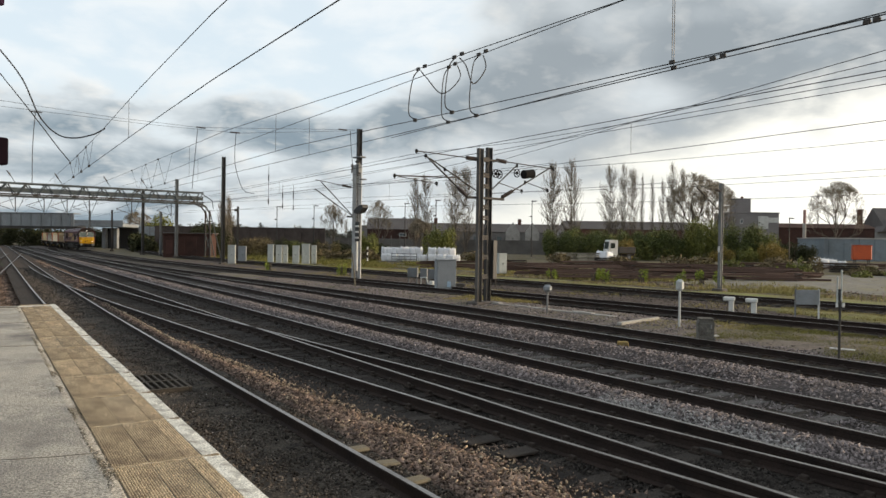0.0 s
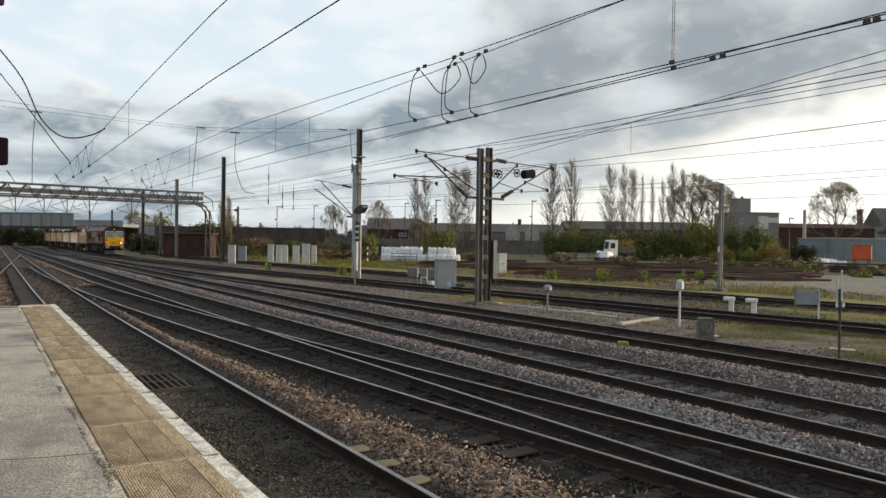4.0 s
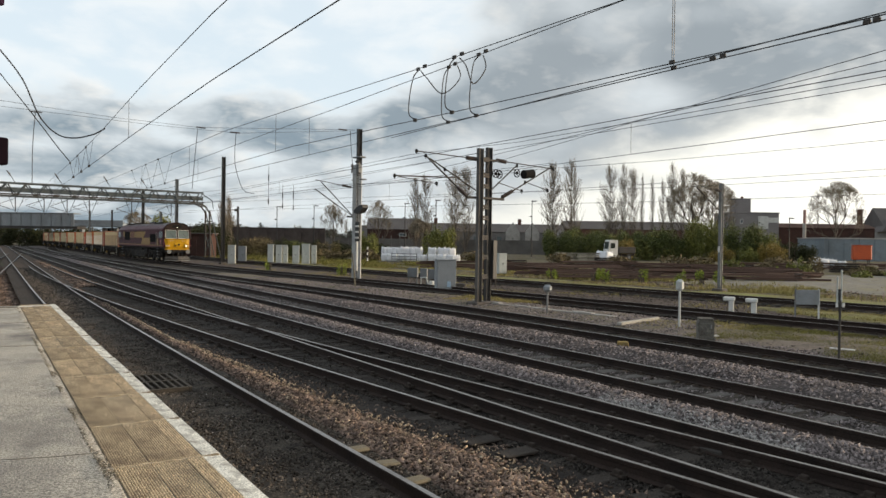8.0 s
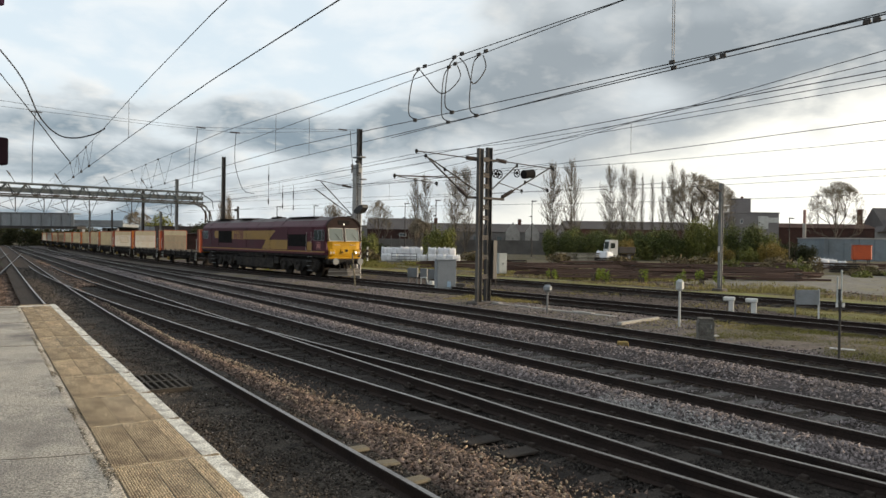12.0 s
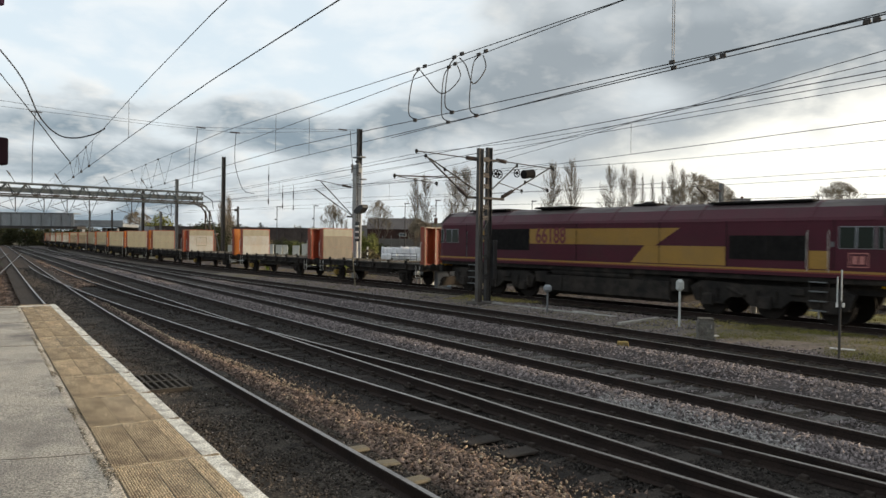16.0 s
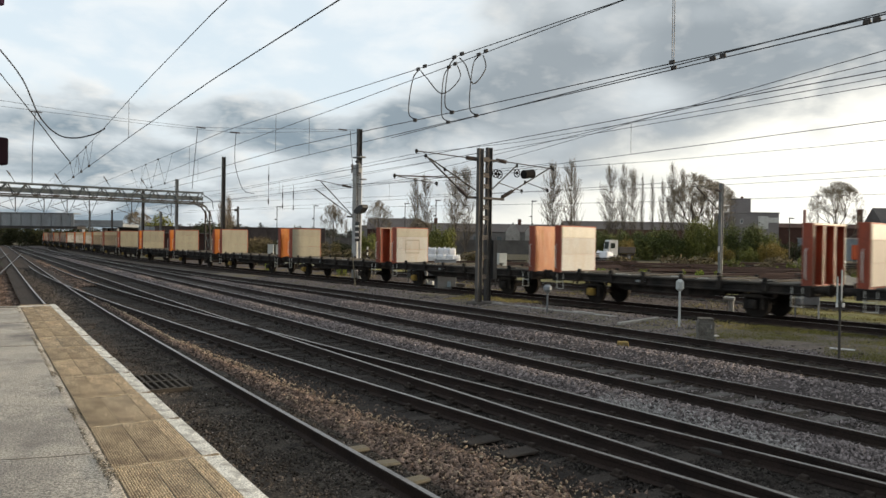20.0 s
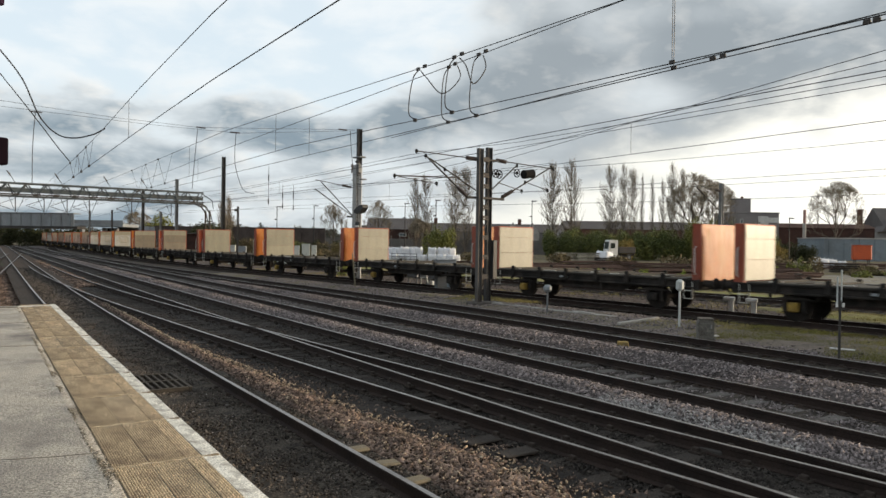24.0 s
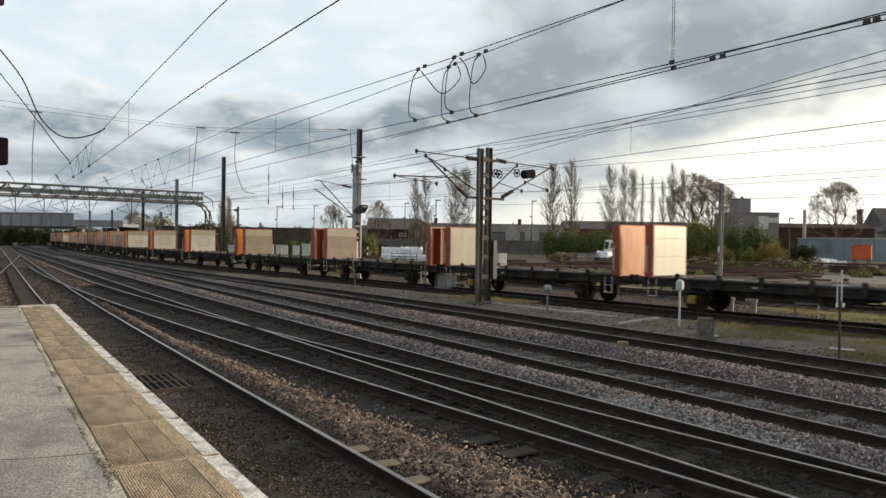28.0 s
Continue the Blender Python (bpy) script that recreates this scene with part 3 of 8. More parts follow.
# ---- the train ----
MAROON = surface("loco_maroon", (0.080, 0.013, 0.024), (0.064, 0.012, 0.021), 1.2, 0.5, 0, 0.03, (0.050, 0.020, 0.022), 0.5, 0.9, spec=0.22)
BROW_MATT = surface("brow_matt", (0.045, 0.030, 0.028), (0.03, 0.022, 0.02), 2, 0.85, 0, 0.05, spec=0.1)
ROOF_GREY = surface("loco_roof", (0.085, 0.055, 0.056), (0.045, 0.030, 0.032), 1.6, 0.6, 0, 0.06, (0.13, 0.115, 0.10), 0.7, 0.9, stretch=(0.5, 1, 1))
LIVERY_GOLD = surface("loco_gold", (0.36, 0.195, 0.026), (0.30, 0.165, 0.024), 1.4, 0.45, 0, 0.03, (0.22, 0.13, 0.04), 0.5, 0.9)
CAB_YELLOW = surface("loco_yellow", (0.54, 0.30, 0.010), (0.44, 0.24, 0.010), 2.0, 0.45, 0, 0.03, (0.28, 0.15, 0.02), 0.5, 1.6, spec=0.14)
LIVERY_RED = surface("loco_red_line", (0.22, 0.03, 0.02), (0.17, 0.026, 0.02), 2, 0.5, 0, 0)
GRILLE_DARK = surface("grille_dark", (0.016, 0.015, 0.015), (0.026, 0.024, 0.023), 5, 0.9, 0.0, 0.05, spec=0.08)
UNDER_DARK = surface("underframe_grime", (0.022, 0.020, 0.019), (0.040, 0.036, 0.032), 2.2, 0.8, 0.1, 0.25, (0.068, 0.055, 0.045), 0.5, 1.1, spec=0.10)
WHEEL_STEEL = surface("wheel_steel", (0.022, 0.019, 0.017), (0.036, 0.030, 0.026), 3, 0.8, 0.2, 0.1)
WINDSCREEN = glass_like("windscreen_glass", (0.10, 0.125, 0.115), 0.04)
SIDE_GLASS = glass_like("side_glass", (0.022, 0.026, 0.020), 0.05, 0.15)
LAMP_ON = glowing("headlamp_lit", (1.0, 0.93, 0.78), 1.6)
LAMP_OFF = glass_like("lamp_glass", (0.45, 0.42, 0.36), 0.2)
CREAM_TEXT = surface("lettering_maroon", (0.16, 0.022, 0.03), (0.13, 0.02, 0.026), 3, 0.5, 0, 0)
BADGE_PINK = surface("badge_red", (0.50, 0.20, 0.17), (0.44, 0.17, 0.15), 3, 0.5, 0, 0)
BULK_ORANGE = surface("bulkhead_orange", (0.50, 0.150, 0.016), (0.41, 0.115, 0.014), 1.3, 0.46, 0, 0.05, (0.48, 0.26, 0.08), 0.6, 1.5, stretch=(1.4, 1.4, 0.4), pieces=0.12, spec=0.45)
BULK_RED = surface("bulkhead_red", (0.36, 0.062, 0.02), (0.27, 0.048, 0.018), 1.3, 0.55, 0, 0.08, (0.12, 0.04, 0.025), 0.6, 1.2, stretch=(1, 1, 0.5))
PANEL_PLY = surface("panel_plywood", (0.19, 0.152, 0.10), (0.135, 0.107, 0.072), 3.2, 0.6, 0, 0.12, (0.17, 0.13, 0.08), 0.8, 2.6, stretch=(1, 1, 0.35), pieces=0.15, gdark=0.66, spec=0.8)
PANEL_BROWN = surface("panel_brown", (0.15, 0.112, 0.10), (0.11, 0.084, 0.076), 1.2, 0.6, 0, 0.12, (0.36, 0.29, 0.26), 0.7, 1.3, stretch=(1, 1, 0.35), pieces=0.15, gdark=0.6, spec=0.42)
PANEL_CREAM = surface("panel_cream", (0.275, 0.25, 0.168), (0.205, 0.185, 0.125), 2.2, 0.42, 0, 0.08, (0.17, 0.145, 0.085), 0.75, 2.4, stretch=(1, 1, 0.35), pieces=0.10, gdark=0.7, spec=0.95)
PANEL_WHITE = surface("panel_white", (0.40, 0.395, 0.365), (0.33, 0.32, 0.295), 1.4, 0.55, 0, 0.1, (0.30, 0.26, 0.20), 0.7, 1.5, stretch=(1, 1, 0.4), pieces=0.1, gdark=0.72, spec=0.8)
DECK_PLANK = surface("deck_planks", (0.085, 0.078, 0.068), (0.13, 0.12, 0.105), 1.5, 0.85, 0, 0.3, (0.06, 0.05, 0.042), 0.6, 0.9, stretch=(1, 0.15, 1), pieces=0.25)
PLOUGH_GREY = surface("plough_dusty", (0.032, 0.029, 0.026), (0.022, 0.02, 0.018), 2.5, 0.7, 0, 0.15, (0.05, 0.045, 0.04), 0.7, 2.0)
STEP_WHITE = surface("step_white", (0.62, 0.60, 0.55), (0.5, 0.48, 0.43), 4, 0.6, 0, 0, (0.25, 0.2, 0.16), 0.5, 3)
AXLEBOX_YELLOW = surface("axlebox_yellow", (0.34, 0.215, 0.03), (0.22, 0.14, 0.025), 5, 0.7, 0, 0, (0.06, 0.045, 0.03), 0.9, 5)

HALF_W, BODY = 1.32, 10.3
SIDE_TOP = 3.16


def body_profile(inset=0.0, z0=1.45):
    w = HALF_W - inset
    half = [(w, z0), (w, SIDE_TOP - inset), (w - 0.06, 3.27 - inset), (w - 0.40, 3.60 - inset), (w - 0.66, 3.75 - inset), (0.25, 3.85 - inset)]
    return half + [(-y, z) for y, z in half[::-1]]


def wheelset(parent, x, r, width=1.435, boxes=None, n=24):
    ws = Shape()
    for y in (-.75, .75):
        ws.tube([(x, y - .065, r), (x, y - .06, r), (x, y + .06, r), (x, y + .065, r)], r, n)
        ws.tube([(x, y * .93 - .012, r), (x, y * .93 + .012, r)], r + 0.025, n)
        ws.tube([(x, y * 1.09 - .03, r), (x, y * 1.09 + .03, r)], r * .38, 12)
    ws.tube([(x, -.75, r), (x, .75, r)], .085, 10)
    return part("wheelset", ws, [WHEEL_STEEL], parent)


def lettering(parent, text, size, m, mt, depth=0.004, name="lettering"):
    cu = bpy.data.curves.new(name, "FONT")
    cu.body, cu.size, cu.extrude, cu.align_x, cu.align_y = text, size, depth, "CENTER", "CENTER"
    cu.offset = 0.016 * size
    ob = new(name, cu)
    dg = bpy.context.evaluated_depsgraph_get()
    me = bpy.data.meshes.new_from_object(ob.evaluated_get(dg))
    bpy.data.objects.remove(ob)
    bpy.data.curves.remove(cu)
    me.materials.clear()
    me.materials.append(mt)
    o = new(name, me)
    o.parent = parent
    o.matrix_basis = m
    return o


def locomotive():
    t = thing("diesel_locomotive", "maroon and gold diesel freight locomotive with yellow front", "locomotive")
    prof = body_profile()
    # body: the long hood between the cabs, then each cab end drawn in a little
    b = Shape()
    st = [(-BODY, 0.93), (-BODY + 0.28, 1.0), (BODY - 0.34, 1.0), (BODY - 0.03, 0.95)]
    n = len(prof)
    for x, k in st:
        tilt = 0.0
        for y, z in prof:
            back = 0.16 * max(0.0, (z - 2.2) / 1.6) if abs(x) > BODY - 0.2 else 0.0
            b.v.append((x - math.copysign(back, x), y * (k if z > 1.5 else k), z))
    for i in range(len(st) - 1):
        for j in range(n):
            top = 3 <= j <= 7
            b.f.append((i * n + j, i * n + (j + 1) % n, (i + 1) * n + (j + 1) % n, (i + 1) * n + j))
            b.m.append(1 if 3 <= j <= 7 else 0)
    b.f += [tuple(range(n))[::-1], tuple(range((len(st) - 1) * n, len(st) * n))]
    b.m += [0, 0]
    body = part("body", b, [MAROON, ROOF_GREY], t, "maroon body with dusty roof")
    s = -HALF_W - 0.004                                    # the side towards the platform
    for sy in (-1, 1):
        y = sy * (HALF_W + 0.004)

        def plate(name, pts, mt, label="", thick=0.008):
            sh = Shape().prism(pts, y - thick * sy * .5, y + thick * sy * .5, "y")
            return part(name, sh, mt, body, label)
        plate("gold_band", [(-3.97, 2.34), (1.75, 2.34), (2.42, 2.34), (3.44, 2.97), (-3.97, 2.97)], LIVERY_GOLD, "gold livery band with fine ribs")
        plate("gold_flash", [(1.35, 1.70), (5.2, 1.70), (5.2, 2.336), (1.95, 2.336)], LIVERY_GOLD, "gold livery flash")
        plate("gold_block", [(-7.42, 2.40), (-6.66, 2.40), (-6.66, 2.97), (-7.42, 2.97)], LIVERY_GOLD)
        plate("gold_block", [(7.98, 1.70), (8.56, 1.70), (8.56, 2.25), (7.98, 2.25)], LIVERY_GOLD, "", .024)
        plate("gold_stripe", [(-BODY + .05, 1.60), (BODY - .12, 1.60), (BODY - .12, 1.665), (-BODY + .05, 1.665)], LIVERY_GOLD, "thin gold stripe")
        plate("red_stripe", [(-BODY + .05, 1.555), (BODY - .12, 1.555), (BODY - .12, 1.594), (-BODY + .05, 1.594)], LIVERY_RED, "thin red stripe")
        # fine ribs over the gold band
        rb = Shape()
        for k in range(8):
            z = 2.41 + k * 0.07
            e = 2.42 + (z - 2.34) / 0.63 * 1.02 - 0.1
            rb.box(((e - 1.30) / 2, y + sy * 0.006, z), (e + 1.30, 0.012, 0.016), mi=0)
        part("ribs", rb, LIVERY_GOLD, body)
        for g0, g1, z0, z1 in ((5.34, 7.90, 1.93, 2.71), (-6.60, -4.00, 2.05, 2.97)):
            g = Shape().prism([(g0, z0), (g1, z0), (g1, z1), (g0, z1)], y - sy * .01, y + sy * .012, "y")
            k = 16
            for i in range(k):
                zz = z0 + (i + .5) * (z1 - z0) / k
                g.box(((g0 + g1) / 2, y + sy * .02, zz), (g1 - g0 - .06, 0.02, 0.018))
            g.box(((g0 + g1) / 2, y + sy * .024, (z0 + z1) / 2), (0.07, 0.03, z1 - z0))
            part("side_grille", g, GRILLE_DARK, body, "black louvred air intake")
        # cab side windows, doors, rails
        for w0, w1 in ((8.86, 9.34), (9.37, 9.84), (9.93, 10.12), (-9.74, -9.30), (-9.26, -8.80), (-10.12, -9.92)):
            fr = Shape().box(((w0 + w1) / 2, y, 2.65), (w1 - w0 + .02, 0.016, 0.66), 0.004)
            wn = part("cab_window", fr, CABINET_GREY, body)
            part("pane", Shape().box(((w0 + w1) / 2, y + sy * .008, 2.65), (w1 - w0 - .03, 0.012, 0.62)), SIDE_GLASS, wn)
        for d0, d1 in ((7.98, 8.56), (-7.42, -8.05)):
            a, c = min(d0, d1), max(d0, d1)
            dr = Shape().box(((a + c) / 2, y, 2.42), (c - a, 0.010, 1.42), 0.003)
            door = part("cab_door", dr, MAROON, body)
            part("handle", Shape().box((c + .12, y + sy * .02, 2.45), (.09, .03, .16), 0.01), STEEL_GREY, door)
            for hx in (a - .03, c + .03):
                part("handrail", Shape().tube([(hx, y + sy * .06, 1.62), (hx, y + sy * .07, 1.75), (hx, y + sy * .07, 2.82), (hx, y + sy * .02, 2.86)], .012, 6), STEP_WHITE if a > 0 else STEEL_GREY, door)
            for i in range(4):
                part("step", Shape().box(((a + c) / 2, sy * 1.24, 1.30 - i * .29), (c - a - .06, 0.22, 0.035), 0.006), STEEL_GREY, t)
            for hx in (a, c):
                part("step_side", Shape().box((hx, sy * 1.27, 1.02), (.03, .05, .95)), UNDER_DARK, t)
        # seams of the body panels
        for x in (-6.62, -1.34, 2.6, 5.24, -8.2, 8.72):
            part("panel_seam", Shape().box((x, y + sy * .004, 2.45), (.022, .012, 1.5)), GRILLE_DARK, body)
        part("cantrail_strip", Shape().box((0, y - sy * .002, 3.165), (2 * BODY - .8, .02, .03), 0.004), MAROON, body)
        # badge: plain shapes
        bd = part("badge", Shape().box((9.42, y + sy * .004, 1.995), (.56, .01, .43), 0.004), BADGE_PINK, body, "pale red square badge")
        part("badge_field", Shape().box((9.42, y + sy * .008, 1.995), (.50, .01, .37)), MAROON, bd)
        part("badge_mark", Shape().box((9.32, y + sy * .012, 1.995), (.15, .01, .24)).box((9.52, y + sy * .012, 1.995), (.15, .01, .24)), BADGE_PINK, bd)
        mtx = Matrix.Translation((-2.76, y + sy * .008, 2.655)) @ (pose(0, 0, 0, 90, 0, 0) if sy < 0 else pose(0, 0, 0, 90, 0, 180))
        lettering(body, "66188", 0.90, mtx @ Matrix.Diagonal((0.76, 1, 1, 1)), CREAM_TEXT, name="number")
    # roof gear
    for x, lx, z in ((-7.4, 2.6, 3.87), (-3.2, 2.2, 3.88), (6.0, 3.6, 3.83)):
        r = Shape().box((x, 0, z), (lx, 1.5, .07), .02)
        for i in range(int(lx / .16)):
            r.box((x - lx / 2 + .1 + i * .16, 0, z + .035), (.05, 1.4, .03))
        part("roof_grille", r, GRILLE_DARK, body, "dark roof grille")
    for x in (-8.7, -5.9, -1.9, 0.3, 2.6, 4.1, 8.0):
        part("roof_panel", Shape().prism([(y * 1.006, z + .012) for y, z in body_profile()[2:10]] + [(y, z - .02) for y, z in body_profile()[2:10]][::-1], x - .04, x + .04), MAROON, body)
    part("exhaust", Shape().box((1.2, 0, 3.90), (1.1, .7, .10), .03).box((1.2, 0, 3.96), (.35, .3, .10), .02), GRILLE_DARK, body, "sooty exhaust box")
    part("horn", Shape().tube([(8.9, .3, 3.86), (8.9, .3, 4.06)], .015, 5), STEEL_DARK, body)
    # cab ends
    for e, lit in ((1, True), (-1, False)):
        X = e * (BODY + 0.0)

        def face(pts, x0, x1):
            return Shape().prism(pts, e * x0, e * x1)
        yc, zc = (-1.20, -.86, .86, 1.20), (1.20, 1.42, 1.80, 2.27)
        fv = [(e * (BODY + .045 - (.13 if abs(y) > 1 else 0) - (.14, .05, 0, 0)[r]), y * (.94, 1, 1, 1)[r], z) for r, z in enumerate(zc) for y in yc]
        fv += [(e * (BODY - .30), y * (.94, 1, 1, 1)[r], z) for r, z in enumerate(zc) for y in yc]
        ff = [(r * 4 + c + o, r * 4 + c + 1 + o, r * 4 + c + 5 + o, r * 4 + c + 4 + o) for o in (0, 16) for r in range(3) for c in range(3)]
        ff += [(r * 4 + c, r * 4 + c + 16, r * 4 + c + 20, r * 4 + c + 4) for c in (0, 3) for r in range(3)] + [(r * 4 + c, r * 4 + c + 1, r * 4 + c + 17, r * 4 + c + 16) for r in (0, 3) for c in range(3)]
        front = part("cab_front", Shape().add(fv, ff), CAB_YELLOW, t, "yellow warning panel")
        for y in (-1.16, 0.0, 1.16):
            pil = Shape().add([(e * (BODY + .03), y - .06, 2.27), (e * (BODY + .03), y + .06, 2.27), (e * (BODY - .09), y + .05, 3.18), (e * (BODY - .09), y - .05, 3.18),
                     (e * (BODY - .1), y - .06, 2.27), (e * (BODY - .1), y + .06, 2.27), (e * (BODY - .22), y + .05, 3.18), (e * (BODY - .22), y - .05, 3.18)],
                    [(0, 1, 2, 3), (4, 7, 6, 5), (0, 3, 7, 4), (1, 5, 6, 2), (0, 4, 5, 1), (3, 2, 6, 7)])
            part("window_pillar", pil, BROW_MATT, front)
        for y in (-.58, .58):
            g = Shape().add([(e * (BODY + q - .04 * abs(y + d)), y + d, z) for q, d, z in ((.02, -.50, 2.31), (.02, .50, 2.31), (-.095, .49, 3.10), (-.095, -.49, 3.10),
                             (-.02, -.50, 2.31), (-.02, .50, 2.31), (-.135, .49, 3.10), (-.135, -.49, 3.10))],
                            [(0, 1, 2, 3), (4, 7, 6, 5), (0, 3, 7, 4), (1, 5, 6, 2), (0, 4, 5, 1), (3, 2, 6, 7)])
            ws = part("windscreen", g, WINDSCREEN, t, "large flat windscreen pane")
            for z0, z1, d0, d1 in ((2.31, 2.31, -.50, .50), (3.10, 3.10, -.49, .49), (2.31, 3.10, -.50, -.49), (2.31, 3.10, .50, .49)):
                part("window_trim", Shape().tube([(e * (BODY + (.035 if z == 2.31 else -.08) - .04 * abs(y + d)), y + d, z) for d, z in ((d0, z0), (d1, z1))], .022, 6), STEP_WHITE, ws, "pale windscreen trim")
            part("wiper", Shape().tube([(e * (BODY + .045), y + .30, 2.30), (e * (BODY - .005), y - .05, 2.80)], .012, 5), BLACK_PAINT, ws)
        brow = face([(-1.18, 3.12), (1.18, 3.12), (1.20, 3.25), (.88, 3.58), (.63, 3.72), (0, 3.81), (-.63, 3.72), (-.88, 3.58), (-1.20, 3.25)], BODY - .30, BODY - .085)
        part("brow", brow, BROW_MATT, t, "maroon brow above the windscreens")
        part("brow_hood", face([(-1.25, 3.25), (-.92, 3.61), (-.65, 3.76), (0, 3.86), (.65, 3.76), (.92, 3.61), (1.25, 3.25), (1.20, 3.23), (.88, 3.56), (.62, 3.71), (0, 3.80), (-.62, 3.71), (-.88, 3.56), (-1.20, 3.23)], BODY - .35, BODY - .02), BROW_MATT, t)
        part("brow_recess", Shape().box((e * (BODY - .10), 0, 3.47), (.07, .86, .30), .07), GRILLE_DARK, t, "dark recess above the windscreens")
        part("top_lamp", Shape().wheel((e * (BODY - .07), 0, 3.36), .040, .06, 14, "x"), LAMP_ON if lit else LAMP_OFF, t, "small headlamp above the windscreens")
        for y in (-.90, .90):
            hs = part("lamp_cluster", Shape().box((e * (BODY + .05), y, 1.62), (.10, .46, .36), .05), CAB_YELLOW, t)
            for dy, on in ((-.1, lit and y > 0), (.11, False)):
                part("lamp", Shape().wheel((e * (BODY + .105), y + dy, 1.60), .065, .03, 14, "x"), LAMP_ON if on else LAMP_OFF, hs)
        part("coupling_box", Shape().box((e * (BODY + .045), 0, 1.68), (.06, .55, .34), .02), CAB_YELLOW, t)
        part("lower_valance", Shape().box((e * (BODY + .02), 0, 1.27), (.16, 2.30, .10), .02), CAB_YELLOW, t)
        part("ledge", Shape().box((e * (BODY + .05), 0, 2.26), (.10, 2.36, .05), .015), CAB_YELLOW, t)
        for y in (-.55, .55):
            part("front_grab", Shape().tube([(e * (BODY + .03), y - .18, 2.08), (e * (BODY + .10), y - .18, 2.08), (e * (BODY + .10), y + .18, 2.08), (e * (BODY + .03), y + .18, 2.08)], .014, 6), STEP_WHITE, t)
        part("hose_plate", Shape().box((e * (BODY + .08), .12, 1.72), (.05, .18, .16), .01), UNDER_DARK, t)
        part("hose_plate", Shape().box((e * (BODY + .08), -.18, 1.62), (.05, .12, .12), .01), UNDER_DARK, t)
        part("buffer_beam", Shape().box((e * (BODY - .03), 0, 1.06), (.20, 2.4, .36), .03), UNDER_DARK, t)
        for y in (-.87, .87):
            bf = part("buffer", Shape().wheel((e * (BODY + .22), y, 1.06), .13, .42, 14, "x"), UNDER_DARK, t)
            part("buffer_head", Shape().wheel((e * (BODY + .48), y, 1.06), .20, .07, 20, "x"), STEEL_GREY if lit else UNDER_DARK, bf, "pale worn buffer head")
        part("drawhook", Shape().box((e * (BODY + .2), 0, 1.0), (.36, .09, .14), .03).tube([(e * (BODY + .3), 0, .96), (e * (BODY + .34), 0, .6)], .035, 6), UNDER_DARK, t)
        plow = Shape()
        plow.add([(e * (BODY + .05), -1.05, .62), (e * (BODY + .32), 0, .62), (e * (BODY + .05), 1.05, .62), (e * (BODY + .12), -1.2, .16), (e * (BODY + .48), 0, .16), (e * (BODY + .12), 1.2, .16),
                  (e * (BODY - .03), -1.05, .62), (e * (BODY + .24), 0, .62), (e * (BODY - .03), 1.05, .62), (e * (BODY + .04), -1.2, .16), (e * (BODY + .40), 0, .16), (e * (BODY + .04), 1.2, .16)],
                 [(0, 1, 4, 3), (1, 2, 5, 4), (6, 9, 10, 7), (7, 10, 11, 8), (0, 6, 7, 1), (1, 7, 8, 2), (3, 4, 10, 9), (4, 5, 11, 10), (0, 3, 9, 6), (2, 8, 11, 5)])
        # pale bars: worn edges, and the gloss of the curved blades as colour
        for z, d in ((.20, .0), (.44, -.03)):
            part("plough_edge", Shape().tube([(e * (BODY + .115 + d), -1.19 - d, z), (e * (BODY + .47 + d), 0, z), (e * (BODY + .115 + d), 1.19 + d, z)], .028, 6), STEEL_GREY if lit else UNDER_DARK, t, "pale worn plough edge, with the blade's shine in its colour" if lit else "")
        part("snowplough", plow, PLOUGH_GREY if lit else UNDER_DARK, t, "dusty grey snowplough blades" if lit else "")
        for y in (-.45, .1, .4):
            part("brake_hose", Shape().tube([(e * (BODY + .1), y, 1.0), (e * (BODY + .26), y, .8), (e * (BODY + .24), y + .06, .5)], .03, 6), BLACK_PAINT, t)
    # underframe
    part("solebar", Shape().box((0, 0, 1.36), (2 * BODY - .2, 2.45, .18), .02), UNDER_DARK, t)
    part("centre_sill", Shape().box((0, 0, 1.14), (2 * BODY - .6, 1.5, .42), .02), UNDER_DARK, t)
    tank = [(-1.28, .42), (-1.05, .28), (1.05, .28), (1.28, .42), (1.28, 1.05), (-1.28, 1.05)]
    part("fuel_tank", Shape().prism(tank, -2.9, 3.0).box((.1, 0, 1.16), (5.6, 2.1, .25)), UNDER_DARK, t, "grimy fuel tank")
    part("air_tank", Shape().tube([(-2.8, -1.05, 1.17), (1.2, -1.05, 1.17)], .14, 12), UNDER_DARK, t)
    part("tank_end", Shape().box((-2.55, -1.30, .72), (.9, .05, .62), .02), UNDER_DARK, t)
    for x in (-3.35, 3.4):
        part("equipment_box", Shape().box((x, 0, .95), (.7, 2.5, .45), .03), UNDER_DARK, t)
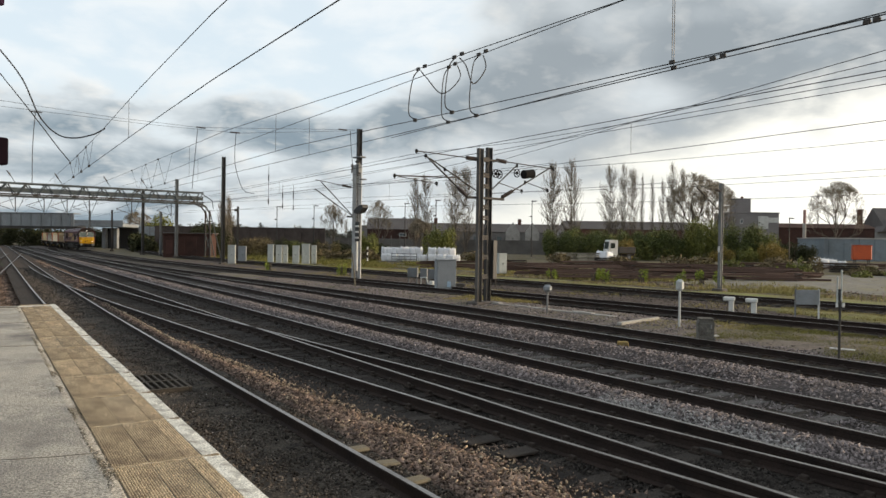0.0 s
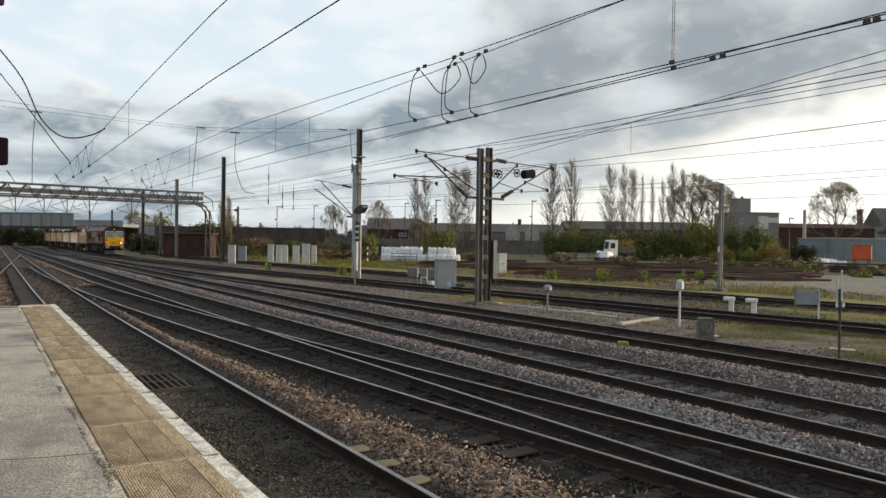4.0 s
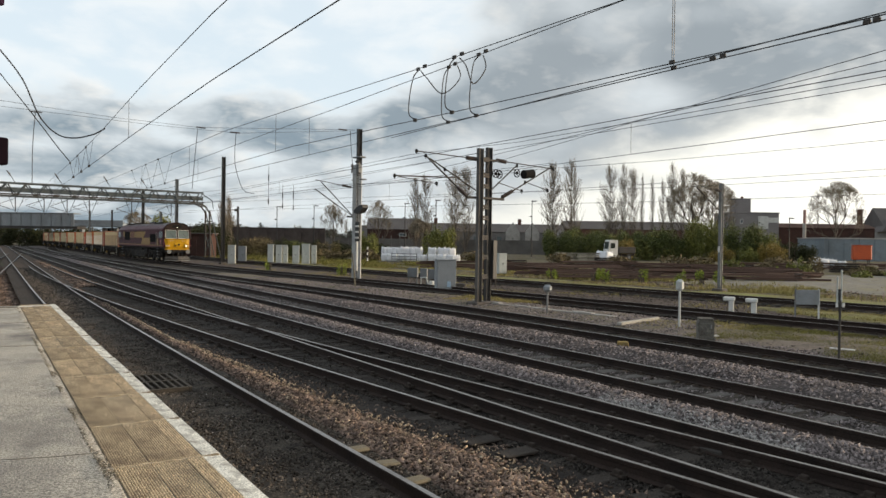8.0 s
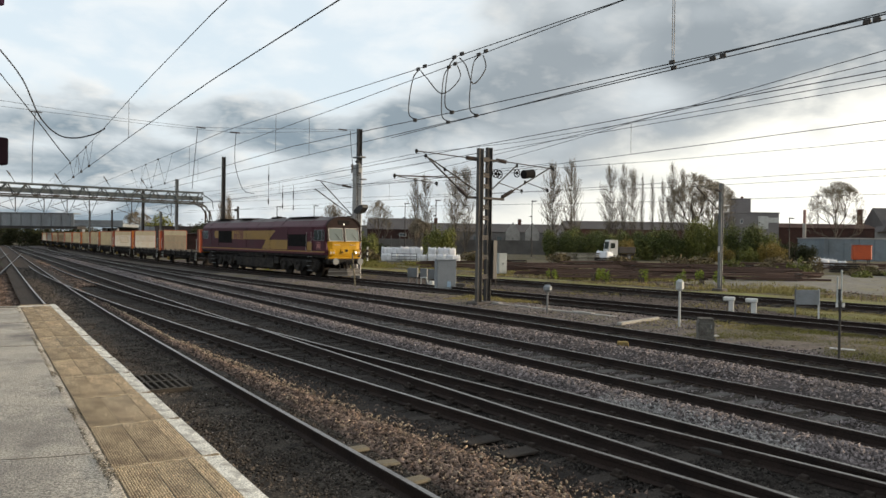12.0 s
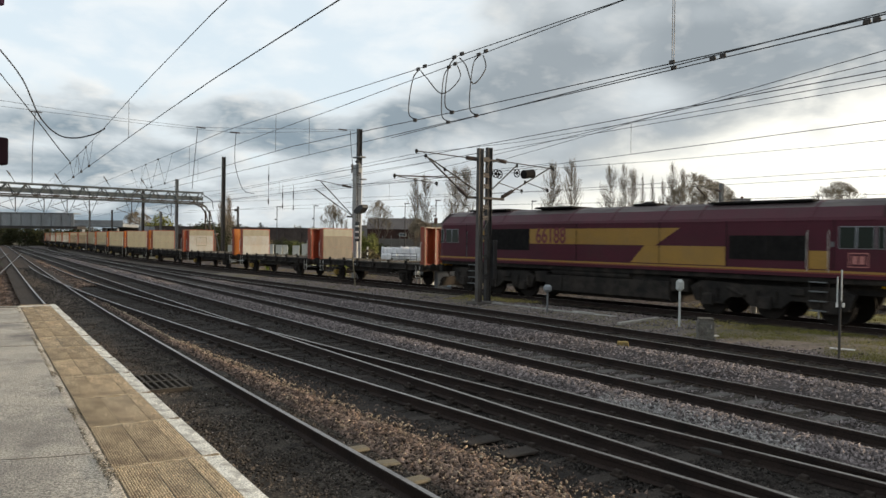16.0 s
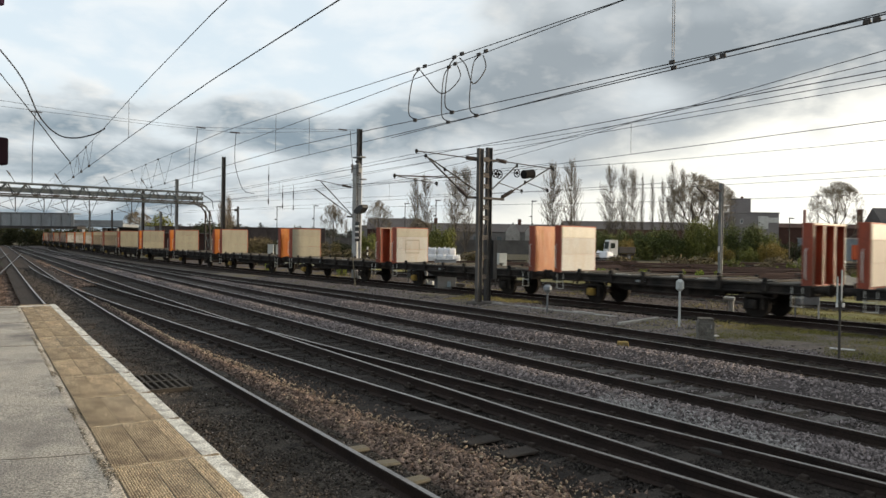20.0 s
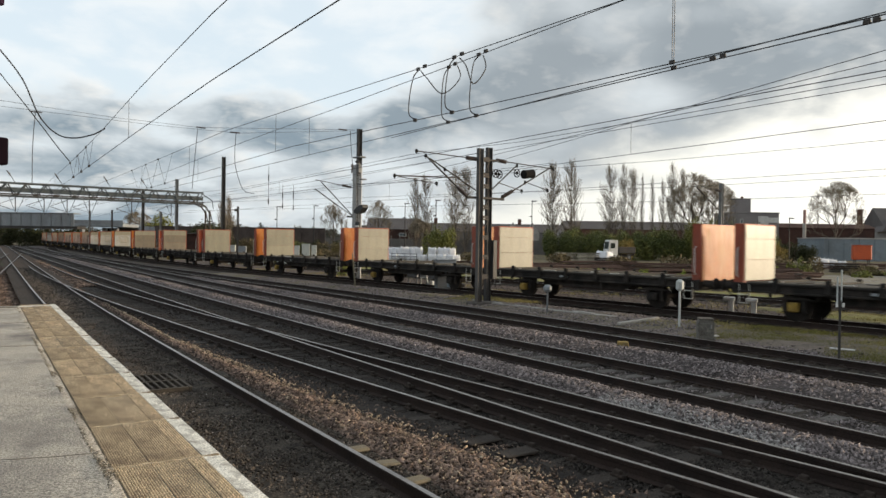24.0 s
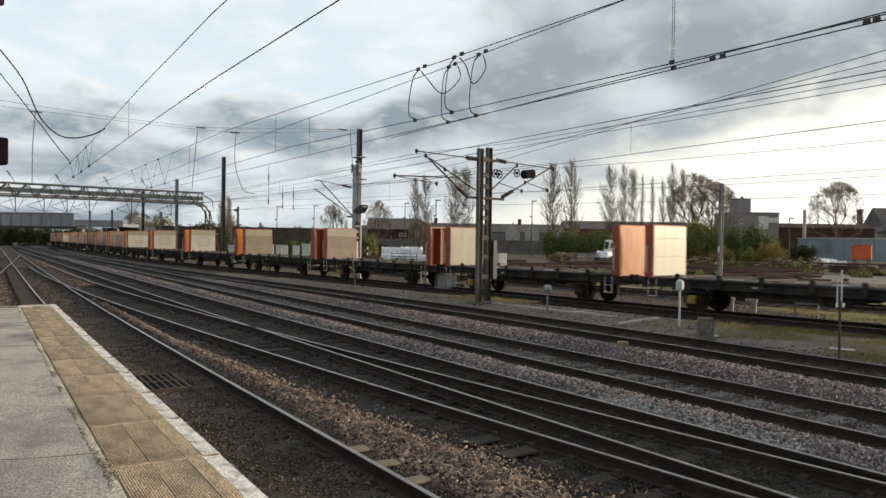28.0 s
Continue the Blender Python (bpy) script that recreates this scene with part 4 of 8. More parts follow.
    for bx in (-6.55, 6.55):
        bg = part("bogie_frame", Shape(), UNDER_DARK, t)
        sh = Shape()
        for sy in (-1, 1):
            pr = [(bx - 2.75, .95), (bx - 2.55, .46), (bx - 1.55, .40), (bx - 1.25, .66), (bx - .80, .66), (bx - .5, .40), (bx + .5, .40), (bx + .80, .66), (bx + 1.25, .66), (bx + 1.55, .40), (bx + 2.55, .46), (bx + 2.75, .95), (bx + 2.3, 1.16), (bx + .7, 1.10), (bx - .7, 1.10), (bx - 2.3, 1.16)]
            sh.prism(pr, sy * 1.0, sy * 1.16, "y")
            for dx in (-2.05, 0, 2.05):
                sh.box((bx + dx, sy * 1.19, .54), (.44, .14, .42), .04)
                for k in (-.32, .32):
                    sh.tube([(bx + dx + k, sy * 1.18, .55), (bx + dx + k, sy * 1.18, .95)], .085, 8)
            sh.tube([(bx - 1.3, sy * 1.24, 1.0), (bx - .7, sy * 1.24, .72)], .07, 8)
            sh.box((bx + 1.05, sy * 1.2, .95), (.5, .12, .22), .03)
        sh.box((bx, 0, .9), (2.4, 1.9, .3), .03)
        bg.data = sh.mesh("bogie_frame", UNDER_DARK)
        for dx in (-2.05, 0, 2.05):
            wheelset(bg, bx + dx, .53)
    return t


WAGON_GAP = 11.92
HALF_L = 5.36


def dented_plate(x, wide, z0, z1):
    """A thin steel sheet buckled by its loads: long folds near the top, shallow knocks below."""
    sh, n, m = Shape(), 34, 16
    rnd = random.Random(17)
    folds = [(rnd.uniform(-1, 1), rnd.uniform(.035, .08), rnd.uniform(-.4, .4), rnd.uniform(.005, .013) * rnd.choice((-1, 1))) for _ in range(11)]
    pts = []
    for j in range(m + 1):
        for i in range(n + 1):
            y, f = (i / n - .5) * wide, j / m
            d = 0.010 * noise.noise((y * 1.6, f * 3.2, 4.4))
            for c, w, slope, deep in folds:
                d += deep * math.exp(-((y - c - slope * (1 - f)) / w) ** 2) * min(1, max(0, (f - .42) / .35)) * math.sin(math.pi * min(1, f + .02)) ** .5
            edge = min(i, n - i, 2) / 2 * min(j, m - j, 2) / 2
            pts.append((x + .004 + d * edge, y, z0 + (z1 - z0) * f))
    row = n + 1
    quads = [(j * row + i, j * row + i + 1, (j + 1) * row + i + 1, (j + 1) * row + i) for j in range(m) for i in range(n)]
    sh.add(pts, quads)
    sh.add([(p[0] - .012, p[1], p[2]) for p in pts], [q[::-1] for q in quads])
    sh.box((x - .004, 0, z1 + .006), (.02, wide + .02, .012))
    return sh


def wagon(ribbed, panel_mt, upper_mt, plate_mt, look_label):
    t = thing("bulkhead_flat_wagon", look_label, "freight wagon", group="empty wagons of the train")
    # frame and deck
    fr = Shape()
    for y in (-1.12, 1.12):
        fr.prism([(y - .10, .86), (y + .10, .86), (y + .10, .90), (y + .03, .92), (y + .03, 1.10), (y + .10, 1.12), (y + .10, 1.16), (y - .10, 1.16), (y - .10, 1.12), (y - .03, 1.10), (y - .03, .92), (y - .10, .90)], -HALF_L, HALF_L)
    for x in (-4.2, -2.1, 0, 2.1, 4.2):
        fr.box((x, 0, 1.02), (.12, 2.2, .2))
    for x in (-HALF_L + .08, HALF_L - .08):
        fr.box((x, 0, .99), (.16, 2.45, .36), .02)
    part("underframe", fr, UNDER_DARK, t)
    dk = [Shape().box((0, 0, 0), (.86, 2.44, .045), .008).mesh("deck_plank", DECK_PLANK)]
    for i in range(11):
        part("deck_plank", dk[0], None, t, m=pose(-4.42 + i * .884, 0, 1.185, 0, 0, 0))
    for x in (-3.9, -2.3, -.8, .8, 2.3, 3.9):
        b = Shape().box((x, 0, 1.235), (.16, 2.3, .06), .012)
        part("bolster", b, DECK_PLANK, t)
        for y in (-1.17, 1.17):
            part("stake_pocket", Shape().box((x, y * 1.045, 1.06), (.20, .12, .30), .015).box((x, y * 1.03, 1.27), (.16, .10, .16), .02), UNDER_DARK, t)
    for k, (dx, dy, l, w, rz) in enumerate(((.4, -.4, .9, .07, 25), (-1.6, .3, .6, .05, -40), (2.9, -.8, .5, .10, 8), (3.4, -.2, .3, .2, 15), (-3.2, -.7, .7, .06, 70), (-2.6, -.9, .4, .12, -12), (1.5, -.95, .35, .09, 33), (-.5, -.85, .5, .05, -20), (2.2, -1.0, .7, .06, -8), (-4.0, -.95, .45, .14, 21), (.9, .1, .8, .09, 64), (4.1, -.9, .4, .1, -35), (-1.9, -1.0, .6, .05, 12))):
        part("debris", Shape().box((dx, dy, 1.222), (l, w, .03), .006, rz), (STEP_WHITE, DECK_PLANK, PANEL_PLY)[k % 3], t, "scrap of pale bark or timber")
    # bulkheads
    for e in (1, -1):
        x = e * (HALF_L - .17)
        if e > 0 and not ribbed:
            head = part("bulkhead", dented_plate(x + .176, 2.12, 1.12, 3.08), plate_mt, t, "orange painted steel end plate, dented and scuffed")
        else:
            head = part("bulkhead", Shape().box((x - e * .06, 0, 2.10), (.02, 2.06, 1.86)), BULK_RED, t, "red steel bulkhead")
            for y in (-.37, .37):
                part("rib", Shape().box((x + e * .02, y, 2.10), (.26, .05, 1.86), .008), BULK_RED, head)
        for y in (-1.06, 1.06):
            part("frame_post", Shape().box((x, y, 2.10), (.34, .10, 2.02), .012), BULK_RED, head)
        part("top_rail", Shape().box((x, 0, 3.07), (.336, 2.02, .08), .012), BULK_RED, head)
        part("bottom_rail", Shape().box((x, 0, 1.14), (.336, 2.02, .10), .012), BULK_RED, head)
        for k, (z0, z1) in enumerate(((1.22, 1.91), (1.916, 2.60), (2.606, 3.06))):
            part("lining_panel", Shape().box((x - e * .185, 0, (z0 + z1) / 2), (.022 + .004 * (k % 2), 2.10, z1 - z0), .003), panel_mt if k < 2 else upper_mt, head, "weathered plywood lining")
        if ribbed and e > 0:
            pe = Shape()
            for y in (-1.06, -.37, .37, 1.06):
                pe.box((x + .178, y, 2.1), (.008, .042, 1.96))
            pe.box((x + .1785, 0, 3.08), (.008, 2.2, .042))
            part("frame_edge", pe, PANEL_CREAM, head, "cream strips along the front edges of the frame")
        if panel_mt is PANEL_WHITE and not ribbed and e < 0:
            for zz, ww in ((2.42, .9), (1.72, .9)):
                part("stencil_bar", Shape().box((x + .200, 0, zz), (.006, ww, .035)), PANEL_PLY, head, "faint stencilled line")
            for yy in (-.45, .45):
                part("stencil_bar", Shape().box((x + .200, yy, 2.07), (.006, .035, .66)), PANEL_PLY, head, "faint stencilled line")
        for y in (-1.15,):
            part("grab_rail", Shape().tube([(x, y, 1.35), (x, y - .08, 1.42), (x, y - .08, 2.25), (x, y, 2.32)], .022, 6), STEP_WHITE, head, "white grab rail")
        ld = Shape()
        for dx in (-.17, .17):
            ld.box((x - e * .25 + dx, -1.20, .80), (.022, .025, .62))
        for z in (.50, .78):
            ld.box((x - e * .25, -1.21, z), (.36, .05, .022))
        part("step_ladder", ld, STEP_WHITE, t, "white painted step")
        for y in (-.87, .87):
            bf = part("buffer", Shape().wheel((e * (HALF_L + .2), y, 1.04), .12, .44, 12, "x"), UNDER_DARK, t)
            part("buffer_head", Shape().wheel((e * (HALF_L + .45), y, 1.04), .2, .06, 16, "x"), UNDER_DARK, bf)
        part("drawbar", Shape().tube([(e * HALF_L, 0, 1.0), (e * (HALF_L + .33), 0, .96), (e * (HALF_L + .62), 0, .88)], .05, 6).tube([(e * HALF_L, .35, 1.0), (e * (HALF_L + .3), .36, .62), (e * (HALF_L + .58), .34, .62)], .03, 6), UNDER_DARK, t)
    # running gear
    for x in (-3.4, 3.4):
        wheelset(t, x, .46)
        for sy in (-1, 1):
            sp = Shape()
            for k in range(5):
                sp.box((x, sy * 1.04, .70 + k * .022), (1.5 - k * .26, .08, .02))
            for d in (-.75, .75):
                sp.box((x + d, sy * 1.04, .84), (.08, .09, .22), .01)
            for d in (-.3, .3):
                sp.box((x + d, sy * .98, .58), (.10, .06, .56))
            part("leaf_spring", sp, UNDER_DARK, t)
            part("axlebox", Shape().box((x, sy * 1.05, .46), (.32, .20, .30), .03).wheel((x, sy * 1.16, .46), .11, .05, 14), AXLEBOX_YELLOW if sy < 0 and x < 0 else UNDER_DARK, t)
    part("brake_gear", Shape().box((-.4, .2, .72), (1.0, .35, .35), .05).tube([(-3, 0, .62), (3, 0, .62)], .035, 6).tube([(1.2, -.5, .78), (2.1, -.5, .78)], .17, 12).box((0, -1.16, .66), (1.6, .03, .05), .005).box((1.0, -1.15, .72), (.12, .04, .28), .01), UNDER_DARK, t)
    for y in (-.85, .85):
        part("truss_bar", Shape().prism([(-2.6, .86), (2.6, .86), (1.9, .62), (-1.9, .62)], y - .05, y + .05, "y"), UNDER_DARK, t)
    part("data_panel", Shape().box((-.9, -1.235, 1.01), (.42, .01, .08)), CABINET_GREY, t, "small pale data plate")
    return t


# arc length along the goods line, from far to near
PATH_U = [-330 + 0.5 * i for i in range(900)]
PATH_S = [0.0]
for a, b in zip(PATH_U, PATH_U[1:]):
    PATH_S.append(PATH_S[-1] + math.hypot(b - a, line_5(b) - line_5(a)))
S_ZERO = float(np.interp(0.0, PATH_U, PATH_S))


def on_line(s, half):
    """The pose of a vehicle whose wheels, half in front and half behind, run on the line; s is its middle."""
    u0, u1 = (float(np.interp(s + S_ZERO + d, PATH_S, PATH_U)) for d in (-half, half))
    a, b = at(u0, line_5(u0)), at(u1, line_5(u1))
    c = (a + b) / 2
    return pose(c.x, c.y, 0, 0, 0, math.degrees(math.atan2(b.y - a.y, b.x - a.x)))


def loco_s(t):
    if t <= 17.0:
        return -10.72 + 7.9 * (t - 17.0)
    return -10.72 + 7.9 * (t - 17.0) + 0.0085 * (t - 17.0) ** 2


LOCO = locomotive()
WAGONS = []
RIBBED = (1, 2, 4, 9, 10, 17)
WHITES = (2, 3, 11, 12, 13, 19)
CREAMS = (4, 5, 6, 7, 8)
BROWNS = (14, 15, 16, 17, 18, 20, 21)
proto = {}
for k in range(1, 22):
    rb = k in RIBBED
    pm, word = (PANEL_WHITE, "whitish") if k in WHITES else ((PANEL_CREAM, "cream") if k in CREAMS else ((PANEL_BROWN, "dull brown") if k in BROWNS else (PANEL_PLY, "pale plywood")))
    key = (rb, word)
    if key not in proto:
        proto[key] = wagon(rb, pm, {PANEL_WHITE: PANEL_CREAM, PANEL_CREAM: PANEL_CREAM, PANEL_PLY: PANEL_CREAM, PANEL_BROWN: PANEL_PLY}[pm], BULK_ORANGE, f"empty flat wagon with {'ribbed red' if rb else 'plain orange'} bulkhead and {word} lining")
        WAGONS.append(proto[key])
    else:
        WAGONS.append(copy_thing(proto[key], Matrix()))


def motions():
    times = [0, 1, 2, 3, 4, 5, 6, 7, 8, 9, 10, 11, 12, 14, 16, 17, 19, 22, 25, 28]
    walk(LOCO, [(t, on_line(loco_s(t), 6.5)) for t in times])
    for k, w in enumerate(WAGONS):
        back = 17.11 + k * WAGON_GAP
        steps = [t for t in range(0, 29)]
        walk(w, [(t, on_line(loco_s(t) - back, 3.4)) for t in steps])

# ---- overhead line: masts, arms, gantry, wires ----
STEEL_MID = surface("steel_brownish", (0.13, 0.12, 0.11), (0.09, .083, .076), 1.5, .75, .2, .1, (.07, .055, .045), .5, .7)
# galvanised steel again, with the sunlight on the column mixed into the colour
COLUMN_PALE = surface("column_galvanised_sunlit", (0.48, 0.49, 0.49), (0.36, .37, .37), 1.5, .55, .3, .1, (.2, .19, .18), .5, .8)
DRUM_BLACK = surface("drum_black", (0.008, 0.008, 0.008), (0.013, 0.012, 0.012), 3, 0.9, 0, 0.03, spec=0.15)
INSULATOR = surface("insulator_brown", (0.05, 0.035, 0.03), (0.08, 0.055, 0.045), 5, 0.4, 0, 0)


def h_column(sh, x, y, z0, z1, w=0.2, d=0.2, t=0.025):
    sh.box((x, y - d / 2, (z0 + z1) / 2), (w, t, z1 - z0))
    sh.box((x, y + d / 2, (z0 + z1) / 2), (w, t, z1 - z0))
    sh.box((x, y, (z0 + z1) / 2), (t, d - t, z1 - z0))
    return sh


def mast(name, label, u, v, top, w=0.22, mt=None, z0=-0.36, foot=True, group="overhead line masts"):
    t = thing(name, label, "overhead line mast", uv_pose(u, v), group)
    part("column", h_column(Shape(), 0, 0, z0, top, w, w), mt or STEEL_DARK, t)
    if foot:
        part("foot", Shape().box((0, 0, z0 + .12), (.65, .65, .30), .04), CONCRETE_SLEEPER, t, "concrete foot")
    return t


def arm(t, name, pts, r, mt=None):
    return part(name, Shape().tube(pts, r, 8), mt or STEEL_DARK, t)


def insul(t, p, q, r=0.055):
    """A ribbed insulator between two points."""
    p, q = Vector(p), Vector(q)
    sh = Shape().tube([p, q], r * .5, 8)
    n = max(3, int((q - p).length / 0.07))
    for i in range(n):
        a, b = p.lerp(q, (i + .3) / n), p.lerp(q, (i + .7) / n)
        sh.tube([a, b], r, 8)
    return part("insulator", sh, INSULATOR, t)


# the double mast between the running line and the goods line
mc = thing("double_mast", "pair of dark steel masts carrying arms over two lines", "overhead line mast", uv_pose(-22.7, 20.55), "overhead line masts")
for dx, dy in ((.1, -.33), (-.1, .33)):
    part("column", h_column(Shape(), dx, dy, -0.3, 6.22 + dy * .15, .175, .22), STEEL_DARK if dy > 0 else STEEL_MID, mc)
for z in (0.9, 1.7, 2.5, 3.3, 3.75, 4.6, 5.05, 5.7):
    part("batten", Shape().box((0, 0, z), (.10, .50, .07)).box((.02, 0, z + .10), (.02, .46, .10)), STEEL_DARK, mc)
for z0, z1 in ((2.55, 3.25), (3.35, 4.1), (4.65, 5.65)):
    part("lacing_bar", Shape().tube([(.03, -.26, z0), (-.03, .26, z1)], .022, 5), STEEL_MID, mc)
part("foot", Shape().box((0, 0, -.2), (.7, 1.25, .28), .05), CONCRETE_SLEEPER, mc, "concrete foot")
part("weight_box", Shape().box((-.1, .62, 1.65), (.30, .24, 1.62), .02), BLACK_PAINT, mc, "black balance weight casing")
part("weight_guard", Shape().box((-.1, .79, 1.45), (.05, .05, 1.9), .01), STEEL_DARK, mc)
part("bracket", Shape().box((0, 0.08, 4.17), (.10, 2.05, .10), .015), STEEL_DARK, mc)
part("cross_head", Shape().box((0, 0, 5.74), (.12, 1.5, .08), .015), STEEL_DARK, mc)
LEFT_ARM = [("strut", (-.95, 4.20), (-3.05, 5.66), .035), ("strut", (-.25, 4.37), (-2.85, 5.57), .030), ("top_tie", (-.4, 5.74), (-3.5, 5.80), .022),
            ("registration_tube", (-1.35, 4.92), (-4.5, 4.80), .026), ("steady_arm", (-4.35, 4.78), (-2.5, 4.62), .015), ("hanger", (-2.1, 5.20), (-1.3, 4.92), .012)]
RIGHT_ARM = [("strut", (.95, 4.22), (3.95, 5.72), .032), ("strut", (.35, 4.50), (1.85, 5.66), .028), ("top_tie", (.4, 5.78), (4.1, 5.66), .022),
             ("registration_tube", (.75, 4.86), (2.15, 4.58), .018), ("steady_arm", (2.35, 4.97), (3.75, 4.70), .018)]
for nm, a, b, r in LEFT_ARM + RIGHT_ARM:
    arm(mc, nm, [(0, *a), (0, *b)], r)
for a, b in (((-.45, 5.73), (-1.0, 5.75)), ((-1.0, 4.24), (-1.45, 4.55)), ((.65, 5.78), (1.2, 5.74)), ((1.0, 4.26), (1.6, 4.55))):
    insul(mc, (0, *a), (0, *b), .085)
for y, z in ((.62, 5.22), (.83, 5.20), (1.85, 5.32)):
    pw = Shape().tube([(0, y + .165 * math.cos(a * .3491), z + .165 * math.sin(a * .3491)) for a in range(19)], .022, 6, caps=False).wheel((0, y, z), .045, .10, 10, "x")
    for a in range(6):
        pw.tube([(0, y, z), (0, y + .16 * math.cos(a * 1.047), z + .16 * math.sin(a * 1.047))], .012, 5)
    part("pulley", pw, DRUM_BLACK, mc)
part("tension_barrel", Shape().tube([(0, 2.25, 5.30), (0, 2.32, 5.30), (0, 2.72, 5.36), (0, 2.80, 5.36)], .19, 14), DRUM_BLACK, mc, "black tensioning drum")

for y, z in ((-3.5, 5.80), (-3.05, 5.66), (-4.5, 4.80), (-2.5, 4.62), (-2.1, 5.20), (4.1, 5.66), (3.95, 5.72), (3.75, 4.70), (2.15, 4.58), (1.85, 5.66), (2.35, 4.97)):
    part("clevis", Shape().box((0, y, z), (.08, .10, .14), .02).tube([(0, y, z - .12), (0, y, z + .06)], .016, 6), DRUM_BLACK, mc)

# the tall mast with the colour-light signal
mb = mast("signal_mast", "tall dark mast with pale lower column and shunting signal", -42.6, 27.2, 9.85, .26)
for dx, w in ((-.23, .26), (.10, .22)):
    q = pose(0, 0, 0, 0, 0, -TURN) @ Vector((dx, -.25, 3.55))
    part("lower_column", Shape().box(tuple(q), (w * 1.15, .30, 7.75), .02, -TURN), COLUMN_PALE, mb, "galvanised lower column, paled as if sunlit")
part("ladder", Shape().box((.36, -.42, 3.4), (.03, .03, 6.6)).box((.62, -.42, 3.4), (.03, .03, 6.6)), STEEL_GREY, mb)
for i in range(20):
    part("rung", Shape().box((.49, -.42, .4 + i * .32), (.26, .02, .02)), STEEL_GREY, mb)
part("signal_hood", Shape().prism([(0.3, 4.30), (0.85, 4.66), (1.40, 4.72), (1.44, 4.52), (1.1, 4.20), (.6, 4.14)], -.62, -.18, "y"), BLACK_PAINT, mb, "black hooded signal head")
part("signal_plate", Shape().box((.62, -.45, 2.95), (.5, .12, 1.3), .03), BLACK_PAINT, mb, "black signal panel")
for i in range(3):
    part("aspect", Shape().box((.66, -.53, 2.55 + i * .38), (.38, .06, .12), .01), WHITE_PAINT, mb)
part("white_post", Shape().tube([(.62, -.5, .35), (.62, -.5, 2.3)], .07, 8), WHITE_PAINT, mb)
part("collar", Shape().box((0, 0, 7.95), (.9, .5, .10), .02).box((0, 0, 6.45), (1.3, .4, .08), .02), STEEL_GREY, mb)
for dx in (.34, .56):
    insul(mb, (dx, -.36, 6.75), (dx, -.36, 7.55), .075)
    part("guide_rod", Shape().tube([(dx, -.36, 2.2), (dx, -.36, 6.75)], .014, 5), STEEL_GREY, mb)
part("pulley_bracket", Shape().box((.36, -.34, 7.62), (.62, .08, .09), .015).box((.36, -.34, 6.70), (.62, .06, .07), .015), STEEL_DARK, mb)
insul(mb, (-.42, -.3, 6.9), (-.42, -.3, 7.5), .075)
part("side_box", Shape().box((.62, -.40, 7.15), (.16, .20, .62), .03), STEEL_GREY, mb)
for nm, a, b, r in (("strut", (-.4, 3.95), (-2.9, 6.15), .035), ("strut", (-.4, 3.95), (-3.3, 5.65), .025), ("top_tie", (-.2, 5.85), (-3.3, 6.25), .022), ("steady_arm", (-3.3, 5.60), (-1.6, 4.6), .016)):
    arm(mb, nm, [(0, *a), (0, *b)], r)
insul(mb, (0, -.6, 5.9), (0, -1.3, 6.0), .08)
part("arm_bracket", Shape().box((0, -.35, 3.95), (.12, 1.1, .12), .02), STEEL_DARK, mb)

ma = mast("line_mast", "plain dark steel mast", -74.2, 30.9, 10.8, .30)
md = mast("line_mast", "grey mast in a concrete foot with one arm", -23.2, 39.3, 5.93, .185, STEEL_GREY)
for nm, a, b, r in (("strut", (-.15, 4.35), (-2.6, 5.62), .03), ("top_tie", (-.1, 5.5), (-2.9, 5.72), .02), ("steady_arm", (-2.55, 4.72), (-.9, 4.85), .016)):
    arm(md, nm, [(0, *a), (0, *b)], r)
insul(md, (0, -.15, 5.5), (0, -.6, 5.53), .07)
part("number_tag", Shape().box((0, -.16, 2.15), (.12, .02, .34), .005), WHITE_PAINT, md, "small white tag")
m3 = mast("line_mast", "grey steel mast beside the brick hut", -102.1, 35.9, 10.4, .34, STEEL_GREY)
part("cap_bracket", Shape().box((.3, 0, 9.6), (.7, .1, .1)), STEEL_GREY, m3)
mast("line_mast", "dark steel mast in front of the gantry", -121.4, 37.4, 9.8, .34)
m4 = mast("lamp_post", "thin dark post with a small box", -79.9, 35.0, 6.0, .16)
part("box", Shape().box((-.2, -.1, 5.6), (.45, .3, .3), .03), STEEL_DARK, m4)
mast("line_mast", "short grey mast near the bridge", -113.0, 37.4, 6.2, .26, STEEL_GREY)
mast("line_mast", "dark mast near the bridge", -150.0, 40.5, 7.5, .26)
mast("line_mast", "grey mast near the bridge", -158.0, 38.5, 7.5, .3, STEEL_GREY)


GANTRY_GREY = surface("gantry_grey", (0.07, 0.088, 0.098), (0.05, .062, .068), 1.0, .7, .2, .1, (.06, .05, .042), .5, .6)


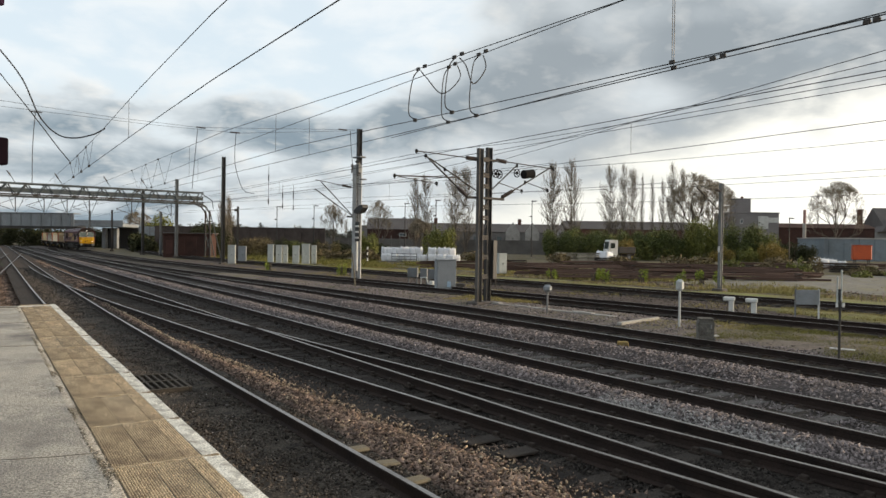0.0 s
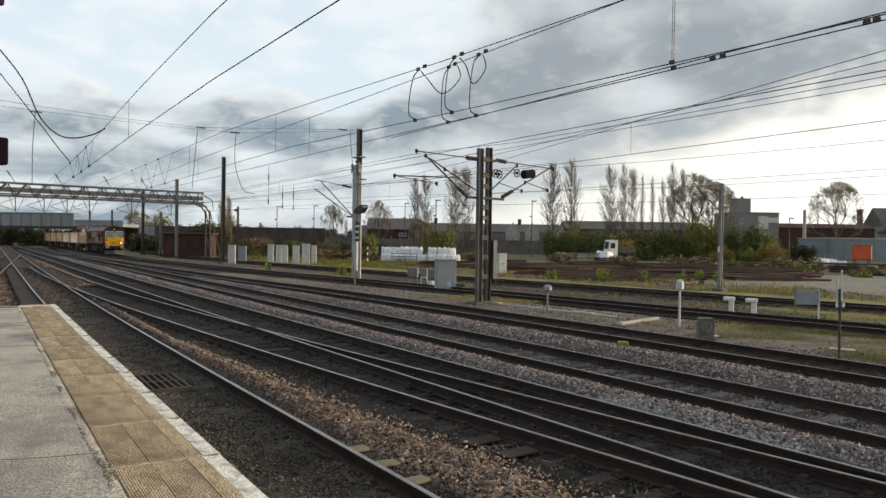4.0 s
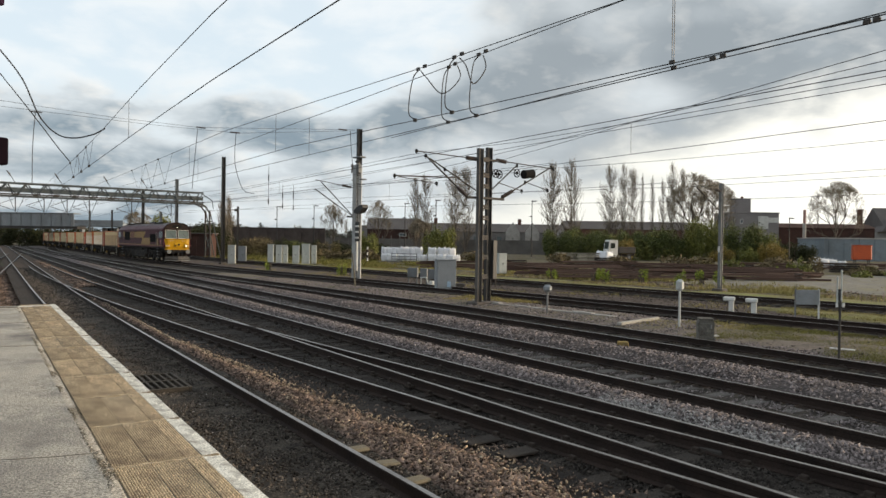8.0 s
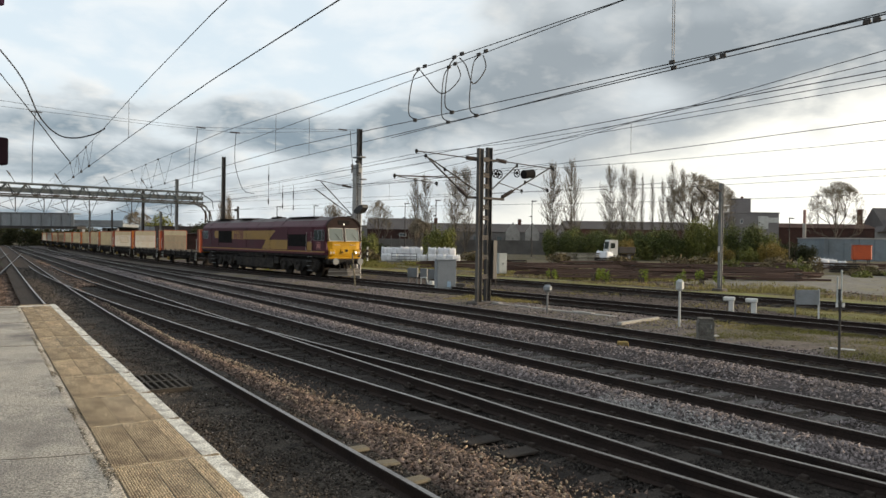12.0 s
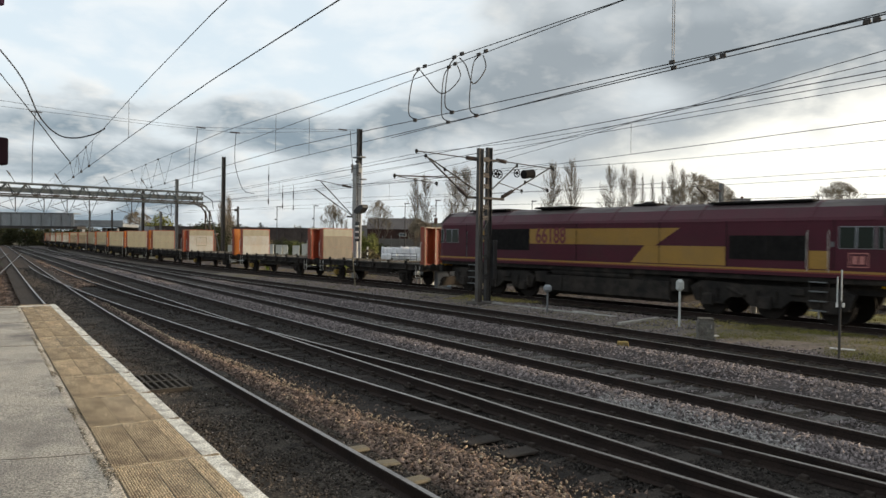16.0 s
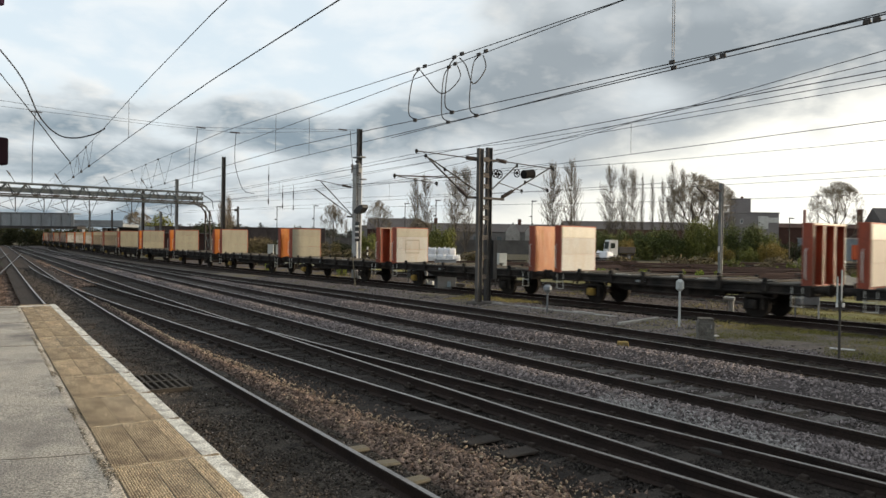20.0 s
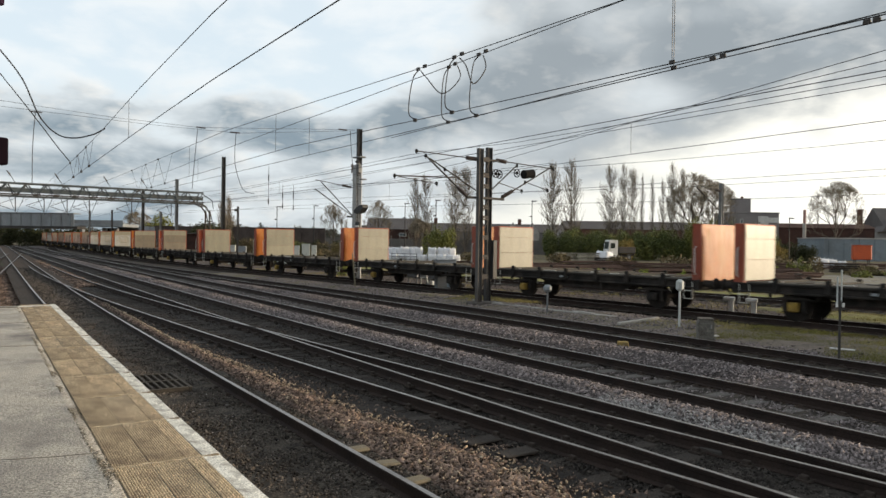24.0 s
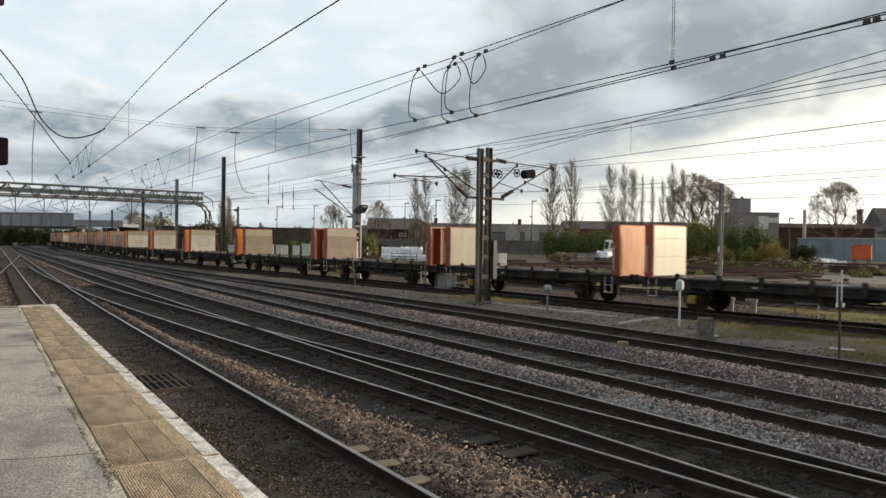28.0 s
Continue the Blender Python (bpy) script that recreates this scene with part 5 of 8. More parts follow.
def gantry():
    t = thing("signal_gantry", "long grey lattice gantry spanning all the lines", "gantry", uv_pose(-98.7, 0))
    v0, v1 = -8.0, 38.0
    for x in (-.7, .7):
        for z, w in ((8.45, .17), (6.95, .18), (7.9, .07)):
            part("chord", Shape().box((x, (v0 + v1) / 2, z), (w, v1 - v0, w), .01), GANTRY_GREY, t)
        n = 44
        for i in range(n):
            a, b = v0 + (v1 - v0) * i / n, v0 + (v1 - v0) * (i + 1) / n
            up = i % 2
            part("brace", Shape().tube([(x, a, 7.0 if up else 8.4), (x, b, 8.4 if up else 7.0)], .075, 5), GANTRY_GREY, t)
    for i in range(16):
        y = v0 + (v1 - v0) * i / 15
        part("cross_tie", Shape().box((0, y, 8.45), (1.4, .08, .08)).box((0, y, 6.95), (1.4, .08, .08)), GANTRY_GREY, t)
    part("walkway", Shape().box((0, (v0 + v1) / 2, 7.55), (1.2, v1 - v0, .10)).box((-.78, (v0 + v1) / 2, 7.62), (.03, v1 - v0, .34)).box((.62, (v0 + v1) / 2, 7.62), (.03, v1 - v0, .40)), GANTRY_GREY, t)
    part("cable_tray", Shape().box((.86, (v0 + v1) / 2, 7.15), (.2, v1 - v0, .16), .02), STEEL_DARK, t)
    for x in (-.7, .7):
        part("leg", Shape().tube([(x, v1 - .6, 7.0), (x, v1 + .35, 6.6), (x, v1 + .9, 5.8), (x * 1.3, v1 + .95, -.35)], .13, 8), STEEL_DARK, t)
        part("stay", Shape().tube([(x, v1 + .9, 6.2), (x * 1.6, v1 + 2.4, -.35)], .07, 6), GANTRY_GREY, t)
    part("stay_brace", Shape().tube([(-.9, v1 + .95, 3.0), (.9, v1 + 1.0, .4)], .05, 5).tube([(.9, v1 + .95, 3.0), (-.9, v1 + 1.0, .4)], .05, 5), GANTRY_GREY, t)
    part("end_bracket", Shape().tube([(0, v1, 8.4), (0, v1 + 1.5, 7.5), (0, v1 + 1.7, 6.4)], .06, 6), GANTRY_GREY, t)
    for y in (-2.0, 2.5, 6.0, 8.5, 11.0, 13.5, 16.0, 19.0, 21.5, 24.0, 29.0, 34.0):
        part("drop_tube", Shape().tube([(0, y, 6.95), (0, y, 5.2)], .05, 6), STEEL_DARK, t)
        part("drop_arm", Shape().tube([(0, y, 5.3), (0, y - 1.9, 5.9)], .03, 5), STEEL_DARK, t)
        part("drop_arm", Shape().tube([(0, y, 6.7), (0, y - 1.9, 5.9)], .03, 5), STEEL_DARK, t)
        part("drop_arm", Shape().tube([(0, y + .9, 6.9), (0, y + .1, 4.9), (0, y - .7, 6.9)], .04, 5), GANTRY_GREY, t)
    for y in (1.0, 6.0, 11.0, 16.0, 21.0, 26.5, 31.0):
        part("stay_insulator", Shape().tube([(0, y, 8.5), (0, y - .5, 9.3), (0, y - .9, 9.9)], .035, 5), STEEL_DARK, t)
        insul(t, (0, y - .5, 9.3), (0, y - .9, 9.9), .10)
    return t


gantry()


# wires: each runs through a few knots (u, v, z)
def wire(name, label, knots, r=0.010, sag=0.0, group="overhead wires"):
    pts = []
    for (u0, v0, z0), (u1, v1, z1) in zip(knots, knots[1:]):
        n = max(2, int(abs(u1 - u0) / 6))
        for i in range(n):
            f = i / n
            pts.append(at(u0 + (u1 - u0) * f, v0 + (v1 - v0) * f, z0 + (z1 - z0) * f - sag * 4 * f * (1 - f)))
    pts.append(at(*knots[-1]))
    return solid(name, Shape().tube(pts, r, 5), WIRE, label, "overhead wire", group=group)


def cable(name, label, pts, r=0.014, smooth_n=6, group="jumper cables"):
    """A hanging cable, rounded through its knots in space."""
    P = [Vector(p) for p in pts]
    out = []
    for i in range(len(P) - 1):
        p0, p1, p2, p3 = P[max(i - 1, 0)], P[i], P[i + 1], P[min(i + 2, len(P) - 1)]
        for k in range(smooth_n):
            t = k / smooth_n
            out.append(.5 * ((2 * p1) + (p2 - p0) * t + (2 * p0 - 5 * p1 + 4 * p2 - p3) * t * t + (3 * p1 - p0 - 3 * p2 + p3) * t ** 3))
    out.append(P[-1])
    return solid(name, Shape().tube(out, r, 6), WIRE, label, "cable", group=group)


def v_a(u):
    return 2.756 - 0.1385 * u + (0.0017 * (u + 15) ** 2 if u > -15 else 0.0)


def v_b(u):
    return 7.839 - 0.1072 * u - 0.0033 * u * u if u > -16 else 8.71 + 0.133 * -(u + 16) + 0.0 * u


def v_c(u):
    return 7.953 - 0.1148 * u


def v_d(u):
    return 10.11 - 0.1411 * u


def v_e(u):
    return 15.3 - 0.165 * (u + 8) if u > -18 else 16.95 - 0.062 * (u + 18)


def run(v, z, u0=-98, u1=8, step=6):
    n = int((u1 - u0) / step)
    return [(u1 + (u0 - u1) * i / n, v(u1 + (u0 - u1) * i / n), z(u1 + (u0 - u1) * i / n)) for i in range(n + 1)]


def ramp(*knots):
    us, zs = zip(*sorted(knots))
    return lambda u: float(np.interp(u, us, zs))


Z_A = ramp((-98, 6.0), (-60, 5.5), (-33, 5.38), (-22.6, 5.48), (-18.8, 5.57), (-15, 5.66), (-10, 5.69), (8, 5.75))
Z_B = ramp((-98, 6.4), (-45, 5.9), (-23, 5.83), (-18.8, 5.69), (-15.5, 5.61), (-10.7, 5.68), (-6.5, 5.74), (8, 5.76))
Z_C = ramp((-98, 6.0), (-40, 5.4), (-26, 5.65), (-11.5, 5.77), (-8.5, 5.88), (8, 5.95))
Z_E = ramp((-98, 6.0), (-40, 5.35), (-22.7, 5.75), (-15, 5.5), (8, 5.52))
Z_F = ramp((-98, 6.0), (-42, 5.9), (-30, 5.5), (-22.7, 5.68), (-14, 5.5), (8, 5.75))
CONTACT = lambda u: 4.70
for nm, v, z in (("platform line", v_a, Z_A), ("running line", v_b, Z_B), ("crossover", v_c, Z_C), ("running line", v_e, Z_E), ("goods line", wire_5, Z_F)):
    wire("contact_wire", f"dark contact wire over the {nm}", run(v, CONTACT), .0078)
    wire("catenary_wire", f"dark catenary wire over the {nm}", run(v, z), .0078)
wire("contact_wire", "thin contact wire over a running line", run(v_d, CONTACT), .008)
for knots in (((-42.5, 27.1, 6.1), (-30, 23.87, 5.6), (6, 8.66, 5.6)), ((-42.5, 26.9, 6.0), (-30, 21.95, 5.6), (6, 10.43, 5.6)), ((-45, 21.6, 5.6), (6, 14.35, 5.6)), ((-14, 9.80, 4.72), (6, 6.72, 4.72))):
    wire("anchor_wire", "dark wire crossing towards its anchor mast", list(knots), .0078)


def dropper(v, z, u):
    p, q = at(u, v(u), 4.7), at(u, v(u), z(u))
    solid("dropper", Shape().tube([p, q], .005, 4), WIRE, "thin dropper between catenary and contact wire", "dropper", group="droppers")


for u in (-18.3, -30, -42):
    dropper(v_a, Z_A, u)
for u in (-18.2, -5.65, -28, -38):
    dropper(v_b, Z_B, u)
for u in (-18.3, -5.81, -30, -40):
    dropper(v_c, Z_C, u)
for u in (-27, -35):
    dropper(wire_5, Z_F, u)
for u in (-12, -28, -36):
    dropper(v_e, Z_E, u)


def clamp(u, v, z, s=0.07):
    solid("wire_clamp", Shape().box((0, 0, 0), (s * 1.3, s * .6, s * .9), .008), STEEL_DARK, "small dark clamp on a wire", "clamp", uv_pose(u, v, z), "wire clamps")


# looped jumpers between the catenaries and contact wires
for (u0, vv, zz, u1) in ((-11.48, v_b, Z_B, -11.56), (-10.35, v_b, Z_B, -10.4), (-11.3, v_c, Z_C, -11.3), (-10.3, v_c, Z_C, -10.35)):
    p, q = at(u0, vv(u0), zz(u0) - .03), at(u1, vv(u1), 4.72)
    cable("jumper", "dark looped jumper cable between two wires", [p, p + Vector((-.09, .05, -.12)), p.lerp(q, .5) + Vector((-.13, 0, 0)), q + Vector((-.12, 0, .10)), q], .011)
    clamp(u0, vv(u0), zz(u0))
    clamp(u0 + .22, vv(u0 + .22), zz(u0) + .02)
    clamp(u1, vv(u1), 4.70)
for ua, va, za, ub, vb, zb in ((-11.4, v_b, Z_B, -11.0, v_c, Z_C), (-10.2, v_b, Z_B, -10.16, v_c, Z_C)):
    p, q = at(ua, va(ua), za(ua) - .04), at(ub, vb(ub), zb(ub) - .04)
    mid = p.lerp(q, .60) + Vector((0.0, 0, -0.50))
    cable("jumper", "dark looped jumper cable between two wires", [p, p + Vector((.12, 0, -.14)), mid, q + Vector((.05, .05, -.24)), q], .011)
for u, v in ((-5.05, v_c), (-5.2, v_c), (-3.2, v_c), (-3.3, v_c), (-5.65, v_b), (-5.81, v_c)):
    clamp(u, v(u), 4.72, .06)
# section insulators on the platform line and the running line
for us, v, z in (((-33.5, -30.5, -27.6, -25.5), v_a, Z_A), ((-41, -37, -34, -31), v_b, Z_B)):
    for a, b in zip(us, us[1:]):
        m = (a + b) / 2
        solid("wire_hanger", Shape().tube([at(a, v(a), z(a)), at(m, v(m), 4.72)], .007, 5).tube([at(m, v(m), 4.72), at(b, v(b), z(b))], .005, 5), WIRE, "slanting hanger in the wires", "hanger", group="wire hangers")
        clamp(a, v(a), z(a), .08)
        clamp(m, v(m), 4.70, .09)
# cross-span and tail wires over the left of the lines
for knots in (((-42.63, 26.84, 9.7), (-44.12, 19.23, 8.92), (-45.19, 13.77, 9.03), (-46.56, 6.78, 9.36), (-47.34, 2.84, 9.61)),
              ((-42.63, 26.84, 9.77), (-44.57, 16.97, 9.08), (-45.49, 12.28, 9.26), (-46.56, 6.78, 9.67), (-47.34, 2.83, 9.96))):
    wire("cross_span_wire", "thin cross-span wire from the tall mast", list(knots), .010)
for pts in ([(-12.7, 21.3, 7.66), (-12.05, 21.3, 6.83), (-11.56, 21.3, 5.79), (-11.07, 21.3, 5.29), (-10.58, 21.3, 5.17), (-10.02, 21.3, 5.28), (-9.68, 21.3, 5.46)],
            [(-18.47, 31.0, 9.09), (-17.05, 31.0, 7.35), (-16.1, 31.0, 6.13), (-15.4, 30.7, 5.45)]):
    cable("feeder_cable", "thick black feeder cable hanging in a curve", pts, .020, group="feeder cables")
for pts in ([(-15.21, 46.0, 9.11), (-15.42, 46.0, 6.6), (-15.51, 46.0, 5.39)], [(-12.84, 46.0, 8.87), (-12.88, 46.0, 6.99), (-12.38, 46.0, 5.43), (-11.68, 46.0, 5.16)],
            [(-5.81, 46.0, 9.11), (-5.72, 46.0, 7.79), (-5.6, 46.0, 6.74)], [(-21.92, 40.0, 9.0), (-22.05, 40.0, 7.14), (-22.06, 40.0, 5.17)]):
    cable("drop_cable", "thin cable dropping from the cross-span", pts, .018, group="drop cables")
for x, y, z in ((-15.0, 46.0, 9.18), (-12.9, 46.0, 8.9), (-6.3, 46.2, 9.2), (-21.9, 40.0, 9.0)):
    t = thing("span_insulator", "dark insulator in the cross-span wire", "insulator", pose(x, y, z, 0, 0, TURN + 90), "span insulators")
    insul(t, (-.3, 0, 0), (.3, 0, 0), .05)
# the string of insulators in the middle distance
for u, v, z0, z1 in ((-57, 27.6, 5.2, 8.4), (-60, 30.4, 5.0, 7.2), (-62, 32.5, 5.0, 7.4)):
    solid("insulated_dropper", Shape().tube([at(u, v, z0), at(u, v, z1)], .018, 5).tube([at(u, v, z1 - 1.2), at(u, v, z1 - .7)], .05, 6).tube([at(u, v, z0 + .1), at(u, v, z0 + .5)], .05, 6), WIRE, "hanging rod with insulators", "dropper", group="droppers")
for k0, k1 in (((-60, 36, 8.0), (-22.7, 20.9, 6.15)), ((-98, 33, 6.2), (-42.6, 27, 6.2)), ((-98, 30, 6.0), (-22.7, 24.5, 5.9)), ((-98, 36, 7.0), (-23.2, 36.6, 5.6)), ((-98, 36, 6.0), (-23.2, 36.6, 4.8)), ((-23.2, 36.6, 5.6), (30, 37, 5.7)), ((-23.2, 36.6, 4.8), (30, 37, 4.8))):
    wire("distant_wire", "thin overhead wire over the far lines", [k0, k1], .011)

# ---- lineside equipment ----
def lineside_cabinet(x, y, w, d, h, mt, rz=TURN, label="pale grey lineside equipment cabinet", group="lineside cabinets"):
    t = thing("lineside_cabinet", label, "cabinet", pose(x, y, -0.33, 0, 0, rz), group)
    part("body", Shape().box((0, 0, h / 2 + .04), (w, d, h - .08), .015), mt, t)
    part("plinth", Shape().box((0, 0, .02), (w + .06, d + .06, .12), .01), CONCRETE_SLEEPER, t)
    part("lid", Shape().box((0, 0, h + .02), (w + .06, d + .06, .05), .015), mt, t)
    for sx in (-1, 1):
        dr = part("door", Shape().box((sx * w * .24, -d / 2 - .006, h * .52), (w * .44, .014, h * .84), .004), mt, t)
        part("handle", Shape().box((sx * w * .06, -d / 2 - .025, h * .52), (.03, .03, .14), .005), STEEL_DARK, dr)
    return t


for x, y, w, h in ((-18.35, 79.5, .62, 2.1), (-17.55, 79.9, .66, 2.05), (-16.95, 80.3, .5, 2.05), (-15.9, 80.7, .72, 2.0), (-14.9, 81.1, .85, 2.2), (-14.1, 81.6, .55, 2.05)):
    lineside_cabinet(x, y, w, .55, h, CABINET_PALE, 8)
lineside_cabinet(-22.05, 77.9, .75, .5, 2.0, CABINET_PALE, 8)
lineside_cabinet(-22.1, 82.2, .85, .5, 1.85, CABINET_GREY, 8, "grey lineside equipment cabinet")
lineside_cabinet(4.95, 63.0, .72, .6, 1.75, CABINET_PALE, 20, "narrow pale cabinet standing in the grass")
box = thing("equipment_case", "large grey metal equipment case beside the goods line", "cabinet", pose(0.14, 39.8, -0.30, 0, 0, 12))
part("body", Shape().box((0, 0, .86), (1.02, .78, 1.66), .012), CABINET_GREY, box)
part("roof", Shape().box((0, 0, 1.71), (1.12, .88, .05), .012), CABINET_GREY, box)
part("skirt", Shape().box((0, 0, .05), (1.08, .84, .12), .01), CONCRETE_SLEEPER, box)
for sx in (-1, 1):
    dr = part("door", Shape().box((sx * .25, -.397, .86), (.48, .012, 1.54), .003), CABINET_GREY, box)
    part("hinge", Shape().box((sx * .48, -.41, 1.3), (.03, .02, .1)).box((sx * .48, -.41, .4), (.03, .02, .1)), STEEL_GREY, dr)
part("label_plate", Shape().box((.12, -.408, .42), (.20, .008, .30)), surface("label_blue", (0.35, 0.48, 0.62), (0.3, 0.42, 0.55), 4, 0.5, 0, 0), box, "pale blue label")
part("cable_box", Shape().box((.86, .1, .25), (.42, .4, .36), .03), STEEL_DARK, box)
for u, v, w in ((-36.0, 26.9, .62), (-33.8, 26.8, .72), (-34.9, 26.9, .42)):
    t = thing("location_box", "small grey trackside box on two legs", "trackside box", uv_pose(u, v, -.33, 40), "trackside boxes")
    part("case", Shape().box((0, 0, .82), (w, .3, .56), .02), STEEL_GREY, t)
    for sx in (-1, 1):
        part("leg", Shape().box((sx * w * .4, 0, .27), (.06, .06, .55)), STEEL_GREY, t)
t = thing("cable_joint", "pale pipes and fittings beside the trackside boxes", "trackside box", uv_pose(-34.4, 26.6, -.33, 0))
part("pipe", Shape().tube([(-.4, 0, .15), (-.4, 0, .55), (.1, 0, .6), (.3, 0, .2)], .05, 8), CABINET_PALE, t)
part("block", Shape().box((.55, .1, .22), (.3, .25, .4), .03), WHITE_PAINT, t)


def post_with_box(u, v, h, label, bw, bh, mt, z0=-.25, pm=None):
    t = thing("marker_post", label, "post", uv_pose(u, v, 0, 45))
    part("post", Shape().tube([(0, 0, z0), (0, 0, h - bh)], .035, 8), pm or STEEL_GREY, t)
    part("head", Shape().box((0, 0, h - bh / 2), (bw, bw * .7, bh), min(bw * .33, .075)), mt, t)
    return t


mp = post_with_box(-18.6, 20.0, .86, "short grey post with a junction box", .30, .26, CABINET_GREY)
post_with_box(-13.0, 19.8, 1.33, "pale post with rounded grey telephone head", .24, .36, CABINET_PALE, pm=CABINET_PALE)
for u, v in ((-14.99, 26.1), (-14.10, 26.1)):
    t = thing("concrete_stub", "short white painted stub with a flat cap", "stub", uv_pose(u, v, -.28, 30), "white stubs")
    part("stem", Shape().box((.06, 0, .30), (.19, .20, .62), .03), WHITE_PAINT, t)
    part("cap", Shape().box((-.02, 0, .65), (.42, .28, .15), .03), WHITE_PAINT, t)
    part("base", Shape().box((.05, 0, .03), (.42, .34, .08), .02), CONCRETE_SLEEPER, t)
pm_ = thing("point_machine", "weathered grey point motor box beside the line", "point machine", uv_pose(-10.6, 17.3, -.22, 42))
MACHINE_SIZE = Matrix.Diagonal((.80, .80, .84, 1))
MACHINE = surface("machine_grey", (0.24, 0.225, 0.195), (0.15, .14, .125), 5, .85, .1, .3, (.06, .05, .04), .6, 4, gdark=.5)
part("case", Shape().prism([(-.24, .30), (.24, .30), (.25, .72), (.20, .82), (-.20, .82), (-.25, .72)], -.20, .20, "y"), MACHINE, pm_, m=MACHINE_SIZE)
part("base", Shape().prism([(-.30, 0), (.32, 0), (.26, .30), (-.24, .30)], -.24, .24, "y"), MACHINE, pm_, m=MACHINE_SIZE)
part("lid", Shape().box((0, 0, .84), (.46, .44, .05), .02), MACHINE, pm_, m=MACHINE_SIZE)
part("cover", Shape().box((-.04, -.215, .54), (.34, .03, .36), .015), MACHINE, pm_, m=MACHINE_SIZE)
part("hasp", Shape().box((.14, -.225, .62), (.05, .04, .12), .01), STEEL_GREY, pm_, m=MACHINE_SIZE)
part("flap", Shape().box((.30, -.12, .34), (.16, .14, .05), .012, 20), WHITE_PAINT, pm_, "white painted flap", m=MACHINE_SIZE)
part("rod", Shape().tube([(.2, .1, .1), (1.4, -.5, .05)], .025, 6), STEEL_DARK, pm_, m=MACHINE_SIZE)
sg = thing("speed_board_back", "grey notice board seen from behind on two posts", "sign", uv_pose(-12.14, 26.2, -.25, 50) @ Matrix.Diagonal((.88, 1, 1, 1)))
part("board", Shape().box((0, 0, .86), (.92, .03, .52), .008), CABINET_GREY, sg)
for sx, mt in ((-1, STEEL_GREY), (1, WHITE_PAINT)):
    part("post", Shape().box((sx * .46, .02, .57), (.05, .05, 1.15)), mt, sg)
for i in range(4):
    part("rib", Shape().box((-.3 + i * .2, .022, .86), (.02, .02, .48)), STEEL_GREY, sg)
ps = thing("marker_pole", "thin dark pole with a pale twin-bladed marker", "post", uv_pose(-7.21, 17.1, 0, 40))
part("pole", Shape().tube([(0, 0, -.25), (0, 0, 1.2)], .028, 8), STEEL_DARK, ps)
part("blade", Shape().box((.025, 0, 1.52), (.034, .02, .70), .006), CABINET_PALE, ps)
part("blade", Shape().box((-.06, 0, 1.42), (.034, .02, .60), .006, 0), CABINET_PALE, ps)
part("clip", Shape().box((-.02, .01, 1.32), (.10, .03, .26), .01), BLACK_PAINT, ps)
for dx in (-.07, .06):
    part("reflector", Shape().box((dx, -.015, 1.10), (.05, .02, .10), .005), WHITE_PAINT, ps)
lp = solid("leaning_pole", Shape().tube([(0, 0, -.25), (-.02, .02, 1.70)], .045, 8, .03), surface("pole_timber", (0.24, 0.21, 0.15), (0.17, 0.15, 0.11), 3, .85, 0, .2, stretch=(6, 6, 1)), "weathered timber pole leaning beside the line", "pole", uv_pose(-34.4, 21.8))
lp.rotation_euler = (radians(3), radians(-5), 0)
YEL = surface("yellow_faded", (0.34, 0.235, 0.075), (0.25, 0.18, 0.07), 3, .8, 0, .1, (0.15, .12, .07), .6, 3)
solid("yellow_block", Shape().box((0, 0, .0), (.25, .20, .17), .02), YEL, "faded yellow block between two lines", "block", uv_pose(-11.0, 14.45, -.02, 45))
pk = solid("plank", Shape().box((0, 0, 0), (2.6, .16, .10), .02), surface("plank_bleached", (0.42, 0.40, 0.36), (0.34, .32, .28), 2, .85, 0, .2, stretch=(.2, 3, 3)), "bleached timber plank lying on the ballast", "plank")
pk.matrix_basis = pose(6.35, 24.0, -.10, 0, 0, 48)
for u, v, l, rz in ((-7.9, 18.9, .55, 10), (-6.4, 19.3, .7, -30)):
    solid("litter", Shape().box((0, 0, 0), (l, .10, .03), .01), WHITE_PAINT, "pale scrap lying in the grass", "litter", uv_pose(u, v, -.10, rz), "scraps")
cable("lying_cable", "pale cable lying across the grass", [at(-6.6, 19.0, -.1), at(-6.0, 19.2, -.04), at(-5.2, 18.6, -.1), at(-4.0, 18.8, -.1)], .025)
# a pale concrete cable trough half buried between the running line and the goods line
TROUGH = surface("trough_concrete", (0.40, 0.385, 0.36), (0.30, 0.285, 0.26), 2.0, 0.9, 0, 0.3, (0.16, 0.14, 0.11), 0.6, 1.2, pieces=0.2)
trough = thing("cable_trough", "pale concrete cable trough half buried in the ballast", "cable trough")
TROUGH_LID = Shape().box((0, 0, 0), (.96, .22, .09), .012).mesh("trough_lid", TROUGH)
for k in range(8):
    u = -23.38 + k * .985
    v = float(np.interp(u, [-23.38, -21.09, -19.4, -17.81, -15.99], [21.03, 20.62, 20.6, 20.68, 20.6]))
    part("trough_lid", TROUGH_LID, None, trough, m=uv_pose(u, v, -.125 + .02 * math.sin(k * 2.3), -3.3 + 1.6 * math.sin(k * 1.7)))
GRATE = surface("grating_steel", (0.085, 0.074, 0.06), (0.055, .048, .042), 4, .8, .1, .2)
gr = thing("cess_grating", "dark slatted grating lying between the rails", "grating", uv_pose(-12.9, line_1(-12.9) - .25, -.125, -7))
for y in (-.45, .45):
    part("frame_bar", Shape().box((0, y, .01), (1.5, .05, .08), .006), GRATE, gr)
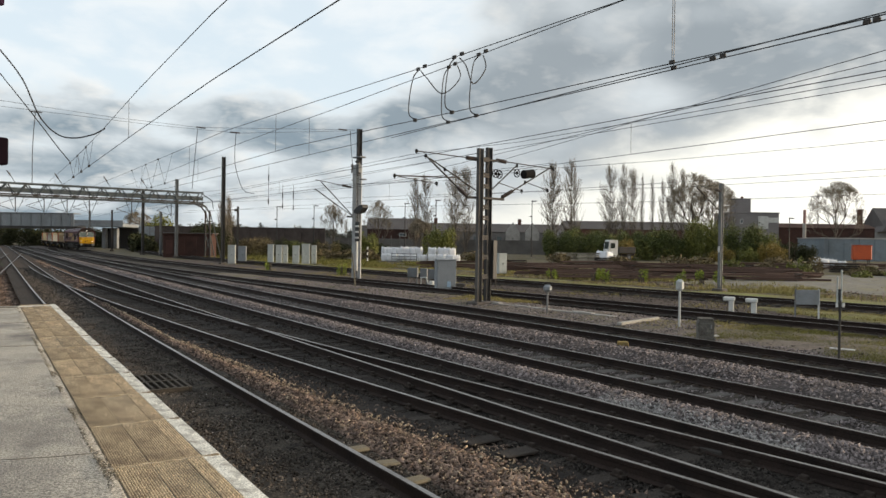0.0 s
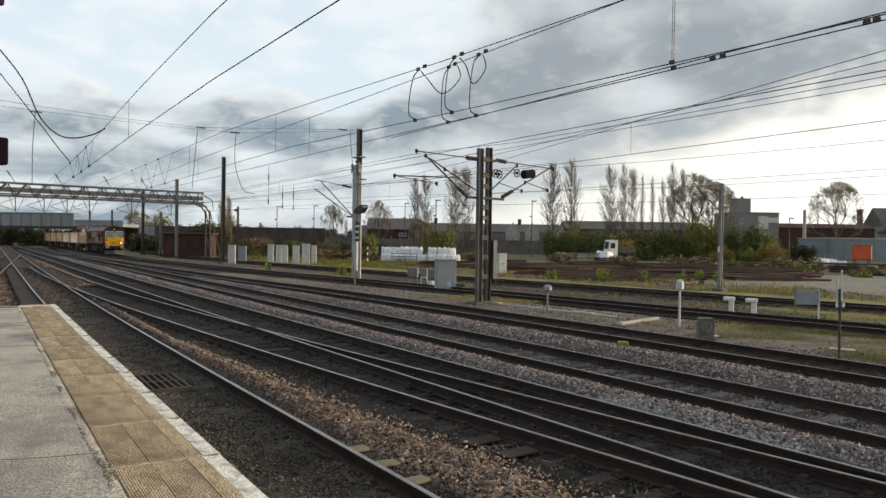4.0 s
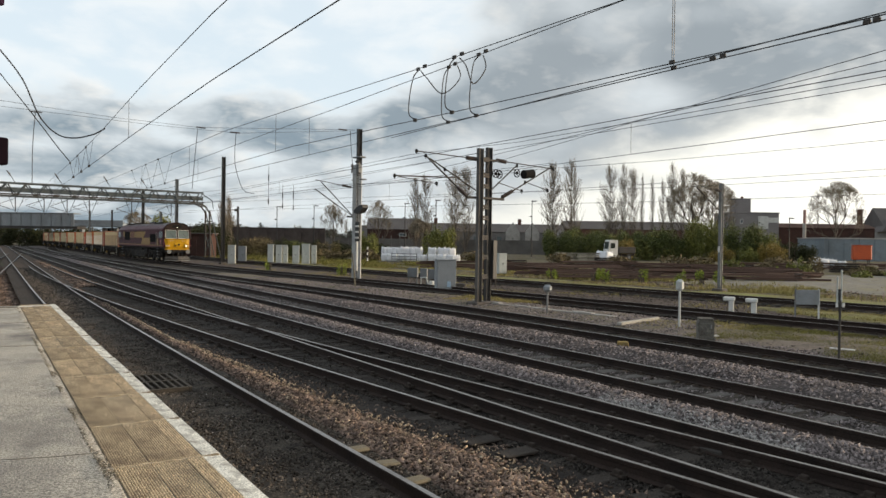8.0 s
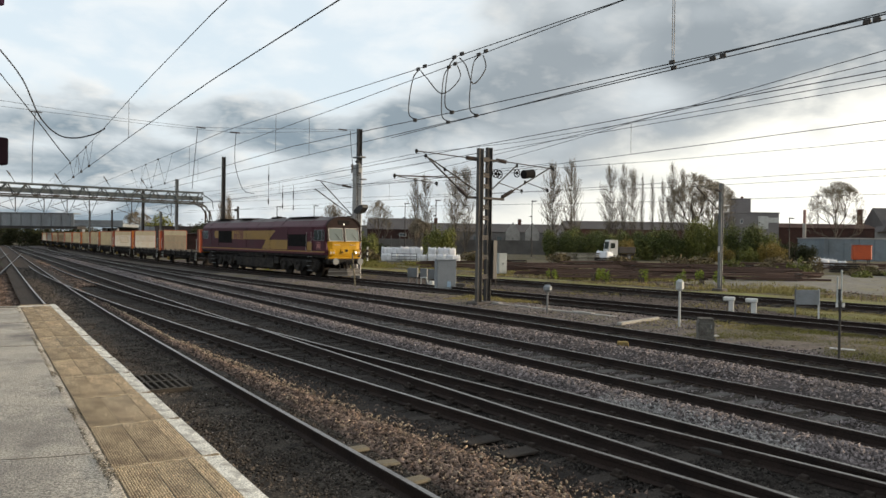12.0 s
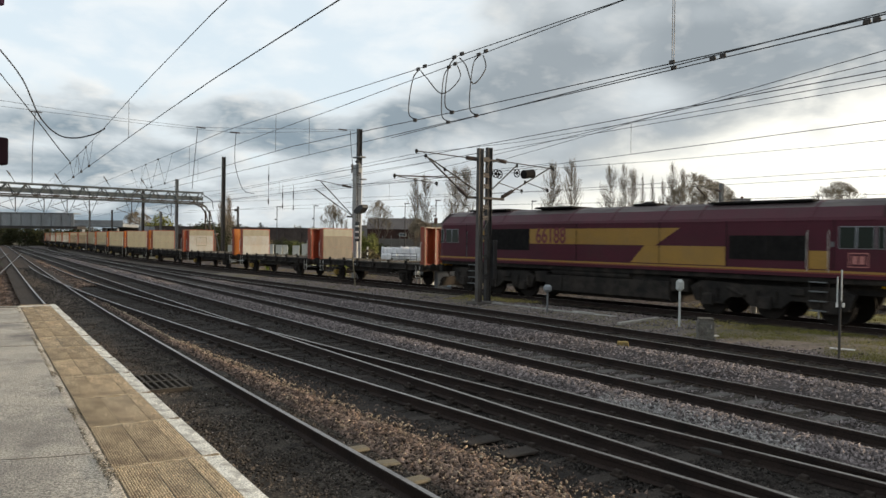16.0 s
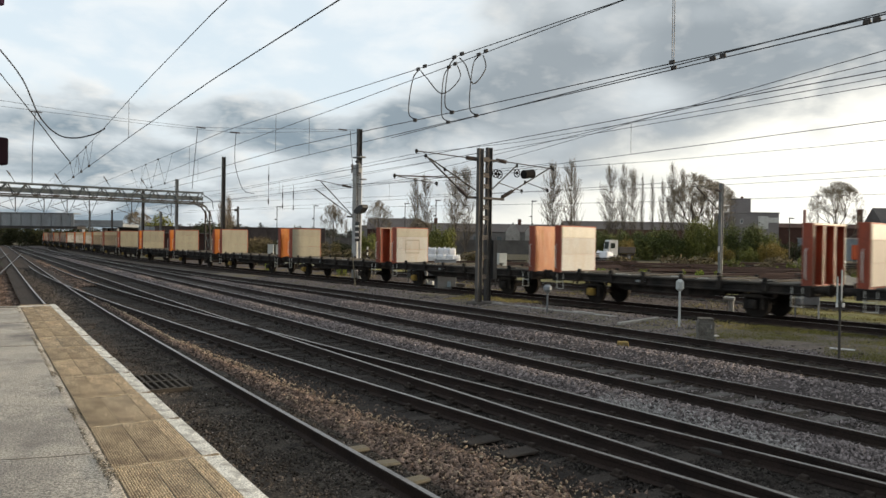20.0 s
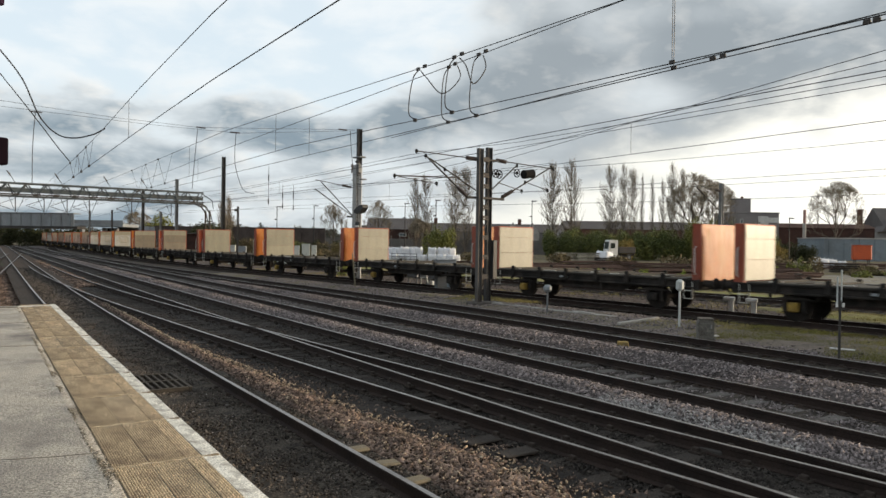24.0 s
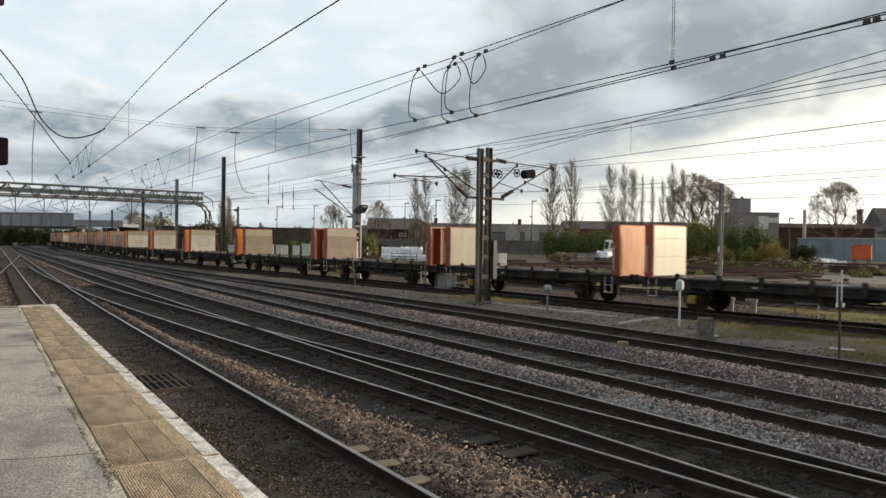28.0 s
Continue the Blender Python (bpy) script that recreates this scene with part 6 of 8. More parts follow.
for x in (-.72, 0, .72):
    part("cross_bar", Shape().box((x, 0, .01), (.07, .84, .08), .006), GRATE, gr)
for i in range(7):
    for x in (-.36, .36):
        part("slat", Shape().box((x, -.345 + i * .115, .015), (.64, .045, .07), .006), GRATE, gr)
# black sheet at bed level, painted in as the shade between the slats
part("gap_shade_sheet", Shape().box((0, 0, -.03), (1.4, .84, .02)), BLACK_PAINT, gr)
for u, off, l in ((-6.2, .1, 1.1), (-8.3, -.3, .9), (-5.0, -.5, .8)):
    solid("loose_board", Shape().box((0, 0, 0), (.26, l, .06), .015), TIMBER_SLEEPER, "short dark board between the rails", "board", uv_pose(u, line_1(u) + off, -.20, 8), "loose boards")
# small sections of the crossover: motor covers between the rails
for u, v in ((-5.0, 8.27), (-4.56, 6.85)):
    solid("track_cover", Shape().box((0, 0, 0), (.46, .13, .10), .02), STEEL_DARK, "low dark cover beside the crossover rail", "cover", uv_pose(u, v, -.14, -6), "track covers")
# signal and lamp at the end of the platform, cut by the view's edge
sp = thing("platform_signal", "dark signal head on a post at the platform end", "signal", pose(-8.32, 14.0, 0, 0, 0, -40))
part("head", Shape().box((0, 0, 3.94), (.26, .20, .51), .03), surface("signal_maroon", (0.012, 0.007, 0.011), (0.009, .006, .009), 3, .95, 0, 0, spec=0.03), sp)
part("post", Shape().tube([(-.75, -.3, PLAT_Z), (-.75, -.3, 7.0)], .07, 8), STEEL_DARK, sp)
part("bracket", Shape().box((-.40, -.16, 3.94), (.72, .05, .05), 0, 22), STEEL_DARK, sp)
part("lamp_head", Shape().box((-.28, -.10, 6.85), (.60, .14, .34), .03, 22), surface("lamp_case", (0.04, 0.022, 0.045), (.03, .018, .035), 3, .95, 0, 0, spec=0.03), sp)

# ---- yard: stacks, bags, vehicles ----
RUST = surface("rail_stack_rust", (0.19, 0.125, 0.10), (0.105, 0.072, 0.060), 1.5, .9, .1, .2, (.17, .10, .075), .5, .8, pieces=.3)
OLD_SLEEPER = surface("old_sleepers", (0.11, 0.086, 0.072), (0.07, 0.056, 0.05), 1.5, .9, 0, .3, (.17, .135, .11), .5, .8, pieces=.3)
rnd = random.Random(11)


def rail_stack(x, y, l, rows, cols, rz, label):
    t = thing("rail_stack", label, "rail stack", pose(x, y, -.34, 0, 0, rz), "stacks of old rails")
    me = Shape().prism(RAIL_PROFILE, -.5, .5).mesh("old_rail", RUST)
    for r in range(rows):
        for e in (-.3, .3):
            part("spacer", Shape().box((l * e + rnd.uniform(-.4, .4), 0, .1 + r * .26), (.2, cols * .24, .12)), OLD_SLEEPER, t)
        for c in range(cols):
            if rnd.random() < .22:
                continue
            m = pose(rnd.uniform(-1.6, 1.6), (c - cols / 2) * .26 + rnd.uniform(-.08, .08), .31 + r * .26 + rnd.uniform(-.03, .05), rnd.uniform(-25, 25), rnd.uniform(-.9, .9), rnd.uniform(-3, 3)) @ Matrix.Diagonal((l * rnd.uniform(.5, 1.0), 1, 1, 1))
            part("old_rail", me, None, t, m=m)
    return t


for x, y, l, r, c, rz in ((12.0, 56.0, 7, 2, 4, -9), (17.5, 57.5, 8, 3, 4, 6), (24.5, 57.0, 9, 3, 5, -3), (29.0, 62.5, 5, 2, 5, 12), (47.0, 88.0, 9, 3, 4, 3), (57.0, 90.0, 9, 3, 4, -4), (10.5, 63.0, 9, 3, 4, 4), (19.0, 64.0, 8, 4, 4, -7), (27.0, 65.5, 9, 3, 4, 3),
                           (31.0, 71.0, 8, 4, 4, 8), (67.0, 92.0, 8, 3, 4, -6), (7.5, 69, 8, 3, 4, 5), (1.5, 74, 9, 3, 4, -4), (15.0, 71, 9, 4, 4, 2), (50, 73, 9, 3, 4, 3)):
    rail_stack(x, y, l, r, c, rz, "low stack of rusty rails on timbers")


PALE_SLEEPER = surface("pale_sleepers", (0.42, 0.38, 0.30), (0.25, 0.22, 0.18), 1.5, .9, 0, .3, (.12, .10, .08), .6, .8, pieces=.4)


def sleeper_stack(x, y, rows, cols, rz, mt, label):
    t = thing("sleeper_stack", label, "sleeper stack", pose(x, y, -.34, 0, 0, rz), "stacks of sleepers")
    me = Shape().box((0, 0, 0), (2.6, .25, .14), .015).mesh("stacked_sleeper", mt)
    for r in range(rows):
        for c in range(cols):
            part("stacked_sleeper", me, None, t, m=pose(rnd.uniform(-.12, .12), (c - cols / 2) * .30, .1 + r * .20, 0, 0, rnd.uniform(-1.5, 1.5)))
    return t


sleeper_stack(18.5, 84, 6, 4, 5, TIMBER_SLEEPER, "grey stack of old timber sleepers")
sleeper_stack(15.1, 92, 8, 3, 3, PALE_SLEEPER, "pale stack of concrete sleepers")
sleeper_stack(17.9, 92, 8, 3, -4, PALE_SLEEPER, "pale stack of concrete sleepers")
sleeper_stack(8.0, 84, 4, 4, 4, TIMBER_SLEEPER, "grey stack of old timber sleepers")
sleeper_stack(31.0, 78, 4, 4, 4, TIMBER_SLEEPER, "grey stack of old timber sleepers")
sleeper_stack(43.0, 80, 5, 4, -4, TIMBER_SLEEPER, "grey stack of old timber sleepers")
sleeper_stack(51.0, 78, 4, 4, -4, TIMBER_SLEEPER, "grey stack of old timber sleepers")

BAG_WHITE = surface("bulk_bag_white", (0.80, 0.80, 0.82), (0.70, 0.70, 0.72), 2.2, .75, 0, .3, (.55, .54, .52), .4, 1.5)


def bag_mesh(seed):
    r2 = random.Random(seed)
    bm = bmesh.new()
    bmesh.ops.create_cube(bm, size=1.0)
    bmesh.ops.subdivide_edges(bm, edges=bm.edges[:], cuts=4, use_grid_fill=True)
    for v in bm.verts:
        x, y, z = v.co
        k = 1 + .16 * math.cos(z * 2.6) - .10 * (abs(x) > .45 and abs(y) > .45)
        n = noise.noise((x * 2.3 + seed, y * 2.3, z * 2.3)) * .07
        v.co = (x * k + n, y * k + n, z + .5 + (noise.noise((x * 4, y * 4, seed)) * .10 if z > .4 else 0))
    for sx in (-1, 1):
        for sy in (-1, 1):
            c = bmesh.ops.create_cone(bm, segments=5, radius1=.10, radius2=.03, depth=.22, cap_ends=True, matrix=Matrix.Translation((sx * .40, sy * .40, 1.06)) @ Euler((sy * -.4, sx * .4, 0)).to_matrix().to_4x4())
    me = bpy.data.meshes.new("bulk_bag")
    bm.to_mesh(me)
    bm.free()
    me.materials.append(BAG_WHITE)
    me.polygons.foreach_set("use_smooth", [True] * len(me.polygons))
    return me


BAGS = [bag_mesh(i) for i in range(4)]
for i in range(16):
    for row in range(2):
        gap = 5.6 < i * .64 < 6.2
        if gap or (row and i in (8, 9, 11, 15)):
            continue
        big = i < 8
        x, y = -7.6 + i * .62, 98.6 + rnd.uniform(-.3, .3) + (.6 if row else 0)
        ob = solid("bulk_bag", BAGS[rnd.randrange(4)], None, "full white woven bulk bag in a row", "bulk bag", group="white bulk bags")
        s = .92 + rnd.uniform(-.05, .08)
        ob.matrix_basis = pose(x, y, -.30 + row * .86, 0, 0, rnd.uniform(-25, 25)) @ Matrix.Diagonal((s, s, (1.0 if big else .95) * s, 1))
for x, y, s in ((24.2, 112.0, 1.75), (25.6, 111.5, 1.0), (50.6, 100, 1.3), (52.0, 100.4, 1.2), (53.4, 99.8, 0.9)):
    ob = solid("bulk_bag", BAGS[rnd.randrange(4)], None, "slumped white bulk bag on the yard ground", "bulk bag", group="slumped bags")
    ob.matrix_basis = pose(x, y, -.32, 0, 8, rnd.uniform(0, 90)) @ Matrix.Diagonal((s * 1.1, s, s * .85, 1))
fence = thing("pallet_fence", "grey rail barrier in front of the white bags", "barrier", pose(-5.0, 96.5, -.33))
for i in range(5):
    part("post", Shape().box((-1.6 + i * .8, 0, .6), (.07, .07, 1.2)), STEEL_GREY, fence)
for z in (.35, .7, 1.05):
    part("rail", Shape().box((0, -.05, z), (3.4, .04, .09)), STEEL_GREY, fence)
for x in (-9.9, -8.9):
    t = thing("striped_post", "thin red and white banded marker post", "post", pose(x, 88, -.33), "striped posts")
    for k in range(6):
        part("band", Shape().tube([(0, 0, k * .33), (0, 0, k * .33 + .32)], .09, 8), WHITE_PAINT if k % 2 else STEEL_DARK, t)


def small_truck():
    t = thing("tipper_truck", "white lorry cab with a low dark body among the stacks", "truck", pose(27.0, 120, -.33, 0, 0, 196) @ Matrix.Diagonal((.82, .82, 1.16, 1)))
    prof = [(-.95, .75), (1.0, .75), (1.05, 1.6), (.80, 2.75), (.65, 2.9), (-.95, 2.9)]
    part("cab", Shape().prism(prof, -1.05, 1.05, "y"), WHITE_PAINT, t)
    part("windscreen", Shape().add([(1.07, -.9, 1.65), (1.07, .9, 1.65), (.84, .85, 2.65), (.84, -.85, 2.65)], [(0, 1, 2, 3)]).add([(1.03, -.9, 1.65), (1.03, .9, 1.65), (.80, .85, 2.65), (.80, -.85, 2.65)], [(0, 3, 2, 1)]), SIDE_GLASS, t)
    for y in (-1.06, 1.06):
        part("side_window", Shape().box((.15, y, 2.1), (1.0, .02, .75)), SIDE_GLASS, t)
    part("chassis", Shape().box((-2.3, 0, .85), (5.2, .9, .3)), UNDER_DARK, t)
    part("body", Shape().box((-3.0, 0, 1.5), (3.6, 2.2, .9), .04), STEEL_DARK, t)
    for x in (.2, -3.4):
        for y in (-.95, .95):
            w = part("wheel", Shape().wheel((x, y, .48), .48, .3, 18), BLACK_PAINT, t)
            part("rim", Shape().wheel((x, y * 1.08, .48), .22, .2, 14), STEEL_GREY, w)
    part("mirror", Shape().box((.95, -1.25, 2.2), (.08, .2, .4), .02), BLACK_PAINT, t)
    return t


small_truck()
ORANGE_BOX = surface("container_orange", (0.62, 0.10, 0.02), (0.52, .085, .02), .8, .5, 0, .05, (.3, .07, .03), .4, .7)
ob = thing("orange_skip", "small orange container raised on a frame", "container", pose(66.2, 118.0, -.3, 0, 0, -20) @ Matrix.Diagonal((.88, .88, .96, 1)))
part("tank", Shape().box((0, 0, 1.95), (3.0, 2.0, 2.35), .12), ORANGE_BOX, ob)
part("lid_rim", Shape().box((0, 0, 3.16), (3.1, 2.1, .10), .04), ORANGE_BOX, ob)
for sx in (-1, 1):
    for sy in (-1, 1):
        part("leg", Shape().box((sx * 1.1, sy * .8, .4), (.14, .14, .85)), STEEL_DARK, ob)

# ---- buildings beyond the yard ----
# WALL_GREY, ROOF_SLATE and FENCE_GREY include a lightening for distance haze
WALL_GREY = surface("wall_render", (0.25, 0.235, 0.225), (0.20, .19, .185), .3, .9, 0, .1, (.10, .095, .09), .5, .12)
WALL_BRICK = surface("wall_brick_red", (0.17, 0.085, 0.062), (0.12, .064, .05), .5, .9, 0, .2, (.08, .05, .045), .5, .15)
HUT_BRICK = surface("hut_brick", (0.085, 0.046, 0.038), (0.06, .036, .031), .8, .9, 0, .2, (.04, .028, .026), .5, .4)
WALL_PALE = surface("wall_pale", (0.46, 0.44, 0.41), (0.37, .35, .325), .4, .9, 0, .1, (.2, .19, .17), .5, .2)
WALL_PINKISH = surface("wall_office", (0.28, 0.26, 0.255), (0.23, .21, .205), .3, .9, 0, .1, (.14, .13, .125), .5, .12)
ROOF_SLATE = surface("roof_slate", (0.12, 0.108, 0.105), (0.16, .145, .138), .6, .85, 0, .1, (.06, .05, .048), .5, .3)
SHED_BLUE = surface("shed_blue_grey", (0.23, 0.27, 0.30), (0.18, .215, .24), .3, .75, .1, .1, (.09, .09, .09), .5, .2)
FENCE_GREY = surface("palisade_grey", (0.20, 0.185, 0.172), (0.155, .145, .135), .5, .85, .1, .1, (.07, .06, .055), .5, .15)
GLASS_DARK = glass_like("window_glass", (0.10, 0.12, 0.13), .1)


def building(name, label, x, y, w, d, h, rz=0.0, wall=None, roof="flat", ridge=2.0, roof_mt=None, windows=(), cat="building"):
    t = thing(name, label, cat, pose(x, y, -.35, 0, 0, rz))
    part("wall", Shape().box((0, 0, h / 2), (w, d, h)), wall, t)
    if roof == "flat":
        part("roof", Shape().box((0, 0, h + .12), (w + .3, d + .3, .25), .03), roof_mt or wall, t)
    else:
        part("roof", Shape().prism([(-d / 2 - .4, h), (d / 2 + .4, h), (0, h + ridge)], -w / 2 - .3, w / 2 + .3), roof_mt or ROOF_SLATE, t)
    for wx, wz, ww, wh, mt in windows:
        win = part("window", Shape().box((wx, -d / 2 - .03, wz), (ww + .2, .10, wh + .2)), WHITE_PAINT if mt is None else mt, t)
        part("pane", Shape().box((wx, -d / 2 - .085, wz), (ww, .03, wh)), GLASS_DARK if mt is None else mt, win)
    return t


building("warehouse", "long low dark warehouse along the far side of the yard", 6, 206, 60, 10, 6.6, -4, WALL_GREY, roof_mt=ROOF_SLATE)
building("warehouse", "dark brick shed with a pitched slate roof behind the hedge", -12.5, 190, 12.5, 12, 5.6, 0, HUT_BRICK, "pitch", 2.9, windows=[(2.5, 4.3, 1.6, .6, None)])
bh = building("house_row", "terraced houses with slate roofs behind the yard", 12, 196, 38, 9, 5.4, 0, WALL_GREY, "pitch", 2.2)
for k in range(3):
    part("gable", Shape().prism([(0, 5.4), (3.6, 5.4), (1.8, 7.9)], -4.9, -4.5, "y").prism([(0, 2.0), (3.6, 2.0), (3.6, 5.4), (0, 5.4)], -4.9, -4.55, "y"), WALL_PALE, bh, m=pose(4 + k * 5.0, 0, 0))
    part("chimney", Shape().box((-14 + k * 11, 0, 8.1), (.9, .7, 1.6)), WALL_BRICK, bh)
    for s in range(2):
        part("window", Shape().box((-12 + k * 6 + s * 2.4, -4.55, 3.6), (1.1, .1, 1.2)), GLASS_DARK, bh)
building("house_row", "terraced houses with slate roofs behind the hedge", 50, 200, 36, 9, 6.6, 0, WALL_BRICK, "pitch", 2.2)
tb = building("office_block", "grey rendered office block with a rooftop tower", 74.5, 184, 11.9, 10, 10.6, 0, WALL_PINKISH, windows=[(2.2, 8.4, 2.2, 2.8, WHITE_PAINT), (5.0 - .6, 9.0, 2.6, 1.0, WHITE_PAINT), (-3.0, 8.6, .5, .9, None), (-5.0, 8.6, .5, .9, None), (-1.0, 4.6, 1.2, 1.4, None), (2.4, 4.6, 1.2, 1.4, None)])
part("roof_tower", Shape().box((-1.1, 1, 12.6), (3.8, 4, 3.6), .05), WALL_PINKISH, tb)
part("mast", Shape().tube([(-2.9, 0, 10.6), (-2.9, 0, 15.2)], .08, 6), WALL_BRICK, tb)
part("vent", Shape().box((-.6, 1, 14.6), (.5, .5, .6)), WALL_BRICK, tb)
building("brick_wall_range", "long dull red brick range beyond the sidings", 96, 196, 30, 8, 7.6, 0, HUT_BRICK, "pitch", 1.2, HUT_BRICK)
bs = building("storage_shed", "long low blue-grey shed with a pale roof edge", 98.2, 156, 44, 10, 4.4, 3, SHED_BLUE, roof_mt=WALL_PALE)
for i in range(14):
    part("cladding_rib", Shape().box((-21 + i * 3.2, -5.04, 2.2), (.12, .08, 4.3)), SHED_BLUE, bs)
bd = building("detached_house", "pale house with a dark hipped roof and red chimney", 127.5, 204, 20, 12, 7.4, 0, WALL_PALE, "pitch", 6.2, windows=[(-6, 5, 1.6, 1.8, None), (-1, 5, 1.6, 1.8, None)])
part("chimney", Shape().box((-12.6, 2, 10.0), (1.1, 1.0, 6.0), .05).box((-12.6, 2, 13.1), (1.4, 1.3, .3)), WALL_BRICK, bd, "tall red chimney")
part("dormer", Shape().prism([(-11.5, 7.0), (-6.5, 7.0), (-9, 10.2)], -6.6, -2.0, "y"), ROOF_SLATE, bd)
cs = thing("vent_stack", "tall pale pipe with a reddish top", "chimney", pose(89.5, 185, -.3))
part("pipe", Shape().tube([(0, 0, 0), (0, 0, 8.5)], .40, 12), WALL_PALE, cs)
part("tip", Shape().tube([(0, 0, 8.5), (0, 0, 11.8)], .34, 12), surface("stack_pink", (.42, .25, .21), (.34, .2, .17), 1, .8, 0, 0), cs)
hut = building("brick_hut", "low brown brick relay hut with a flat roof", -35.9, 106.0, 6.4, 4.5, 3.1, 8, HUT_BRICK, roof_mt=HUT_BRICK)
part("roof_slab", Shape().box((0, 0, 3.40), (7.1, 5.2, .12), .02), ROOF_SLATE, hut)
for i in range(4):
    part("shutter", Shape().box((-2.4 + i * 1.6, -2.27, 1.5), (.9, .06, 1.9), .01), surface("shutter_brown", (.11, .055, .045), (.085, .045, .04), 2, .8, 0, .1) if i == 0 else HUT_BRICK, hut)
# bridges at the far end of the station
WALL_SOOT = surface("wall_sooty_brick", (0.105, 0.082, 0.074), (0.075, 0.060, 0.055), .9, .9, 0, .2, (0.14, 0.115, 0.10), .5, .3)
BRIDGE_PALE = surface("bridge_panels", (0.30, 0.315, 0.325), (0.20, .21, .22), .5, .7, 0, .1, (.2, .19, .18), .6, .35, stretch=(1, 1, .4))
fb = thing("footbridge", "enclosed grey footbridge with panelled sides", "bridge", pose(-99, 150, 0, 0, 0, 0))
part("deck", Shape().box((0, 0, 4.1), (52.6, 3.6, .5)), STEEL_DARK, fb)
part("side_wall", Shape().box((0, -1.5, 5.5), (51, .12, 2.6)), BRIDGE_PALE, fb)
part("roof", Shape().box((0, 0, 6.95), (51, 3.4, .18), .05), BRIDGE_PALE, fb)
for i in range(26):
    part("wall_rib", Shape().box((-25 + i * 2, -1.6, 5.5), (.14, .12, 2.6)), STEEL_GREY, fb)
for x, y in ((-12, 0), (3, 0), (25.9, 1.2)):
    part("pier", Shape().box((x, y, 1.8), (.5, 1.2, 4.6), .05), CABINET_GREY, fb)
rb = thing("road_bridge", "pale flat concrete bridge over the lines", "bridge", pose(-78.6, 172, 0, 0, 0, 3))
part("deck", Shape().box((0, 0, 5.0), (13, 10, .7), .05), CABINET_GREY, rb)
part("parapet", Shape().box((0, -4.9, 5.70), (13, .25, .8)), BRIDGE_PALE, rb)
for x in (.6, 3.2):
    part("pier", Shape().box((x, 0, 2.1), (.9, 1.2, 4.8), .1), CABINET_GREY, rb)
part("abutment", Shape().box((3.6, 4.2, 2.1), (9, 1.2, 4.8)), BLACK_PAINT, rb)
rw = thing("retaining_wall", "long weathered grey-brown wall with a stone coping behind the relay hut", "wall", pose(-43.0, 158, -.3, 0, 0, 0))
part("wall_face", Shape().box((0, 0, 2.5), (36, .6, 5.0)), WALL_SOOT, rw)
part("coping", Shape().box((0, -.05, 5.08), (36.2, .8, .16), .03), WALL_SOOT, rw)
for i in range(10):
    part("buttress", Shape().prism([(-.62, 0), (.0, 0), (.0, 4.6), (-.25, 4.6)], -.35, .35, "y"), WALL_SOOT, rw, m=pose(-16.2 + i * 3.6, -.3, 0, 0, 0, 90))
pf = thing("panel_fence", "pale panel fence beside the bridge", "fence", pose(-62.6, 165, -.3, 0, 0, 4))
for i in range(4):
    part("fence_panel", Shape().box((-3.4 + i * 2.4, 0, 4.1), (2.3, .12, 2.0)), CABINET_GREY, pf)
    part("fence_post", Shape().box((-4.6 + i * 2.4, 0, 2.4), (.16, .16, 5)), STEEL_GREY, pf)
pal = thing("palisade_fence", "grey palisade fence along the far side of the yard", "fence", pose(-5, 172, -.3, 0, 0, -3))
part("lower_wall", Shape().box((0, 0, 1.6), (104, .2, 3.2)), FENCE_GREY, pal)
for i in range(52):
    part("fence_post", Shape().box((-51 + i * 2.0, -.15, 1.9), (.2, .12, 3.8)), FENCE_GREY, pal)
for x, y, h in ((-33.0, 148, 9.2), (-26.0, 150, 9.6), (-7.2, 140, 9.8), (-1.4, 140, 10.5), (16.6, 140, 10.6), (64.0, 138, 8.0)):
    t = thing("yard_lamp", "thin dark yard lamp post with small lamps", "lamp post", pose(x, y, -.3), "yard lamps")
    part("pole", Shape().tube([(0, 0, 0), (0, 0, h)], .11, 6, .07), STEEL_DARK, t)
    part("head", Shape().box((.35, 0, h - .1), (1.0, .25, .18), .04), STEEL_DARK, t)
    part("bracket", Shape().box((-.2, 0, h * .72), (.5, .2, .2), .04), STEEL_DARK, t)
BLEACHED = surface("sleeper_end_bleached", (0.25, 0.21, 0.15), (0.17, 0.145, 0.10), 3, .85, 0, .3, (.14, .12, .09), .5, 2, stretch=(4, 1, 4))
for u, v, rz in ((-7.54, 4.84, 2), (-6.86, 4.80, -5), (-6.19, 4.71, 6)):
    solid("sleeper_end", Shape().box((0, 0, 0), (.19, .27, .05), .02), BLEACHED, "bleached sleeper end beside the rail", "sleeper end", uv_pose(u, v, -.135, rz - 7), "bleached sleeper ends")
for u, v in ((-6.95, 6.30), (-6.30, 6.29)):
    solid("flat_board", Shape().box((0, 0, 0), (.26, .50, .03), .010), TIMBER_SLEEPER, "flat dark board at the edge of the crossover", "board", uv_pose(u, v, -.13, -4), "flat boards")

# ---- trees, hedges, grass ----
BARK = surface("bark_bare", (0.15, 0.122, 0.096), (0.10, 0.082, 0.066), 1.5, .9, 0, .2)
TWIG = surface("twigs_bare", (0.31, 0.26, 0.195), (0.22, 0.185, 0.14), 1.0, .9, 0, 0, islands=.2)
# dark green; the yellow blotches paint in sunlight caught by the hedge tops
LEAF_DARK = surface("leaves_sun_flecked", (0.125, 0.145, 0.030), (0.052, 0.068, 0.020), .5, .75, 0, 0, (0.26, 0.22, 0.03), .45, .45, islands=.6)
